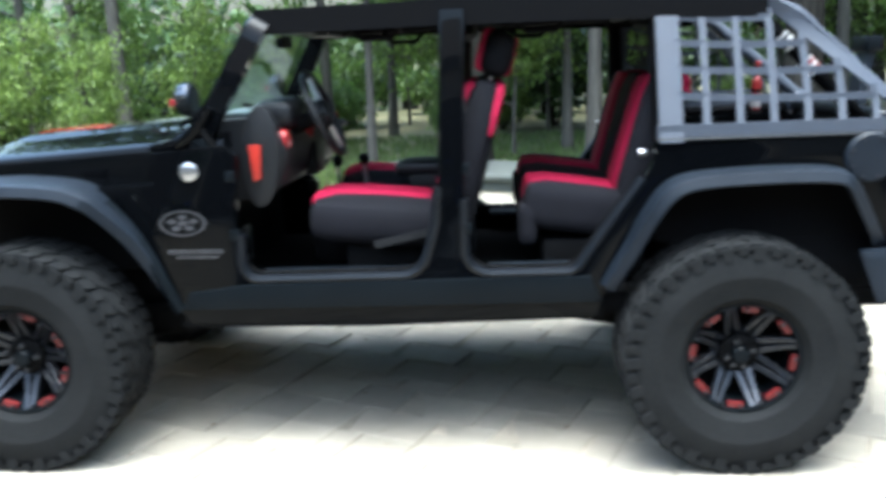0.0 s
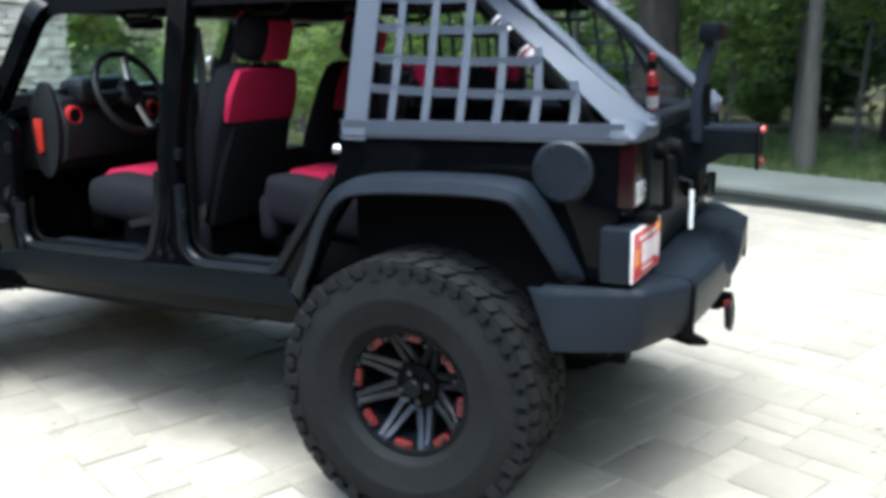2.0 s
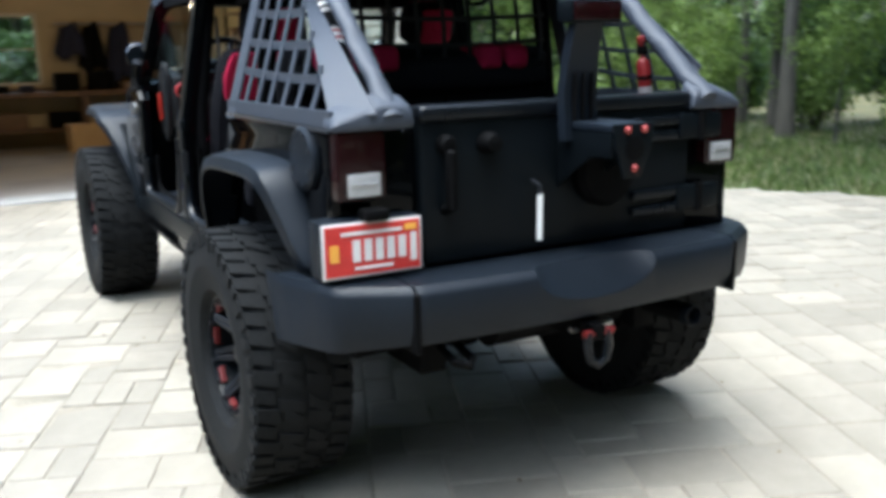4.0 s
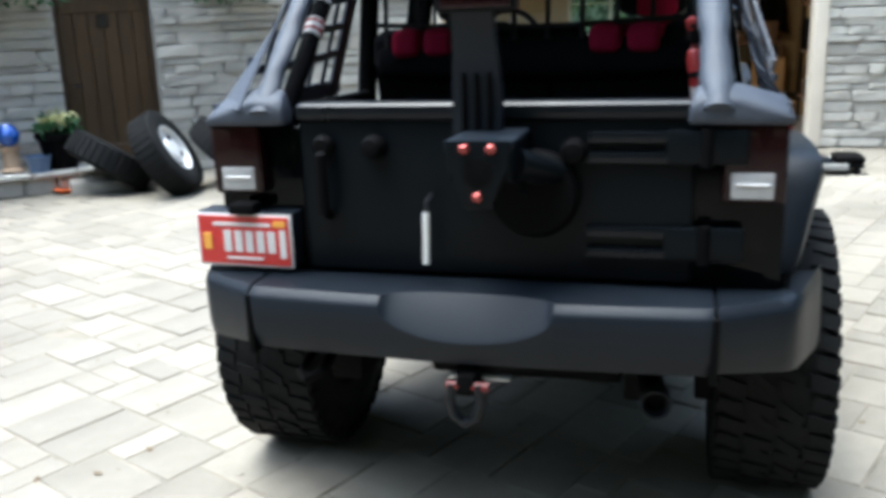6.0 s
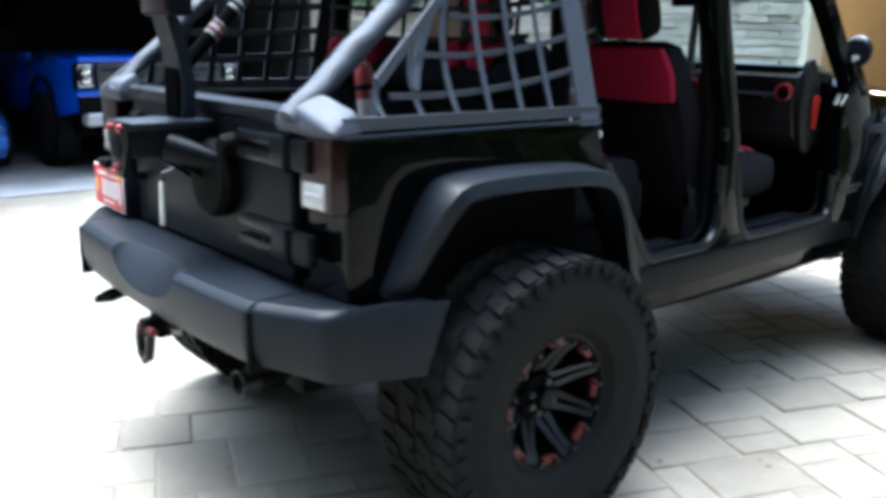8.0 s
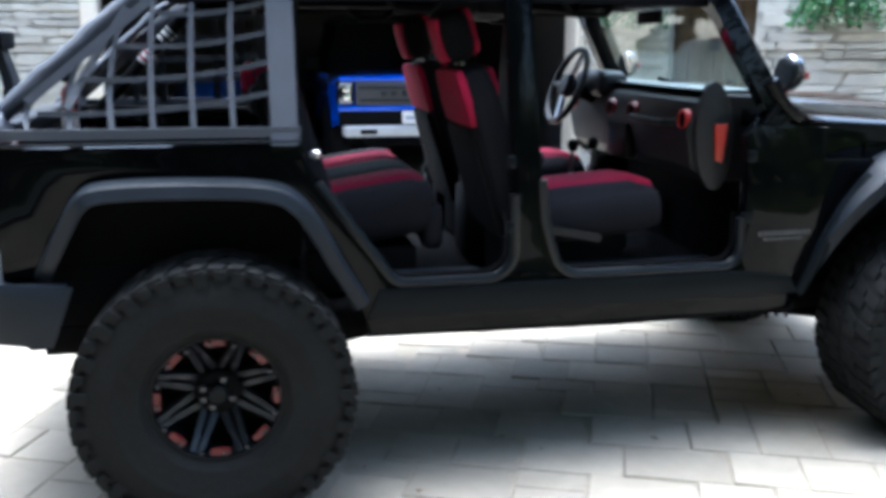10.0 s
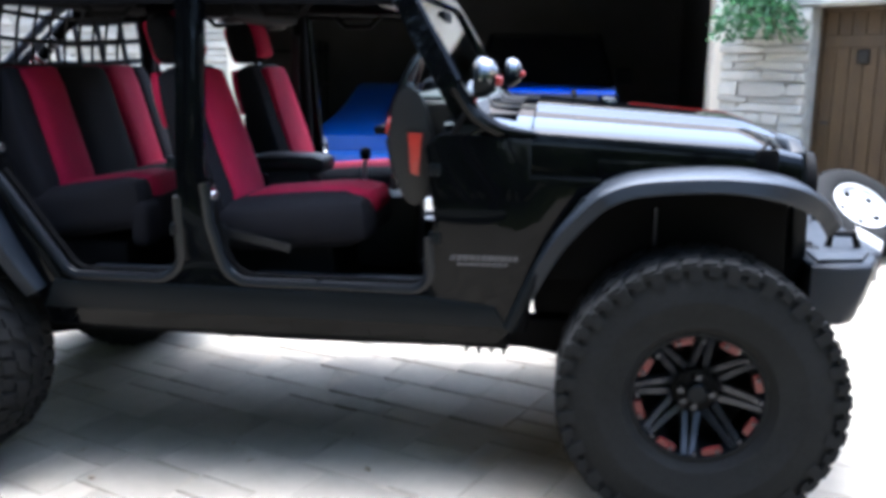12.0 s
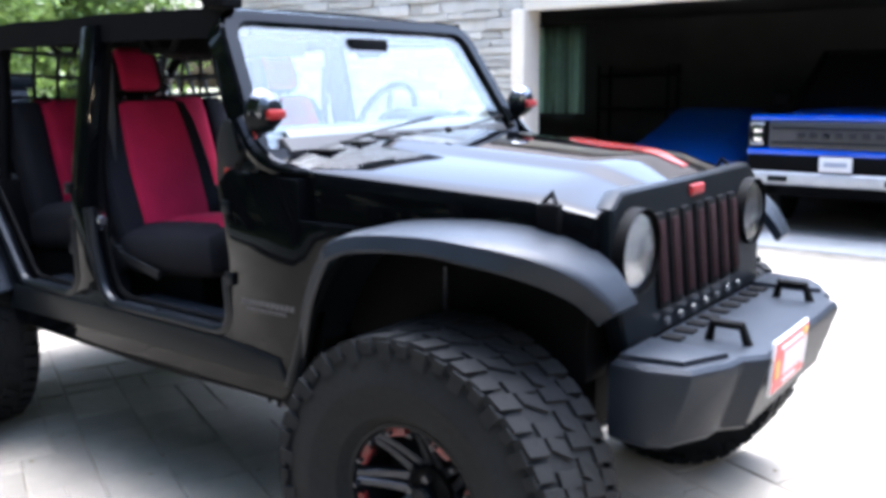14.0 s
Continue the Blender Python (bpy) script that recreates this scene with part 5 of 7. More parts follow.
# ---- house: two garages and an angled entrance wall ----
def slab_wall(name, p, q, height, thick, openings, material, label, out=1):
    """A wall from p to q on the plan; openings are (from, to, sill, head) along it. It goes back from its face."""
    p, q = Vector((*p, 0)), Vector((*q, 0))
    length, d = (q - p).length, (q - p).normalized()
    n = Vector((d.y, -d.x, 0)) * out
    bm = bmesh.new()
    def blk(u0, u1, z0, z1):
        if u1 - u0 < 0.01 or z1 - z0 < 0.01:
            return
        c = [p + d * u for u in (u0, u1)]
        v = [bm.verts.new((*(k - n * t).xy, z)) for z in (z0, z1) for k, t in ((c[0], 0), (c[1], 0), (c[1], thick), (c[0], thick))]
        for f in ((0, 1, 2, 3), (4, 5, 6, 7), (0, 1, 5, 4), (1, 2, 6, 5), (2, 3, 7, 6), (3, 0, 4, 7)):
            bm.faces.new([v[i] for i in f])
    u = 0
    for a, b, z0, z1 in sorted(openings):
        blk(u, a, 0, height)
        blk(a, b, 0, z0)
        blk(a, b, z1, height)
        u = b
    blk(u, length, 0, height)
    w = tagged(link(name, bm, material, smooth=False), label, "wall", kind="structure")
    return w, p, d, n, length


def unit_stone(seed):
    rnd = random.Random(seed)
    bm = box(-0.5, 0.5, -0.5, 0.5, -0.5, 0.5)
    bmesh.ops.bevel(bm, geom=list(bm.edges), offset=0.10, segments=1, affect="EDGES")
    for v in bm.verts:
        v.co += Vector((rnd.uniform(-0.05, 0.05), rnd.uniform(-0.08, 0.08), rnd.uniform(-0.07, 0.07)))
    me = bpy.data.meshes.new("stone")
    bm.to_mesh(me)
    bm.free()
    me.materials.append(STONE)
    return me


STONES = [unit_stone(i) for i in range(4)]


def stone_face(wall, p, d, n, length, height, openings, seed, near):
    """Rough stacked courses of long flat stones over the wall; those inside near=(u0, u1, z0, z1) are single pieces."""
    rnd = random.Random(seed)
    rot = Matrix(((d.x, n.x, 0), (d.y, n.y, 0), (0, 0, 1))).to_4x4()
    verts, faces, made, z = [], [], 0, 0.01
    while z < height - 0.05:
        h = rnd.choice((0.07, 0.085, 0.10, 0.12, 0.15))
        u = -0.0
        while u < length - 0.03:
            l = min(rnd.uniform(0.16, 0.62), length - u)
            u0, u1 = u, u + l
            u += l
            cut = False
            for a, b, z0, z1 in openings:
                if z + h > z0 and z < z1 and u1 > a and u0 < b:
                    if u0 < a - 0.08:
                        u1 = a
                    elif u1 > b + 0.08:
                        u0 = b
                    else:
                        cut = True
            if cut or u1 - u0 < 0.06:
                continue
            dep = rnd.uniform(0.05, 0.085)
            c = p + d * ((u0 + u1) / 2) + n * (dep / 2 - 0.02) + Vector((0, 0, z + h / 2))
            m = Matrix.Translation(c) @ rot @ Matrix.Rotation(radians(rnd.uniform(-1.2, 1.2)), 4, "Y") @ Matrix.Diagonal((u1 - u0 - 0.012, dep, h - 0.012, 1))
            me = STONES[rnd.randrange(4)]
            if made < 300 and near[0] < u0 and u1 < near[1] and near[2] < z < near[3]:
                child("stone", me, wall, m)
                made += 1
            else:
                k = len(verts)
                verts += [tuple(m @ v.co) for v in me.vertices]
                faces += [tuple(k + i for i in f.vertices) for f in me.polygons]
        z += h
    ob = fast_mesh("stones", verts, faces, STONEJ, wall)
    ob["kind"] = "stuff"


P0, P1 = (-2.62, -6.46), (-6.20, -2.40)
GA_X1, C_Y1 = 2.93, 1.95
DOOR = (1.10, 2.06, 0.0, 2.13)
wall, p, d, n, length = slab_wall("wall_entrance", P0, P1, 3.0, 0.25, [DOOR], MORTAR, "angled whitewashed stone wall with an oak door", 1)
stone_face(wall, p, d, n, length, 3.0, [(DOOR[0] - 0.004, DOOR[1] + 0.004, -1, DOOR[3] + 0.004)], 11, (0.0, 3.4, 0.2, 2.3))
ENT = Matrix.Translation(p) @ Matrix(((d.x, n.x, 0), (d.y, n.y, 0), (0, 0, 1))).to_4x4()

wall, p2, d2, n2, l2 = slab_wall("wall_south", (GA_X1, -6.5), (8.4, -6.5), 3.0, 0.25, [], MORTAR, "whitewashed stone wall beside the dark garage", -1)
stone_face(wall, p2, d2, n2, l2, 3.0, [], 12, (0.1, 5, 0.6, 2.2))
wall, p3, d3, n3, l3 = slab_wall("wall_west", (-6.2, C_Y1), (-6.2, 4.6), 3.0, 0.25, [], MORTAR, "whitewashed stone wall beside the lit garage", 1)
stone_face(wall, p3, d3, n3, l3, 3.0, [], 13, (0.0, 2.6, 0.2, 2.2))

# oak entrance door in its frame
od = thing("entrance_door", "closed stained oak plank door in an oak frame", "door", kind="structure")
od.name = "door_1"
od.matrix_world = ENT
for k in range(6):
    w = (DOOR[1] - DOOR[0] - 0.08) / 6
    part("door_plank", box(DOOR[0] + 0.04 + k * w + 0.003, DOOR[0] + 0.04 + (k + 1) * w - 0.003, -0.185, -0.150, 0.03, DOOR[3] - 0.05, 0.006, 1), OAK, od)
for z in (0.30, 1.80):
    part("door_ledge", box(DOOR[0] + 0.06, DOOR[1] - 0.06, -0.153, -0.138, z - 0.06, z + 0.06, 0.006, 1), OAK, od)
part("door_back", box(DOOR[0] + 0.03, DOOR[1] - 0.03, -0.215, -0.180, 0.02, DOOR[3] - 0.04, 0.0), OAK, od)
for u0, u1, z0, z1 in ((DOOR[0] + 0.002, DOOR[0] + 0.04, 0, DOOR[3] - 0.002), (DOOR[1] - 0.04, DOOR[1] - 0.002, 0, DOOR[3] - 0.002), (DOOR[0] + 0.04, DOOR[1] - 0.04, DOOR[3] - 0.05, DOOR[3] - 0.002)):
    part("door_frame", box(u0, u1, -0.225, -0.130, z0, z1, 0.008), OAK, od, "stained oak frame")
part("door_handle", tube([(DOOR[0] + 0.12, -0.15, 1.0), (DOOR[0] + 0.12, -0.10, 1.0), (DOOR[0] + 0.20, -0.10, 1.0)], 0.012), ALLOY, od)
part("door_grille", box((DOOR[0] + DOOR[1]) / 2 - 0.06, (DOOR[0] + DOOR[1]) / 2 + 0.06, -0.152, -0.132, 1.58, 1.72, 0.02, 2), BARKDARK, od, "small dark iron peephole grille")
# garage shells
def shell(name, x0, x1, y0, y1, z1, open_side, material, windows, label):
    """Inside walls of a garage, each an object, with floor and ceiling."""
    t = 0.15
    runs = {"south": ((x0, y0), (x1, y0), 1), "north": ((x1, y1), (x0, y1), 1), "west": ((x0, y1), (x0, y0), 1), "east": ((x1, y0), (x1, y1), 1)}
    for side, (a, b, o) in runs.items():
        if side in open_side:
            continue
        slab_wall(f"wall_{name}_{side}", a, b, z1, t, windows.get(side, []), material, label, -1)
    tagged(link("floor", box(x0, x1, y0, y1, -0.05, 0.012), FLOORG, smooth=False), "stained grey garage floor", "floor", kind="structure")
    tagged(link("ceiling", box(x0 - t, x1 + t, y0 - t, y1 + t, z1, z1 + 0.12), material, smooth=False), "plain plastered garage ceiling", "ceiling", kind="structure")


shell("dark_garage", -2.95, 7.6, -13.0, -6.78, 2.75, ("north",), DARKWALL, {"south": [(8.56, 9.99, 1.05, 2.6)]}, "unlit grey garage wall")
shell("lit_garage", -12.9, -6.46, -3.1, 2.5, 2.9, ("east",), TANWALL, {"west": [(2.55, 4.15, 1.08, 2.32)]}, "tan plastered garage wall")
# fronts over the openings, jambs and roof edge
slab_wall("wall_dark_garage_front", (-2.62, -6.5), (GA_X1, -6.5), 3.0, 0.25, [(0, GA_X1 + 2.62, 0, 2.45)], CREAM, "cream header over the open garage", -1)
slab_wall("wall_lit_garage_front", (-6.2, -2.40), (-6.2, C_Y1), 3.0, 0.25, [(0, C_Y1 + 2.40, 0, 2.5)], CREAM, "cream header over the lit garage", 1)
for k, (x0, x1, y0, y1) in enumerate(((-2.72, -2.52, -6.80, -6.40), (GA_X1 - 0.06, GA_X1 + 0.12, -6.80, -6.41), (-6.48, -6.13, -2.50, -2.32), (-6.48, -6.13, C_Y1 - 0.06, C_Y1 + 0.10))):
    tagged(link("trim", box(x0, x1, y0, y1, 0, 2.46, 0.03, 3), CREAM), "rounded cream garage jamb", "trim", kind="structure")
EAVES = [(-14, -14), (9.0, -14), (9.0, -6.38), (-2.5, -6.38), (-6.08, -2.32), (-6.08, 5.0), (-14, 5.0)]
RIDGE = [(-10.3, -10.5), (5.6, -10.5), (5.6, -10.1), (-4.4, -10.1), (-9.9, -3.9), (-9.9, 1.6), (-10.3, 1.6)]
tagged(link("roof", loft([[(x, y, 3.0) for x, y in EAVES], [(x, y, 3.25) for x, y in EAVES], [(x, y, 5.5) for x, y in RIDGE]]), ROOFING, smooth=False), "brown hipped roof over both garages", "roof", kind="structure")
tagged(link("garage_apron", box(-2.5, GA_X1, -6.78, -6.05, -0.05, 0.014, 0.006), APRON), "pale concrete apron before the dark garage", "apron", kind="structure")
tagged(link("garage_threshold", box(-6.46, -5.95, -2.3, C_Y1 - 0.02, -0.05, 0.016, 0.006), APRON), "pale concrete threshold of the lit garage", "threshold", kind="structure")


def window(name, m, w, z0, z1, label):
    o = tagged(new(name), label, "window", kind="structure")
    o.matrix_world = m
    for a, b, c, e in ((-w / 2, w / 2, z0, z0 + 0.05), (-w / 2, w / 2, z1 - 0.05, z1), (-w / 2, -w / 2 + 0.05, z0, z1), (w / 2 - 0.05, w / 2, z0, z1), (-0.025, 0.025, z0, z1), (-w / 2, w / 2, (z0 + z1) / 2 - 0.012, (z0 + z1) / 2 + 0.012)):
        part("window_frame", box(a, b, -0.04, 0.03, c, e, 0.004, 1), CREAM, o)
    for a, b in ((-w / 2 + 0.05, -0.025), (0.025, w / 2 - 0.05)):
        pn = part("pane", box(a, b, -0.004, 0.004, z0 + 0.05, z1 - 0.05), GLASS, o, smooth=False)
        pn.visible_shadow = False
    return o


window("window_1", pose(-12.97, -0.85, 0, 0, 0, 90), 1.6, 1.08, 2.32, "two-light window in the lit garage")
window("window_2", pose(6.325, -13.07, 0, 0, 0, 0), 1.43, 1.05, 2.6, "two-light window in the dark garage")

cu = bmesh.new()
rows = []
for k in range(49):
    x = 5.55 + 1.55 * k / 48
    y = -12.90 + 0.03 * math.sin(k * 1.05)
    rows.append([(x, y, 1.0), (x, y, 2.68), (x, y - 0.006, 2.68), (x, y - 0.006, 1.0)])
tagged(link("curtain", loft(rows, True, True, cu), leaf_mat("thin grey green curtain", (0.30, 0.36, 0.30), (0.36, 0.42, 0.34), 0.6)), "dim grey green curtain hanging before the garage window", "curtain")

# lamps of the lit garage
for y in (-1.2, 0.9):
    lp = tagged(link("ceiling_lamp", lathe([(0.06, 2.9), (0.06, 2.86), (0.02, 2.85), (0.02, 2.80)], 18, center=(-8.3, y, 0)), WHITEPL), "bare warm bulb in a white ceiling socket", "lamp", group="garage ceiling lamps")
    part("bulb", lathe([(0.012, 2.80), (0.03, 2.77), (0.034, 2.745), (0.02, 2.715), (0.001, 2.71)], 18, center=(-8.3, y, 0)), BULB, lp)
    pl = new("lamp_light", bpy.data.lights.new("lamp_light", "POINT"))
    pl.data.energy, pl.data.color, pl.data.shadow_soft_size = 11, (1.0, 0.72, 0.40), 0.06
    pl.location = (-8.3, y, 2.62)

# lit garage contents
wb = thing("workbench", "brown wooden workbench along the back wall, cluttered", "workbench")
part("bench_top", box(-12.85, -12.15, -3.0, 2.2, 0.90, 0.97, 0.008), SHELFW, wb)
for y in (-2.9, -1.2, 0.5, 2.1):
    for x in (-12.8, -12.22):
        part("leg", box(x, x + 0.08, y, y + 0.08, 0.012, 0.90, 0.005), SHELFW, wb)
part("lower_shelf", box(-12.82, -12.2, -2.95, 2.15, 0.30, 0.34, 0.004), SHELFW, wb)
part("back_rail", box(-12.88, -12.84, -3.0, 2.2, 0.97, 1.04, 0.004), SHELFW, wb)
rnd = random.Random(21)
for k in range(9):
    y, w, h = -2.7 + k * 0.56, rnd.uniform(0.2, 0.42), rnd.uniform(0.14, 0.4)
    if -1.7 < y < 0.1:
        h = min(h, 0.12)
    b = tagged(link("storage_box", box(-12.70, -12.35, y, y + w, 0.972, 0.972 + h, 0.01), rnd.choice((CARTON, NAVY, SHELFW, BLACK))), "dusty storage box on the workbench", "box", group="boxes on the bench")
for k in range(6):
    y = -2.6 + k * 0.85
    tagged(link("storage_bin", box(-12.70, -12.30, y, y + 0.5, 0.342, 0.62, 0.02), rnd.choice((BLACK, NAVY, SHELFW))), "dark storage bin under the workbench", "bin", group="bins under the bench")


def carton(x, y, w, d_, h, rz, material=CARTON):
    c = tagged(link("carton", box(-w / 2, w / 2, -d_ / 2, d_ / 2, 0, h, 0.006, 1), material), "brown cardboard carton on the garage floor", "carton", group="cartons on the garage floor")
    part("flap", box(-w / 2, w / 2, -0.012, 0.012, h - 0.001, h + 0.006, 0.001, 1), SHELFW, c)
    c.matrix_world = pose(x, y, 0.012, 0, 0, rz)


for a in ((-9.8, 0.7, 0.9, 0.5, 0.16, 20), (-10.3, 1.6, 0.7, 0.5, 0.22, -10), (-9.4, 1.9, 0.6, 0.4, 0.18, 35), (-11.4, 0.4, 0.5, 0.6, 0.45, 5), (-11.3, 1.9, 0.6, 0.5, 0.7, -8), (-10.9, -2.3, 0.6, 0.6, 0.5, 12)):
    carton(*a)


def coat(x, y, z, w, h, m):
    bm = box(-0.10, 0.10, -w / 2, w / 2, -h, 0)
    bmesh.ops.subdivide_edges(bm, edges=list(bm.edges), cuts=6, use_grid_fill=True)
    for v in bm.verts:
        k = -v.co.z / h
        v.co.y *= 0.55 + 0.55 * k
        v.co.x += 0.03 * math.sin(v.co.y * 30 + k * 4)
        v.co.z += 0.05 * math.sin(v.co.y * 17)
    bmesh.ops.bevel(bm, geom=[e for e in bm.edges if e.calc_face_angle(0) > 1], offset=0.02, segments=1, affect="EDGES")
    o = tagged(link("hanging_coat", bm, m), "dark coat hanging from a rail in the garage", "coat", group="hanging coats")
    o.matrix_world = pose(x, y, z)


tagged(link("coat_rail", tube([(-12.55, 0.2, 2.13), (-12.55, 2.4, 2.13)], 0.02), STEEL), "steel coat rail on the tan wall", "rail")
for a in ((-12.55, 0.42, 2.11, 0.5, 0.55, NAVY), (-12.55, 0.78, 2.11, 0.45, 0.75, BLACK), (-12.55, 1.25, 2.11, 0.5, 0.95, NAVY), (-12.55, 2.0, 2.11, 0.55, 1.0, BLACK)):
    coat(*a)
sh = thing("storage_rack", "tall dark storage rack full of tools", "rack")
for z in (0.35, 0.95, 1.55, 2.1):
    part("shelf", box(-8.6, -7.0, 2.05, 2.45, z, z + 0.03, 0.004), SHELFW, sh)
for x in (-8.6, -7.04):
    for y in (2.05, 2.41):
        part("post", box(x, x + 0.04, y, y + 0.04, 0.012, 2.2, 0.003), BLACK, sh)
rnd = random.Random(4)
for z in (0.38, 0.98, 1.58):
    for k in range(4):
        x = -8.5 + k * 0.36
        tagged(link("tool_case", box(x, x + rnd.uniform(0.2, 0.32), 2.08, 2.38, z, z + rnd.uniform(0.2, 0.45), 0.02), rnd.choice((BLACK, NAVY, BLACK, SHELFW, REDP))), "tool case on the storage rack", "tool case", group="cases on the rack")
bk = tagged(link("bucket", lathe([(0.12, 0.0), (0.155, 0.30), (0.165, 0.30), (0.165, 0.325), (0.145, 0.32), (0.115, 0.02)], 28), WHITEPL), "white plastic bucket with a green label on the garage floor", "bucket")
bk.matrix_world = pose(-6.85, 1.42, 0.012)
part("bucket_label", lathe([(0.137, 0.10), (0.153, 0.25)], 28, cap=False), mat("green label", (0.10, 0.36, 0.16), 0.5), bk)
jg = tagged(link("fuel_can", box(-0.12, 0.12, -0.09, 0.09, 0, 0.27, 0.03), REDP), "red plastic fuel can beside the bucket", "can")
jg.matrix_world = pose(-7.05, 1.75, 0.012)
part("spout", tube([(0.08, 0, 0.26), (0.13, 0, 0.34)], 0.02), BLACK, jg)
cp = tagged(link("yellow_tub", lathe([(0.055, 0), (0.065, 0.17), (0.058, 0.17), (0.05, 0.01)], 20), mat("yellow plastic", (0.75, 0.50, 0.03), 0.4)), "yellow plastic tub near the garage threshold", "tub")
cp.matrix_world = pose(-6.75, -1.72, 0.012)
tagged(link("floor_mat", box(-7.6, -6.6, -2.35, -1.55, 0.012, 0.022, 0.004), mat("blue rubber mat", (0.03, 0.05, 0.30), 0.8)), "blue rubber mat on the garage floor", "mat")
st = tagged(link("white_bottle", lathe([(0.035, 0), (0.035, 0.14), (0.015, 0.17), (0.015, 0.20)], 16), WHITEPL), "small white bottle on the garage floor", "bottle")
st.matrix_world = pose(-6.60, 1.52, 0.016)


def mower_deck():
    """Low garage creeper with a padded head and caster wheels."""
    c = thing("garage_creeper", "low black and grey garage creeper on casters", "creeper", (-4.55, 1.65, 0), 92)
    part("board", box(-0.55, 0.55, -0.20, 0.20, 0.07, 0.10, 0.012), BLACK, c)
    part("side_rail", box(-0.42, 0.40, -0.235, -0.20, 0.055, 0.115, 0.008), APRON, c)
    part("side_rail", box(-0.42, 0.40, 0.20, 0.235, 0.055, 0.115, 0.008), APRON, c)
    part("pad", box(-0.28, 0.26, -0.17, 0.17, 0.10, 0.15, 0.02), PLASTIC, c)
    part("head_pad", cushion(0.30, 0.56, -0.18, 0.18, 0.10, 0.18, 0, 0.006, 0.03), BLACK, c)
    for x in (-0.48, 0.48):
        for y in (-0.19, 0.19):
            part("caster", lathe([(0.002, -0.014), (0.035, -0.012), (0.038, 0), (0.035, 0.012), (0.002, 0.014)], 16, "y", (x, y, 0.038)), BLACK, c)


mower_deck()


# blue pick-up standing in the mouth of the dark garage, nose towards +y
def pickup():
    t = thing("pickup_truck", "blue pick-up truck parked nose out in the dark garage", "truck", (-0.62, -6.84, 0.012))
    rings = []
    for y, w, zh, zl in ((-0.06, 0.86, 1.20, 0.72), (-0.02, 0.90, 1.22, 0.68), (-0.30, 0.96, 1.245, 0.62), (-0.9, 0.98, 1.255, 0.60), (-1.5, 0.985, 1.26, 0.60)):
        rings.append([(-w, y, zl), (-w, y, zh - 0.10), (-w + 0.05, y, zh - 0.03), (-w + 0.18, y, zh), (-0.30, y, zh + 0.03), (0.30, y, zh + 0.03), (w - 0.18, y, zh), (w - 0.05, y, zh - 0.03), (w, y, zh - 0.10), (w, y, zl)])
    part("hood", loft(rings[1:]), BLUE, t, "metallic blue bonnet")
    part("cab", box(-0.98, 0.98, -3.75, -1.45, 0.55, 1.24, 0.03), BLUE, t, "metallic blue cab")
    glass = mat("dark truck glass", (0.003, 0.0035, 0.004), 0.08, spec=0.3)
    part("greenhouse", loft([[(-0.93, -1.55, 1.24), (0.93, -1.55, 1.24), (0.95, -3.72, 1.24), (-0.95, -3.72, 1.24)], [(-0.74, -2.15, 1.90), (0.74, -2.15, 1.90), (0.76, -3.60, 1.90), (-0.76, -3.60, 1.90)]]), glass, t, "dark cab glass")
    # Roof and pillars are black instead of blue: garage darkness put into the colour.
    part("cab_roof", box(-0.77, 0.77, -3.62, -2.14, 1.895, 1.95, 0.02), BLACK, t, "cab roof with the garage's darkness put into its black")
    for s in (-1, 1):
        part("cab_pillar", tube([(s * 0.93, -1.53, 1.24), (s * 0.75, -2.15, 1.91)], 0.035), BLACK, t)
        part("cab_pillar", tube([(s * 0.95, -2.75, 1.24), (s * 0.76, -2.85, 1.91)], 0.035), BLACK, t)
    part("cargo_bed", box(-0.97, 0.97, -5.7, -3.75, 0.60, 1.30, 0.03), BLUE, t)
    part("grille", box(-0.70, 0.70, -0.04, 0.05, 0.90, 1.18, 0.03), mat("charcoal grille", (0.03, 0.03, 0.033), 0.5), t, "broad charcoal grille")
    for z in (0.965, 1.115):
        part("grille_bar", box(-0.66, 0.66, 0.04, 0.065, z - 0.012, z + 0.012, 0.006), PLASTIC, t)
    for k in range(7):
        part("grille_mark", box(-0.42 + k * 0.125, -0.34 + k * 0.125, 0.055, 0.070, 1.015, 1.07, 0.004, 1), ALLOY, t)
    part("hood_lip", box(-0.90, 0.90, -0.08, 0.045, 1.185, 1.245, 0.025, 3), BLUE, t)
    part("lower_band", box(-0.92, 0.92, -0.05, 0.055, 0.83, 0.90, 0.02), BLUE, t)
    part("valance", box(-0.90, 0.90, -0.06, 0.075, 0.66, 0.835, 0.02), BLACK, t)
    part("bumper", box(-0.86, 0.86, -0.06, 0.13, 0.53, 0.665, 0.04, 3), mat("pale grey bumper", (0.38, 0.39, 0.40), 0.35, 0.4), t, "pale grey steel bumper")
    part("skid_plate", prism([(-0.05, 0.40), (0.10, 0.53), (-0.3, 0.53), (-0.4, 0.40)], "x", -0.60, 0.60, 0.01), BLACK, t)
    for s in (-1, 1):
        hl = part("headlamp", box(s * 0.715, s * 0.925, -0.10, 0.030, 0.905, 1.185, 0.03, 3), BLACK, t, "dark headlamp with bright bezel")
        part("lamp_bezel", tube([(s * 0.75, 0.030, 0.945), (s * 0.88, 0.020, 0.935), (s * 0.905, 0.010, 1.05), (s * 0.88, 0.020, 1.155), (s * 0.75, 0.030, 1.15)], 0.016, 8), CLEAR, hl, "pale C-shaped lamp bezel")
        for z in (1.005, 1.095):
            part("lamp_bowl", box(s * 0.765, s * 0.855, 0.020, 0.040, z - 0.036, z + 0.036, 0.012), CHROME, hl)
        part("fog_lamp", box(s * 0.46, s * 0.66, 0.11, 0.14, 0.565, 0.625, 0.008), BLACK, t)
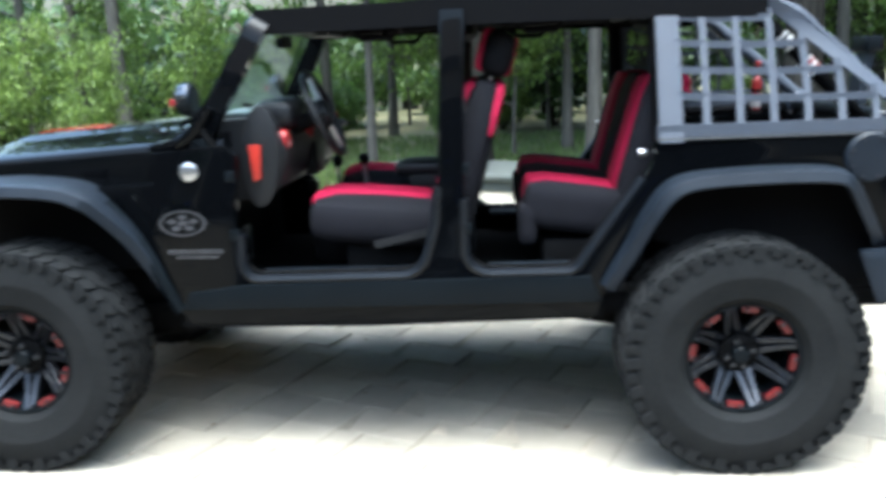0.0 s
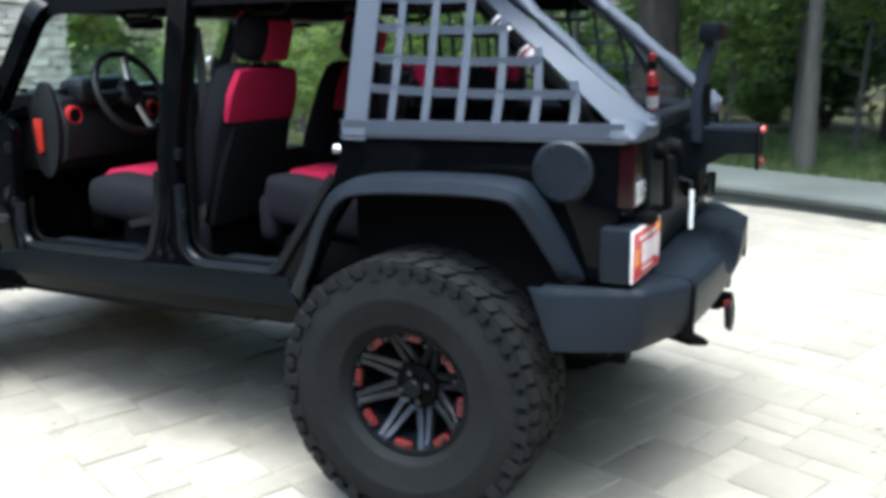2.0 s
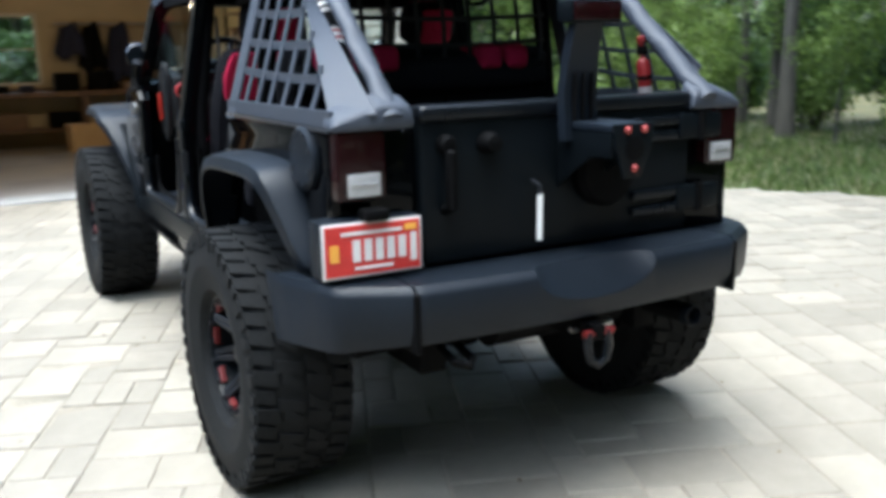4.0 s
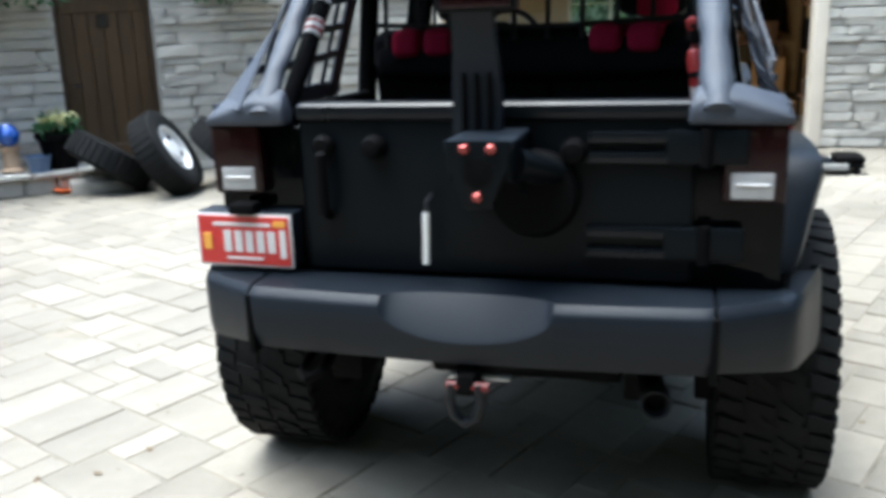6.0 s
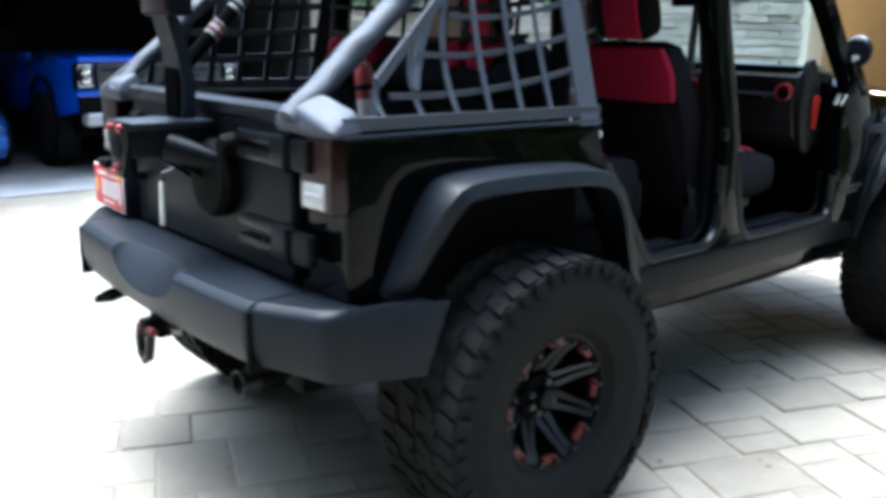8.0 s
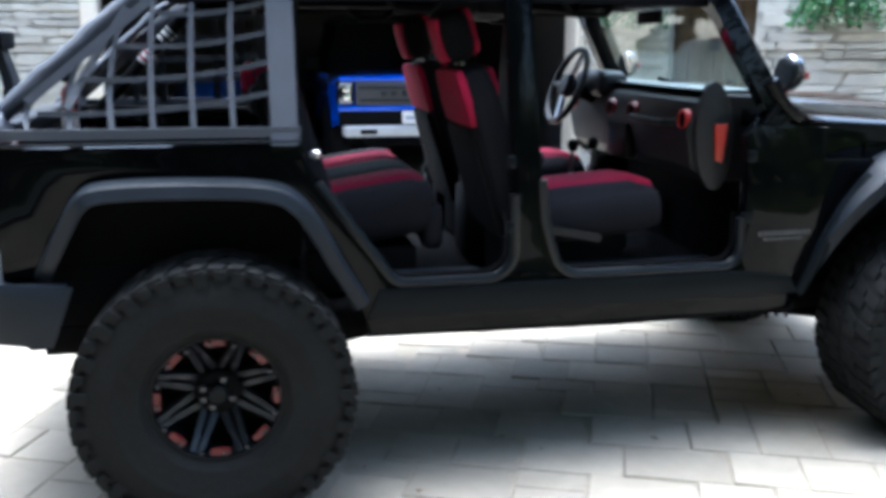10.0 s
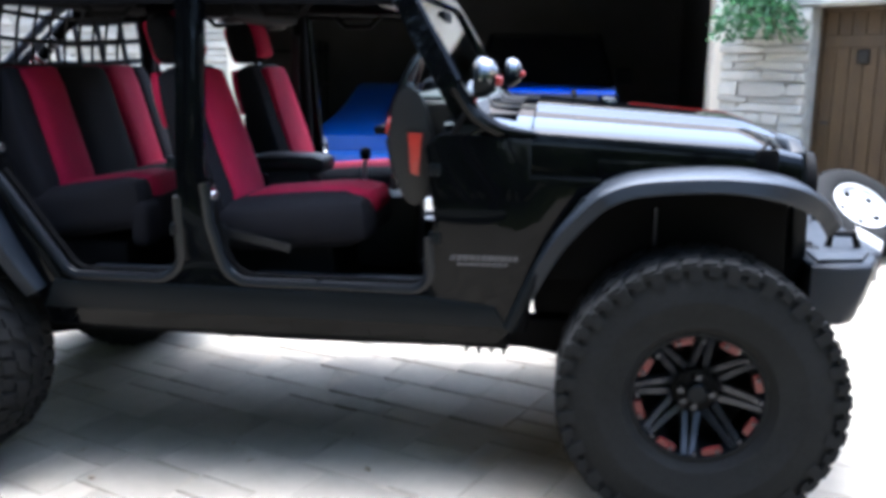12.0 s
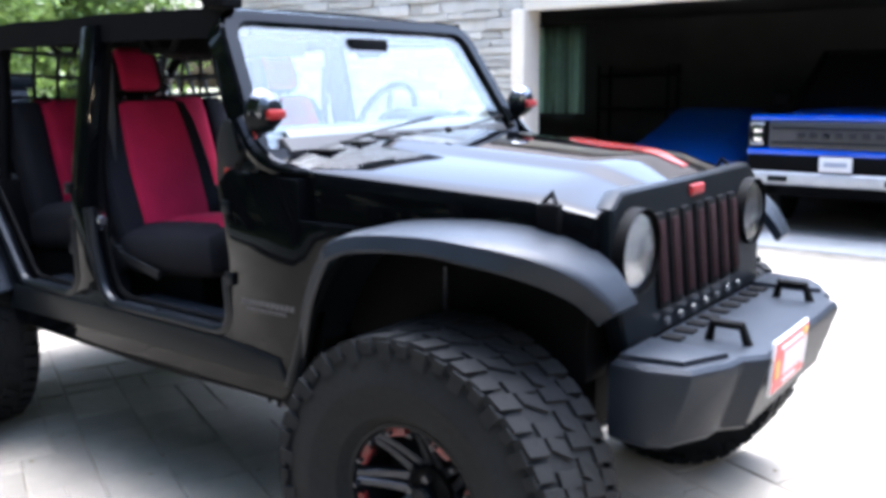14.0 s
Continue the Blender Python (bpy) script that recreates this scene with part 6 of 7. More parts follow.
        part("wheel_arch", lathe([(0.46, -0.02), (0.50, 0.0), (0.50, 0.03), (0.46, 0.04)], 28, "x", (s * 0.97, -0.95, 0.52), cap=False), BLACK, t)
        for y in (-0.95, -4.6):
            w = part("wheel", lathe([(0.21, -0.13), (0.30, -0.15), (0.42, -0.14), (0.435, -0.10), (0.435, 0.10), (0.42, 0.14), (0.30, 0.15), (0.21, 0.13)], 36, "x", (s * 0.86, y, 0.435)), RUBBER, t)
            part("rim", lathe([(0.205, -0.10), (0.21, 0.11), (0.16, 0.05), (0.05, 0.07), (0.002, 0.07)], 24, "x", (s * 0.88, y, 0.435)), ALLOY, w)
        part("door_mirror", cushion(min(s * 0.98, s * 1.20), max(s * 0.98, s * 1.20), -1.75, -1.62, 1.28, 1.48, 0, 0, 0.04), BLACK, t)
    pl = part("number_plate", box(-0.155, 0.155, 0.125, 0.135, 0.685, 0.835, 0.004), PLATEWHITE, t, "white number plate")
    part("plate_bar", box(-0.11, 0.11, 0.134, 0.138, 0.735, 0.785, 0.001, 1), mat("grey plate lettering", (0.25, 0.27, 0.33), 0.5), pl)
    part("underbody", box(-0.80, 0.80, -5.6, -0.3, 0.38, 0.60, 0.03), BLACK, t)
    return t


pickup()


def covered_car():
    t = thing("blue_sports_car", "low blue sports car standing deep in the dark garage", "car", (1.62, -7.25, 0.012))
    rings = []
    for i in range(15):
        k = i / 14
        y = -4.2 * k
        w = 0.86 * min(1, 0.80 + 1.6 * k) * (1 - 0.25 * max(0, k - 0.85) / 0.15)
        top = 0.62 + 0.28 * min(1, k / 0.3) + 0.33 * math.exp(-((k - 0.55) / 0.17) ** 2)
        rings.append([(-w, y, 0.20), (-w - 0.02, y, 0.50), (-w * 0.94, y, 0.5 * (0.5 + top)), (-w * 0.62, y, top), (w * 0.62, y, top), (w * 0.94, y, 0.5 * (0.5 + top)), (w + 0.02, y, 0.50), (w, y, 0.20)])
    part("body", loft(rings), BLUEDEEP, t)
    for s in (-1, 1):
        part("headlamp", lathe([(0.11, 0.0), (0.10, 0.035), (0.05, 0.05), (0.002, 0.052)], 20, "y", (s * 0.56, -0.02, 0.52)), CLEAR, t)
        for y in (-0.8, -3.4):
            part("wheel", lathe([(0.002, -0.10), (0.30, -0.10), (0.315, -0.07), (0.315, 0.07), (0.30, 0.10), (0.002, 0.10)], 28, "x", (s * 0.80, y, 0.315)), RUBBER, t)
    part("bumper", box(-0.72, 0.72, -0.02, 0.05, 0.28, 0.42, 0.03), mat("blue bumper", (0.02, 0.10, 0.40), 0.4), t)


covered_car()
rk = thing("garage_rack", "dim steel rack against the dark garage wall", "rack")
for z in (0.5, 1.1, 1.7):
    part("shelf", box(3.6, 5.0, -12.9, -12.4, z, z + 0.04, 0.004), PLASTIC, rk)
for x in (3.6, 4.96):
    for y in (-12.9, -12.44):
        part("post", box(x, x + 0.04, y, y + 0.04, 0.012, 1.9, 0.003), PLASTIC, rk)


# ---- by the entrance: ledge, pots, ferns, spare wheels ----
def at_entrance(u, out, z=0.0, rz=0.0):
    return ENT @ pose(u, out, z, 0, 0, rz)


ld = thing("stone_ledge", "low whitewashed stone ledge under the entrance wall", "ledge")
ld.matrix_world = ENT
for k in range(4):
    part("ledge_stone", box(0.30 + k * 0.30, 0.59 + k * 0.30, 0.07, 0.52, 0.0, 0.17, 0.02, 1), STONE, ld)
for k in range(3):
    part("ledge_slab", box(0.26 + k * 0.42, 0.67 + k * 0.42, 0.05, 0.56, 0.17, 0.225, 0.015, 1), STONE, ld)
part("doorstep", box(1.00, 2.16, 0.57, 0.95, 0.0, 0.14, 0.015), STONE, ld)


def pot(name, prof, m, material, label, category):
    o = tagged(link(name, lathe(prof, 28), material), label, category)
    o.matrix_world = m
    return o


pot("pedestal", [(0.10, 0), (0.12, 0.02), (0.085, 0.05), (0.075, 0.20), (0.10, 0.24), (0.10, 0.26)], at_entrance(0.52, 0.30, 0.226), TERRA, "weathered terracotta pedestal under a blue ball", "pedestal")
pot("gazing_ball", [(0.002, -0.0), (0.05, 0.008), (0.095, 0.05), (0.115, 0.115), (0.095, 0.18), (0.05, 0.222), (0.002, 0.23)], at_entrance(0.52, 0.30, 0.480), GAZE, "shiny blue glass gazing ball", "gazing ball")
pot("flower_pot", [(0.14, 0), (0.20, 0.30), (0.23, 0.31), (0.23, 0.36), (0.20, 0.36), (0.18, 0.30)], at_entrance(0.98, 0.30, 0.226), BLACK, "dark planter with pale yellow flowers", "planter")
pot("small_pot", [(0.09, 0), (0.12, 0.14), (0.13, 0.16), (0.11, 0.16), (0.10, 0.12)], at_entrance(0.76, 0.44, 0.226), mat("blue grey glaze", (0.10, 0.16, 0.28), 0.3), "small blue grey glazed pot", "pot")
pot("orange_bowl", [(0.05, 0), (0.13, 0.05), (0.14, 0.06), (0.12, 0.055), (0.04, 0.02)], at_entrance(0.98, 0.62, 0.0), mat("orange glaze", (0.65, 0.14, 0.03), 0.35), "shallow orange bowl at the foot of the ledge", "bowl")


def leaf_quads(rng, centres, size, spread=0.35):
    """Folded diamond leaves at the given centres; returns vertices and faces."""
    n = len(centres)
    a = rng.normal(size=(n, 3))
    a /= np.linalg.norm(a, axis=1, keepdims=True)
    b = np.cross(a, rng.normal(size=(n, 3)))
    b /= np.linalg.norm(b, axis=1, keepdims=True)
    c = np.cross(a, b)
    l = size * rng.uniform(1 - spread, 1 + spread, size=(n, 1))
    w = l * rng.uniform(0.32, 0.52, size=(n, 1))
    fold = l * 0.12
    v = np.stack([centres - a * l, centres + b * w + c * fold, centres + a * l, centres - b * w + c * fold], 1).reshape(-1, 3)
    i = np.arange(n)[:, None] * 4
    f = np.concatenate([np.hstack([i, i + 1, i + 2]), np.hstack([i, i + 2, i + 3])])
    return v, f


def clumps(rng, n, per, centre, radii, clump, hollow=0.0):
    """Points in many small clumps filling an uneven ellipsoid."""
    k = max(1, n // per)
    u = rng.normal(size=(k, 3))
    u /= np.linalg.norm(u, axis=1, keepdims=True)
    r = rng.uniform(hollow, 1.0, size=(k, 1)) ** 0.45
    r *= 0.75 + 0.25 * np.sin(u[:, :1] * 4 + 1) * np.cos(u[:, 1:2] * 5)
    c = np.asarray(centre) + u * r * np.asarray(radii)
    p = np.repeat(c, per, 0) + rng.normal(size=(k * per, 3)) * clump * np.array([1, 1, 0.55])
    return p


def leaf_object(name, pts, size, material, parent=None, seed=0, label=""):
    v, f = leaf_quads(np.random.default_rng(seed), pts, size)
    return fast_mesh(name, v.tolist(), f.tolist(), material, parent, label)


rg = np.random.default_rng(3)
for k, (m, c, r, n_) in enumerate(((FLOWER, (0, 0, 0.47), (0.20, 0.20, 0.10), 260), (FERN, (0, 0, 0.42), (0.26, 0.26, 0.12), 320))):
    o = leaf_object("flowering_plant" if k == 0 else "pot_foliage", clumps(rg, n_, 6, c, r, 0.035), 0.045, m, None, k)
    tagged(o, "pale yellow blooms in the planter" if k == 0 else "green foliage spilling from the planter", "flowers" if k == 0 else "plant")
    o.matrix_world = at_entrance(0.98, 0.30, 0.226)


def hanging_fern(u, seed):
    t = thing("hanging_fern", "lush green fern hanging in a basket by the door", "fern", group="hanging ferns")
    t.matrix_world = at_entrance(u, 0.34, 2.18)
    part("basket", lathe([(0.02, -0.16), (0.12, -0.12), (0.17, 0.0), (0.15, 0.0), (0.10, -0.10)], 20), BARKDARK, t)
    for a in range(3):
        part("hanger", tube([(0.16 * math.cos(a * 2.1), 0.16 * math.sin(a * 2.1), 0), (0, 0, 0.55)], 0.004, 5), BLACK, t)
    part("bracket", tube([(0, 0, 0.55), (0, -0.20, 0.58), (0, -0.33, 0.55)], 0.010, 6), BLACK, t)
    rg = np.random.default_rng(seed)
    pts = []
    for k in range(85):
        az, reach, rise = rg.uniform(0, 6.28), rg.uniform(0.22, 0.52), rg.uniform(0.05, 0.25)
        for i in range(18):
            q = i / 17
            r = reach * q
            z = rise * math.sin(q * 2.2) - 0.42 * q * q
            pts.append((r * math.cos(az) + rg.normal() * 0.012, max(-0.27, r * math.sin(az)) + rg.normal() * 0.012, z))
    leaf_object("fronds", np.array(pts), 0.045, FERN, t, seed)


hanging_fern(0.72, 31)
hanging_fern(2.95, 32)


def spare_wheel(m, seed):
    t = thing("spare_wheel", "used tyre on a white five-hole steel wheel lying on the pavers", "wheel", group="spare wheels")
    t.matrix_world = m
    bm = lathe([(0.205, -0.10), (0.24, -0.118), (0.32, -0.12), (0.365, -0.105), (0.378, -0.06), (0.378, 0.06), (0.365, 0.105), (0.32, 0.12), (0.24, 0.118), (0.205, 0.10)], 44, cap=False)
    part("tyre", bm, RUBBER, t)
    for k in range(36):
        a = 2 * math.pi * k / 36
        q = part("tread_block", box(0.368, 0.384, -0.022, 0.022, -0.095, 0.095, 0.004, 1), RUBBER, t) if k == 0 else child("tread_block", q.data, t)
        q.matrix_basis = Matrix.Rotation(a, 4, "Z")
    part("rim", lathe([(0.212, 0.09), (0.220, 0.105), (0.205, 0.108), (0.195, 0.07), (0.12, 0.055), (0.09, 0.085), (0.04, 0.09), (0.002, 0.09)], 36, cap=False), WHITEPL, t, "white steel wheel")
    for k in range(5):
        a = 2 * math.pi * k / 5 + seed
        part("vent_hole", lathe([(0.026, 0.0), (0.026, 0.072), (0.002, 0.073)], 14, "z", (0.145 * math.cos(a), 0.145 * math.sin(a), 0)), BLACK, t)
    return t


STOCK = Matrix.Scale(1.085, 4)
spare_wheel(pose(-2.76, -4.14, 0.422, -60, 0, 14) @ STOCK, 0.2)
spare_wheel(pose(-3.35, -3.80, 0.372, -40, 8, 35) @ STOCK, 0.9)
spare_wheel(pose(-2.82, -4.80, 0.345, -35, 0, 48) @ STOCK, 0.5)


# ---- long pale slab along the drive and the grass behind ----
def long_slab():
    base = [(-1.0, 8.05), (-0.7, 7.55), (0.0, 7.05), (1.06, 6.45), (2.2, 5.80), (3.4, 5.12), (6.0, 4.0), (9.5, 3.2)]
    near = smooth_path([(x, y, 0) for x, y in base], 5)
    rings = []
    for i, (x, y, _) in enumerate(near):
        w = min(1.05, 0.12 + 0.85 * (i / 9.0) ** 0.6)
        dx, dy = 0.38, 0.92
        h = 0.19
        rings.append([(x + 0.07 * dx, y + 0.07 * dy, -0.05), (x + 0.07 * dx, y + 0.07 * dy, h - 0.12), (x + 0.01 * dx, y + 0.01 * dy, h - 0.10), (x, y, h - 0.05), (x + 0.02 * dx, y + 0.02 * dy, h - 0.015), (x + 0.07 * dx, y + 0.07 * dy, h), (x + (w - 0.06) * dx, y + (w - 0.06) * dy, h + 0.03), (x + w * dx, y + w * dy, h - 0.03), (x + w * dx, y + w * dy, -0.05)])
    return tagged(link("kerb_slab", loft(rings), mat("weathered kerb concrete", (0.070, 0.076, 0.067), 0.75, vary=0.2, scale=2, fine=70, bump=0.2, stain=0.5)), "long smooth pale concrete kerb bordering the grass", "kerb", kind="structure")


long_slab()


def inside(poly, x, y):
    c = False
    for (x0, y0), (x1, y1) in zip(poly, poly[1:] + poly[:1]):
        if (y0 > y) != (y1 > y) and x < (x1 - x0) * (y - y0) / (y1 - y0) + x0:
            c = not c
    return c


def grass_blades():
    rg = np.random.default_rng(8)
    x, y = rg.uniform(-14, 12, 90000), rg.uniform(3.0, 15, 90000)
    edge = np.where(x < -0.4, 6.6 + (x + 0.4) * 0.62, np.where(x < 3.6, 8.0 - (x + 0.4) * 0.5, 6.4 - (x - 3.6) * 0.3))
    keep = (y > edge + 0.05 + 0.12 * np.sin(x * 5)) & (rg.random(90000) < np.clip(1.4 - (y - edge) / 9, 0.25, 1)) & ~((x < -5.5) & (y < 4.7))
    x, y = x[keep], y[keep]
    n = len(x)
    a, h = rg.uniform(0, 6.28, n), rg.uniform(0.04, 0.12, n)
    w = rg.uniform(0.008, 0.018, n)
    lean = rg.normal(size=(n, 2)) * 0.035
    c, s = np.cos(a) * w, np.sin(a) * w
    v = np.stack([np.stack([x - c, y - s, np.full(n, -0.06)], 1), np.stack([x + c, y + s, np.full(n, -0.06)], 1), np.stack([x + lean[:, 0], y + lean[:, 1], h - 0.04], 1)], 1).reshape(-1, 3)
    o = fast_mesh("grass", v.tolist(), (np.arange(n)[:, None] * 3 + np.arange(3)).tolist(), BLADE)
    return tagged(o, "short uneven grass between the drive and the trees", "grass", kind="stuff")


grass_blades()


# ---- woods ----
def tree(kind, seed, trunk_r, height, bark, leafmat, crown_z, crown_r, leaves, leaf_size, lean=0.3, label=""):
    rnd, rg = random.Random(seed), np.random.default_rng(seed)
    t = thing("tree", label, "tree", group=kind)
    pts, rad = [], []
    for i in range(9):
        k = i / 8
        pts.append((lean * k * k + 0.06 * math.sin(k * 5 + seed), 0.3 * lean * k + 0.05 * math.sin(k * 4 + 2 * seed), -0.15 + (height + 0.15) * k))
        rad.append(trunk_r * (1.35 if i == 0 else 1.0) * (1 - 0.82 * k))
    bm = tube(pts, rad, 12)
    tips = []
    for i in range(10):
        k = rnd.uniform(crown_z[0] / height * 0.9, 0.95)
        j = min(7, int(k * 8))
        f = k * 8 - j
        a = Vector(pts[j]).lerp(Vector(pts[j + 1]), f)
        az, up, l = rnd.uniform(0, 6.28), rnd.uniform(0.15, 0.7), crown_r * rnd.uniform(0.5, 0.95)
        m = a + Vector((math.cos(az) * l * 0.5, math.sin(az) * l * 0.5, l * up * 0.35))
        e = a + Vector((math.cos(az) * l, math.sin(az) * l, l * up))
        r0 = max(0.012, trunk_r * (1 - 0.82 * k) * 0.5)
        tube([a, m, e], [r0, r0 * 0.6, r0 * 0.2], 6, bm)
        tips += [m, e]
    part("trunk", bm, bark, t)
    c = ((pts[6][0]), pts[6][1], (crown_z[0] + crown_z[1]) / 2)
    body = clumps(rg, leaves, 14, c, (crown_r, crown_r, (crown_z[1] - crown_z[0]) / 2), leaf_size * 2.2, 0.2)
    twig = np.repeat(np.array([tuple(q) for q in tips]), 40, 0) + rg.normal(size=(len(tips) * 40, 3)) * crown_r * 0.14
    leaf_object("crown", np.concatenate([body, twig]), leaf_size, leafmat, t, seed)
    return t


def shrub(seed, r, h, n_, size, leafmat, label):
    rg, rnd = np.random.default_rng(seed), random.Random(seed)
    t = thing("shrub", label, "shrub", group="undergrowth shrubs")
    bm = bmesh.new()
    for i in range(6):
        a = rnd.uniform(0, 6.28)
        tube([(0, 0, -0.1), (0.3 * r * math.cos(a), 0.3 * r * math.sin(a), h * 0.45), (0.7 * r * math.cos(a), 0.7 * r * math.sin(a), h * 0.85)], [0.03, 0.02, 0.008], 6, bm)
    part("woody_base", bm, BARKDARK, t)
    leaf_object("foliage", clumps(rg, n_, 12, (0, 0, h * 0.52), (r, r, h * 0.5), size * 2.0, 0.25), size, leafmat, t, seed)
    return t


def put_copies(proto, spots):
    first = True
    for x, y, rz, k in spots:
        m = Matrix.Translation((x, y, -0.06)) @ Matrix.Rotation(radians(rz), 4, "Z") @ Matrix.Scale(k, 4)
        if first:
            proto.matrix_world = m
            first = False
        else:
            o = proto.copy()
            scene.collection.objects.link(o)
            o.matrix_world = m
            for c in proto.children:
                e = c.copy()
                scene.collection.objects.link(e)
                e.parent = o


def ring_spots(seed, n_, r0, r1, a0, a1, k0, k1, clear=1.2, thin=()):
    """Random spots in a ring sector round the court; the thin stretch stays open."""
    rnd, out = random.Random(seed), []
    for _ in range(n_ * 12):
        if len(out) == n_:
            break
        deg = rnd.uniform(a0, a1)
        if thin and thin[0] < deg < thin[1]:
            continue
        a, r = radians(deg), math.sqrt(rnd.uniform(r0 * r0, r1 * r1))
        x, y = r * math.cos(a), 1.0 + r * math.sin(a)
        if any(math.hypot(x - u, y - v) < clear for u, v, *_ in out):
            continue
        if (x < 9.5 and y < 7.9 and x > -13.4) or (x < 10.5 and y < -5):
            continue
        out.append((x, y, rnd.uniform(0, 360), rnd.uniform(k0, k1)))
    return out


OPEN = (96, 136)
big = tree("tall trees", 1, 0.34, 15, BARKDARK, LEAFDARK, (7.2, 15), 5.4, 14000, 0.16, 0.2, "tall broad tree at the edge of the drive, bark darkened for shade")
# Five eastern trees are added for shade; the wide crowns, out of view, block sky.
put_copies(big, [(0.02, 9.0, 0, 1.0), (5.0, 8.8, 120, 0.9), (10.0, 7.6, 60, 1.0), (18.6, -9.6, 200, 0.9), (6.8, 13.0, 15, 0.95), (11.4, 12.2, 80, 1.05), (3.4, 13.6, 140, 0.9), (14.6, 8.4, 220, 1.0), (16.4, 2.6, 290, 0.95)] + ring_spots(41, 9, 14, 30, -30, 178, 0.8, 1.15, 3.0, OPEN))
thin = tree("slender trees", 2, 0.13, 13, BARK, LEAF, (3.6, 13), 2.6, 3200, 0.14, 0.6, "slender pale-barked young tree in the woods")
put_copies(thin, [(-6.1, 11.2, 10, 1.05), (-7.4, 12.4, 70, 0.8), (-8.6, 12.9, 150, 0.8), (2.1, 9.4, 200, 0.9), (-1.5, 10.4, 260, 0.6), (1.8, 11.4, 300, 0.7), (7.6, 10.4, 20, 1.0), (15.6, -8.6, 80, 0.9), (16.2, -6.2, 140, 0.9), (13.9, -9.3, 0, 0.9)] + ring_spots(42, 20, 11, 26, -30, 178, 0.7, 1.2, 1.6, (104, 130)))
dark = tree("dark trees", 3, 0.20, 14, BARKDARK, LEAFDARK, (3.0, 14), 3.4, 4200, 0.17, 0.4, "tree deep in the woods, trunk and leaves darkened for shade")
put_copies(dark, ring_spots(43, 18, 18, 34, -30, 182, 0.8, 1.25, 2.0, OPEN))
sap = tree("saplings", 4, 0.045, 5.2, BARK, LEAFLIGHT, (1.0, 5.4), 1.5, 2600, 0.085, 0.4, "sapling with sunlight put into its bright leaf colour")
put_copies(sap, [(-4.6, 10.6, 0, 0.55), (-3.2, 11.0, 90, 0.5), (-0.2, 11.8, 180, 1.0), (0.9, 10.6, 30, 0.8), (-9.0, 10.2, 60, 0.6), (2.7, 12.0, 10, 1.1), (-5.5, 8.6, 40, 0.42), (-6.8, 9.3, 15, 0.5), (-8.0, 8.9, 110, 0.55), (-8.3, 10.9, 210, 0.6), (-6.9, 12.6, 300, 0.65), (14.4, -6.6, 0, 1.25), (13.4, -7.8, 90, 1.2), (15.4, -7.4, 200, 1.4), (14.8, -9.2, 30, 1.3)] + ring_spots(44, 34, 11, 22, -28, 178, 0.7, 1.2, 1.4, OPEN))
sh1 = shrub(5, 0.95, 1.7, 2200, 0.075, LEAF, "green leafy shrub in the undergrowth")
put_copies(sh1, ring_spots(45, 46, 11.5, 24, -30, 180, 0.6, 1.3, 1.3))
sh2 = shrub(6, 0.9, 1.4, 2000, 0.07, LEAFLIGHT, "shrub at the edge of the woods, sunlight put into its light green")
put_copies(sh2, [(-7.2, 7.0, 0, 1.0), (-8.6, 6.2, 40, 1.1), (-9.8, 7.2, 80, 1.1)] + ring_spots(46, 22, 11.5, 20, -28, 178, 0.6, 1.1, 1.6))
put_copies(shrub(7, 1.1, 2.2, 2200, 0.10, LEAFDARK, "shrub in the woods, shade put into its dark leaf colour"), ring_spots(47, 40, 15, 30, -30, 182, 0.8, 1.5, 1.6) + [(-15.0, -1.4, 0, 1.0), (-15.2, 0.4, 70, 1.0), (6.2, -15.2, 0, 1.1)])


def far_woods():
    rg = np.random.default_rng(77)
    pts = []
    for _ in range(150):
        deg = rg.uniform(-32, 185)
        a, r = math.radians(deg), rg.uniform(32, 46)
        z = rg.uniform(1, 8) * (0.45 if OPEN[0] < deg < OPEN[1] else 1)
        pts.append(clumps(rg, 260, 10, (r * math.cos(a), r * math.sin(a), z), (3.2, 3.2, 3.0 if z > 3 else 1.6), 0.5))
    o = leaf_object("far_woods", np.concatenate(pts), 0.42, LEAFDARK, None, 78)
    return tagged(o, "dense far woods beyond the drive", "woods", kind="stuff")


far_woods()


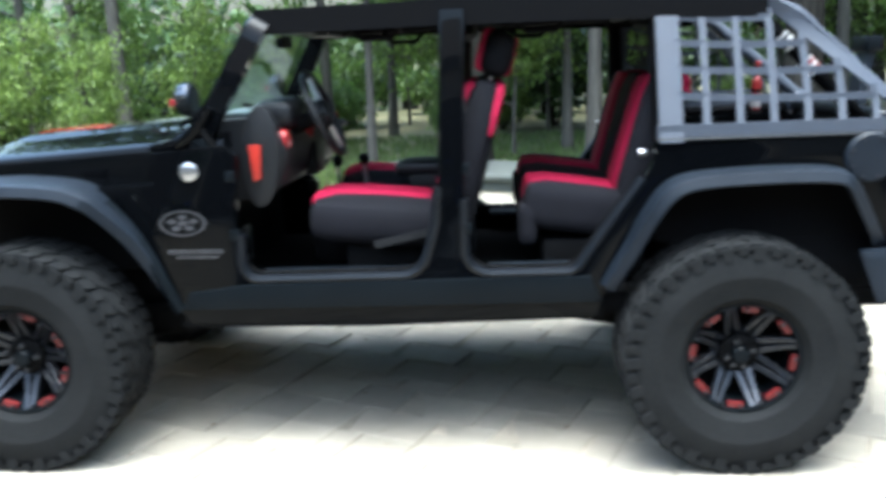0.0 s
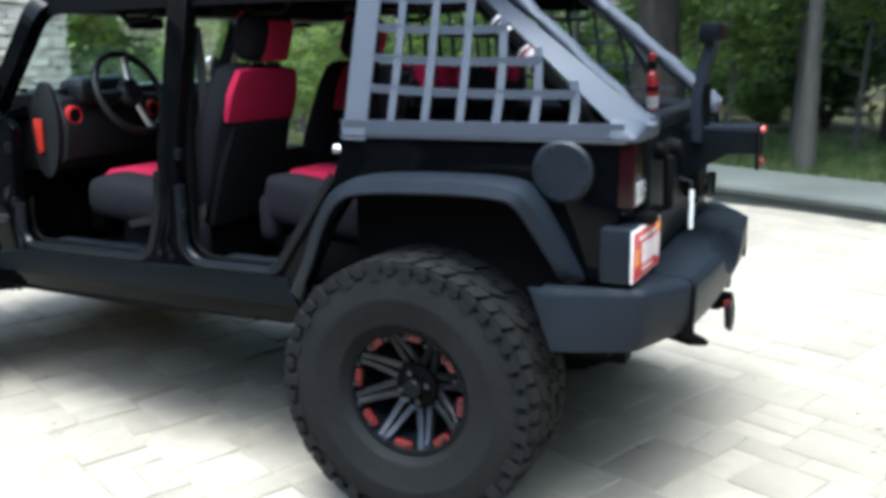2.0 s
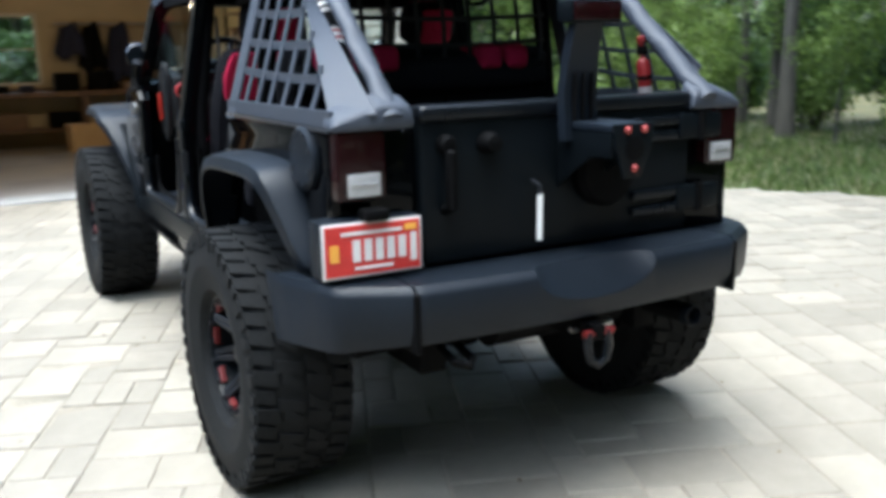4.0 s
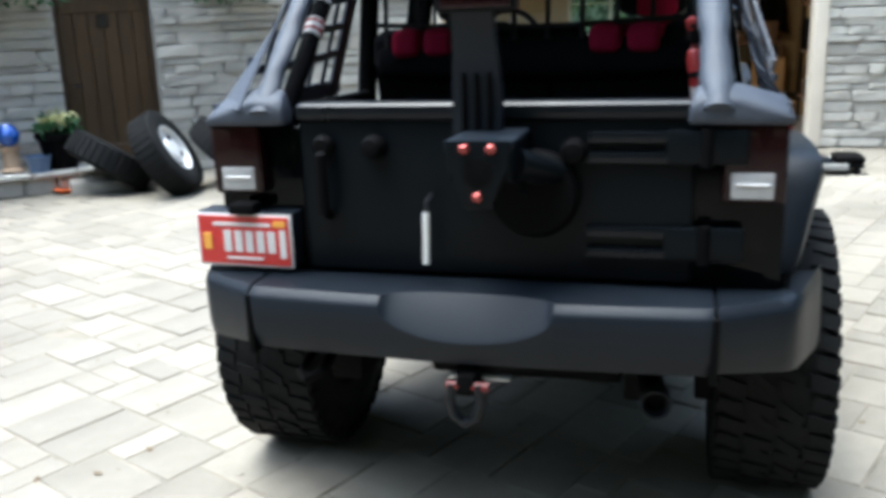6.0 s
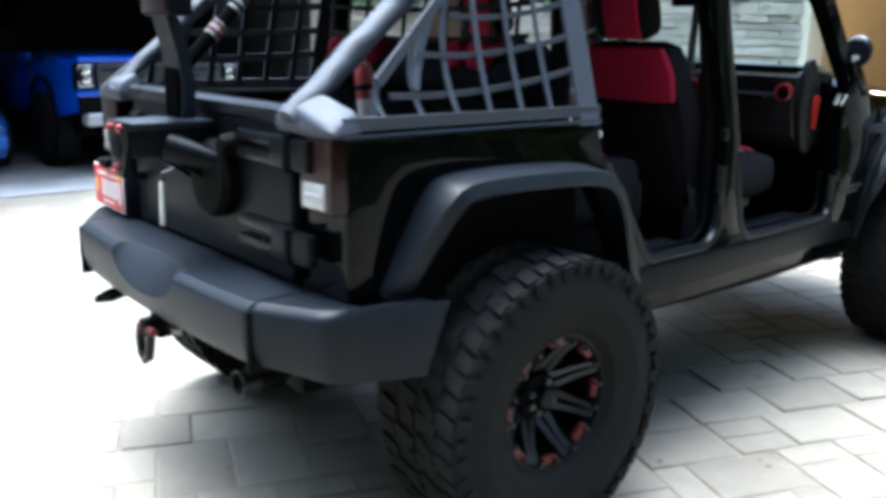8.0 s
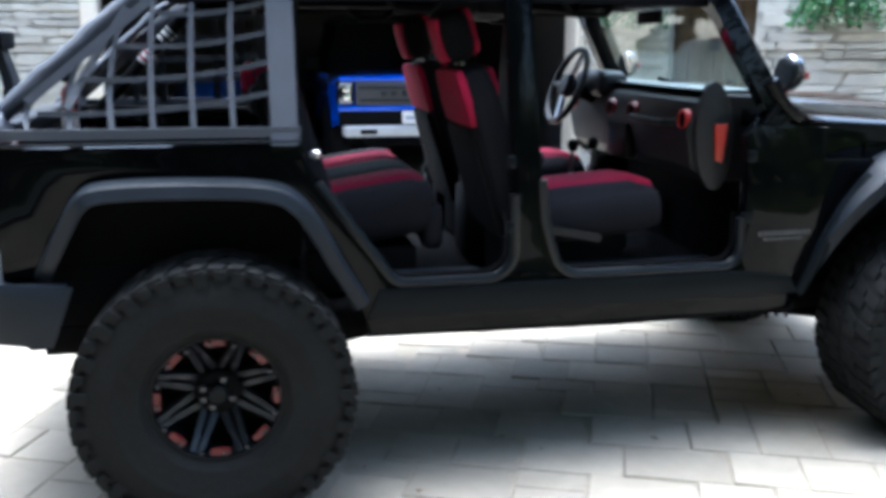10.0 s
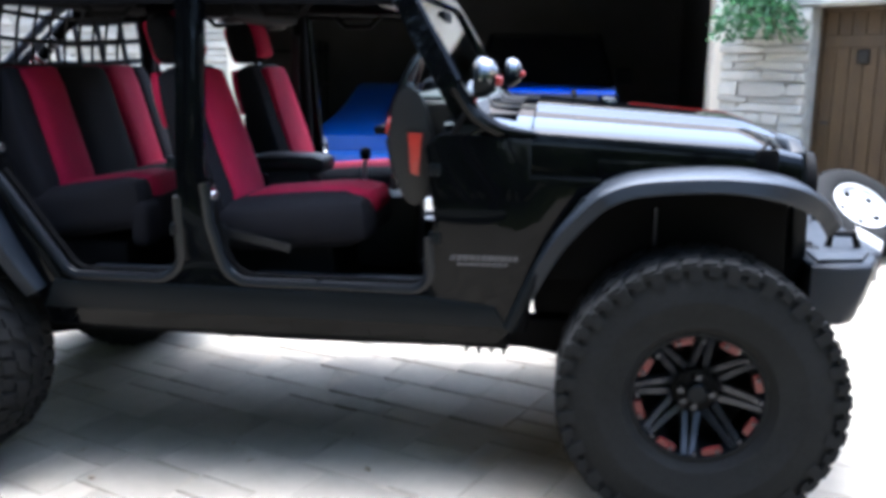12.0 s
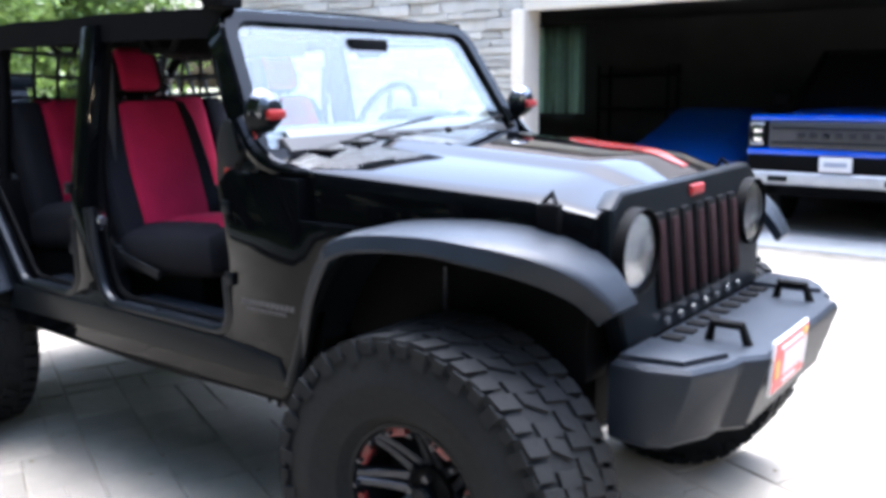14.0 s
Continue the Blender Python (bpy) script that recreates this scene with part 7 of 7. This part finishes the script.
# ---- pavers ----
def pavers():
    unit, turn = 0.135, radians(-23)
    ca, sa = math.cos(turn), math.sin(turn)
    rnd = random.Random(17)
    N = 150
    used = np.zeros((N, N), bool)
    sizes = [(3, 2), (2, 3), (2, 2), (3, 3), (2, 1), (1, 2), (1, 1)]
    def block(w, h):
        g = 0.0024
        x, y, e = w * unit / 2 - g, h * unit / 2 - g, 0.005
        v = [(sx * x, sy * y, -0.03) for sx, sy in ((-1, -1), (1, -1), (1, 1), (-1, 1))]
        v += [(sx * x, sy * y, -e) for sx, sy in ((-1, -1), (1, -1), (1, 1), (-1, 1))]
        v += [(sx * (x - e), sy * (y - e), 0) for sx, sy in ((-1, -1), (1, -1), (1, 1), (-1, 1))]
        f = [(8, 9, 10, 11)] + [(i, (i + 1) % 4, 4 + (i + 1) % 4, 4 + i) for i in range(4)] + [(4 + i, 4 + (i + 1) % 4, 8 + (i + 1) % 4, 8 + i) for i in range(4)]
        me = bpy.data.meshes.new("paver")
        me.from_pydata(v, [], f)
        me.materials.append(PAVER)
        return me
    meshes = {z: block(*z) for z in sizes}
    verts, faces, single = [], [], 0
    for i in range(N):
        for j in range(N):
            if used[i, j]:
                continue
            order = [rnd.choice(((2, 2), (2, 2), (2, 1), (1, 2), (2, 3), (3, 2), (3, 2))), (2, 2), rnd.choice(((2, 1), (1, 2)))]
            for w, h in order + sizes[4:]:
                if i + w <= N and j + h <= N and not used[i:i + w, j:j + h].any():
                    break
            used[i:i + w, j:j + h] = True
            u, v = (i + w / 2 - N / 2) * unit, (j + h / 2 - N / 2) * unit
            x, y = u * ca - v * sa + 1.2, u * sa + v * ca
            if not inside(DRIVE, x, y) or (y < -6.0 and -2.6 < x < 3.0) or (x < -5.9 and -2.4 < y < 2.0):
                continue
            if x < -6.1 or (x + 2.62) * 0.75 + (y + 6.46) * 0.66 < 0.1 and x < -2.5:
                continue
            m = Matrix.Translation((x, y, rise(x, y) + rnd.gauss(0, 0.0016))) @ Matrix.Rotation(turn + rnd.gauss(0, 0.014), 4, "Z") @ Matrix.Rotation(rnd.gauss(0, 0.004), 4, "X") @ Matrix.Diagonal((rnd.uniform(0.978, 1.006), rnd.uniform(0.978, 1.006), 1, 1))
            near = (1.05 < abs(y) < 2.5 and -2.2 < x < 2.6) or (2.5 < x < 3.8 and abs(y) < 2.2)
            if near and single < 300:
                child("paver", meshes[(w, h)], drive, m)
                single += 1
            else:
                k = len(verts)
                verts += [tuple(m @ q.co) for q in meshes[(w, h)].vertices]
                faces += [tuple(k + q for q in p.vertices) for p in meshes[(w, h)].polygons]
    o = fast_mesh("pavers", verts, faces, PAVERJ, drive)
    o["kind"] = "stuff"


pavers()


def litter():
    """Scattered dry leaves on the drive."""
    rg = np.random.default_rng(12)
    pts = np.stack([rg.uniform(-5, 7, 700), rg.uniform(-5.5, 6, 700), rg.uniform(0.004, 0.012, 700)], 1)
    v, f = leaf_quads(rg, pts, 0.022)
    v[:, 2] = 0.004 + np.abs(v[:, 2] - 0.008) * 0.25 + np.array([rise(a, b) for a, b in v[:, :2]])
    o = fast_mesh("dry_leaves", v.tolist(), f.tolist(), mat("dry brown leaf", (0.10, 0.065, 0.03), 0.9, vary=0.4))
    return tagged(o, "dry leaf crumbs scattered over the pavers", "leaves", kind="stuff")


litter()
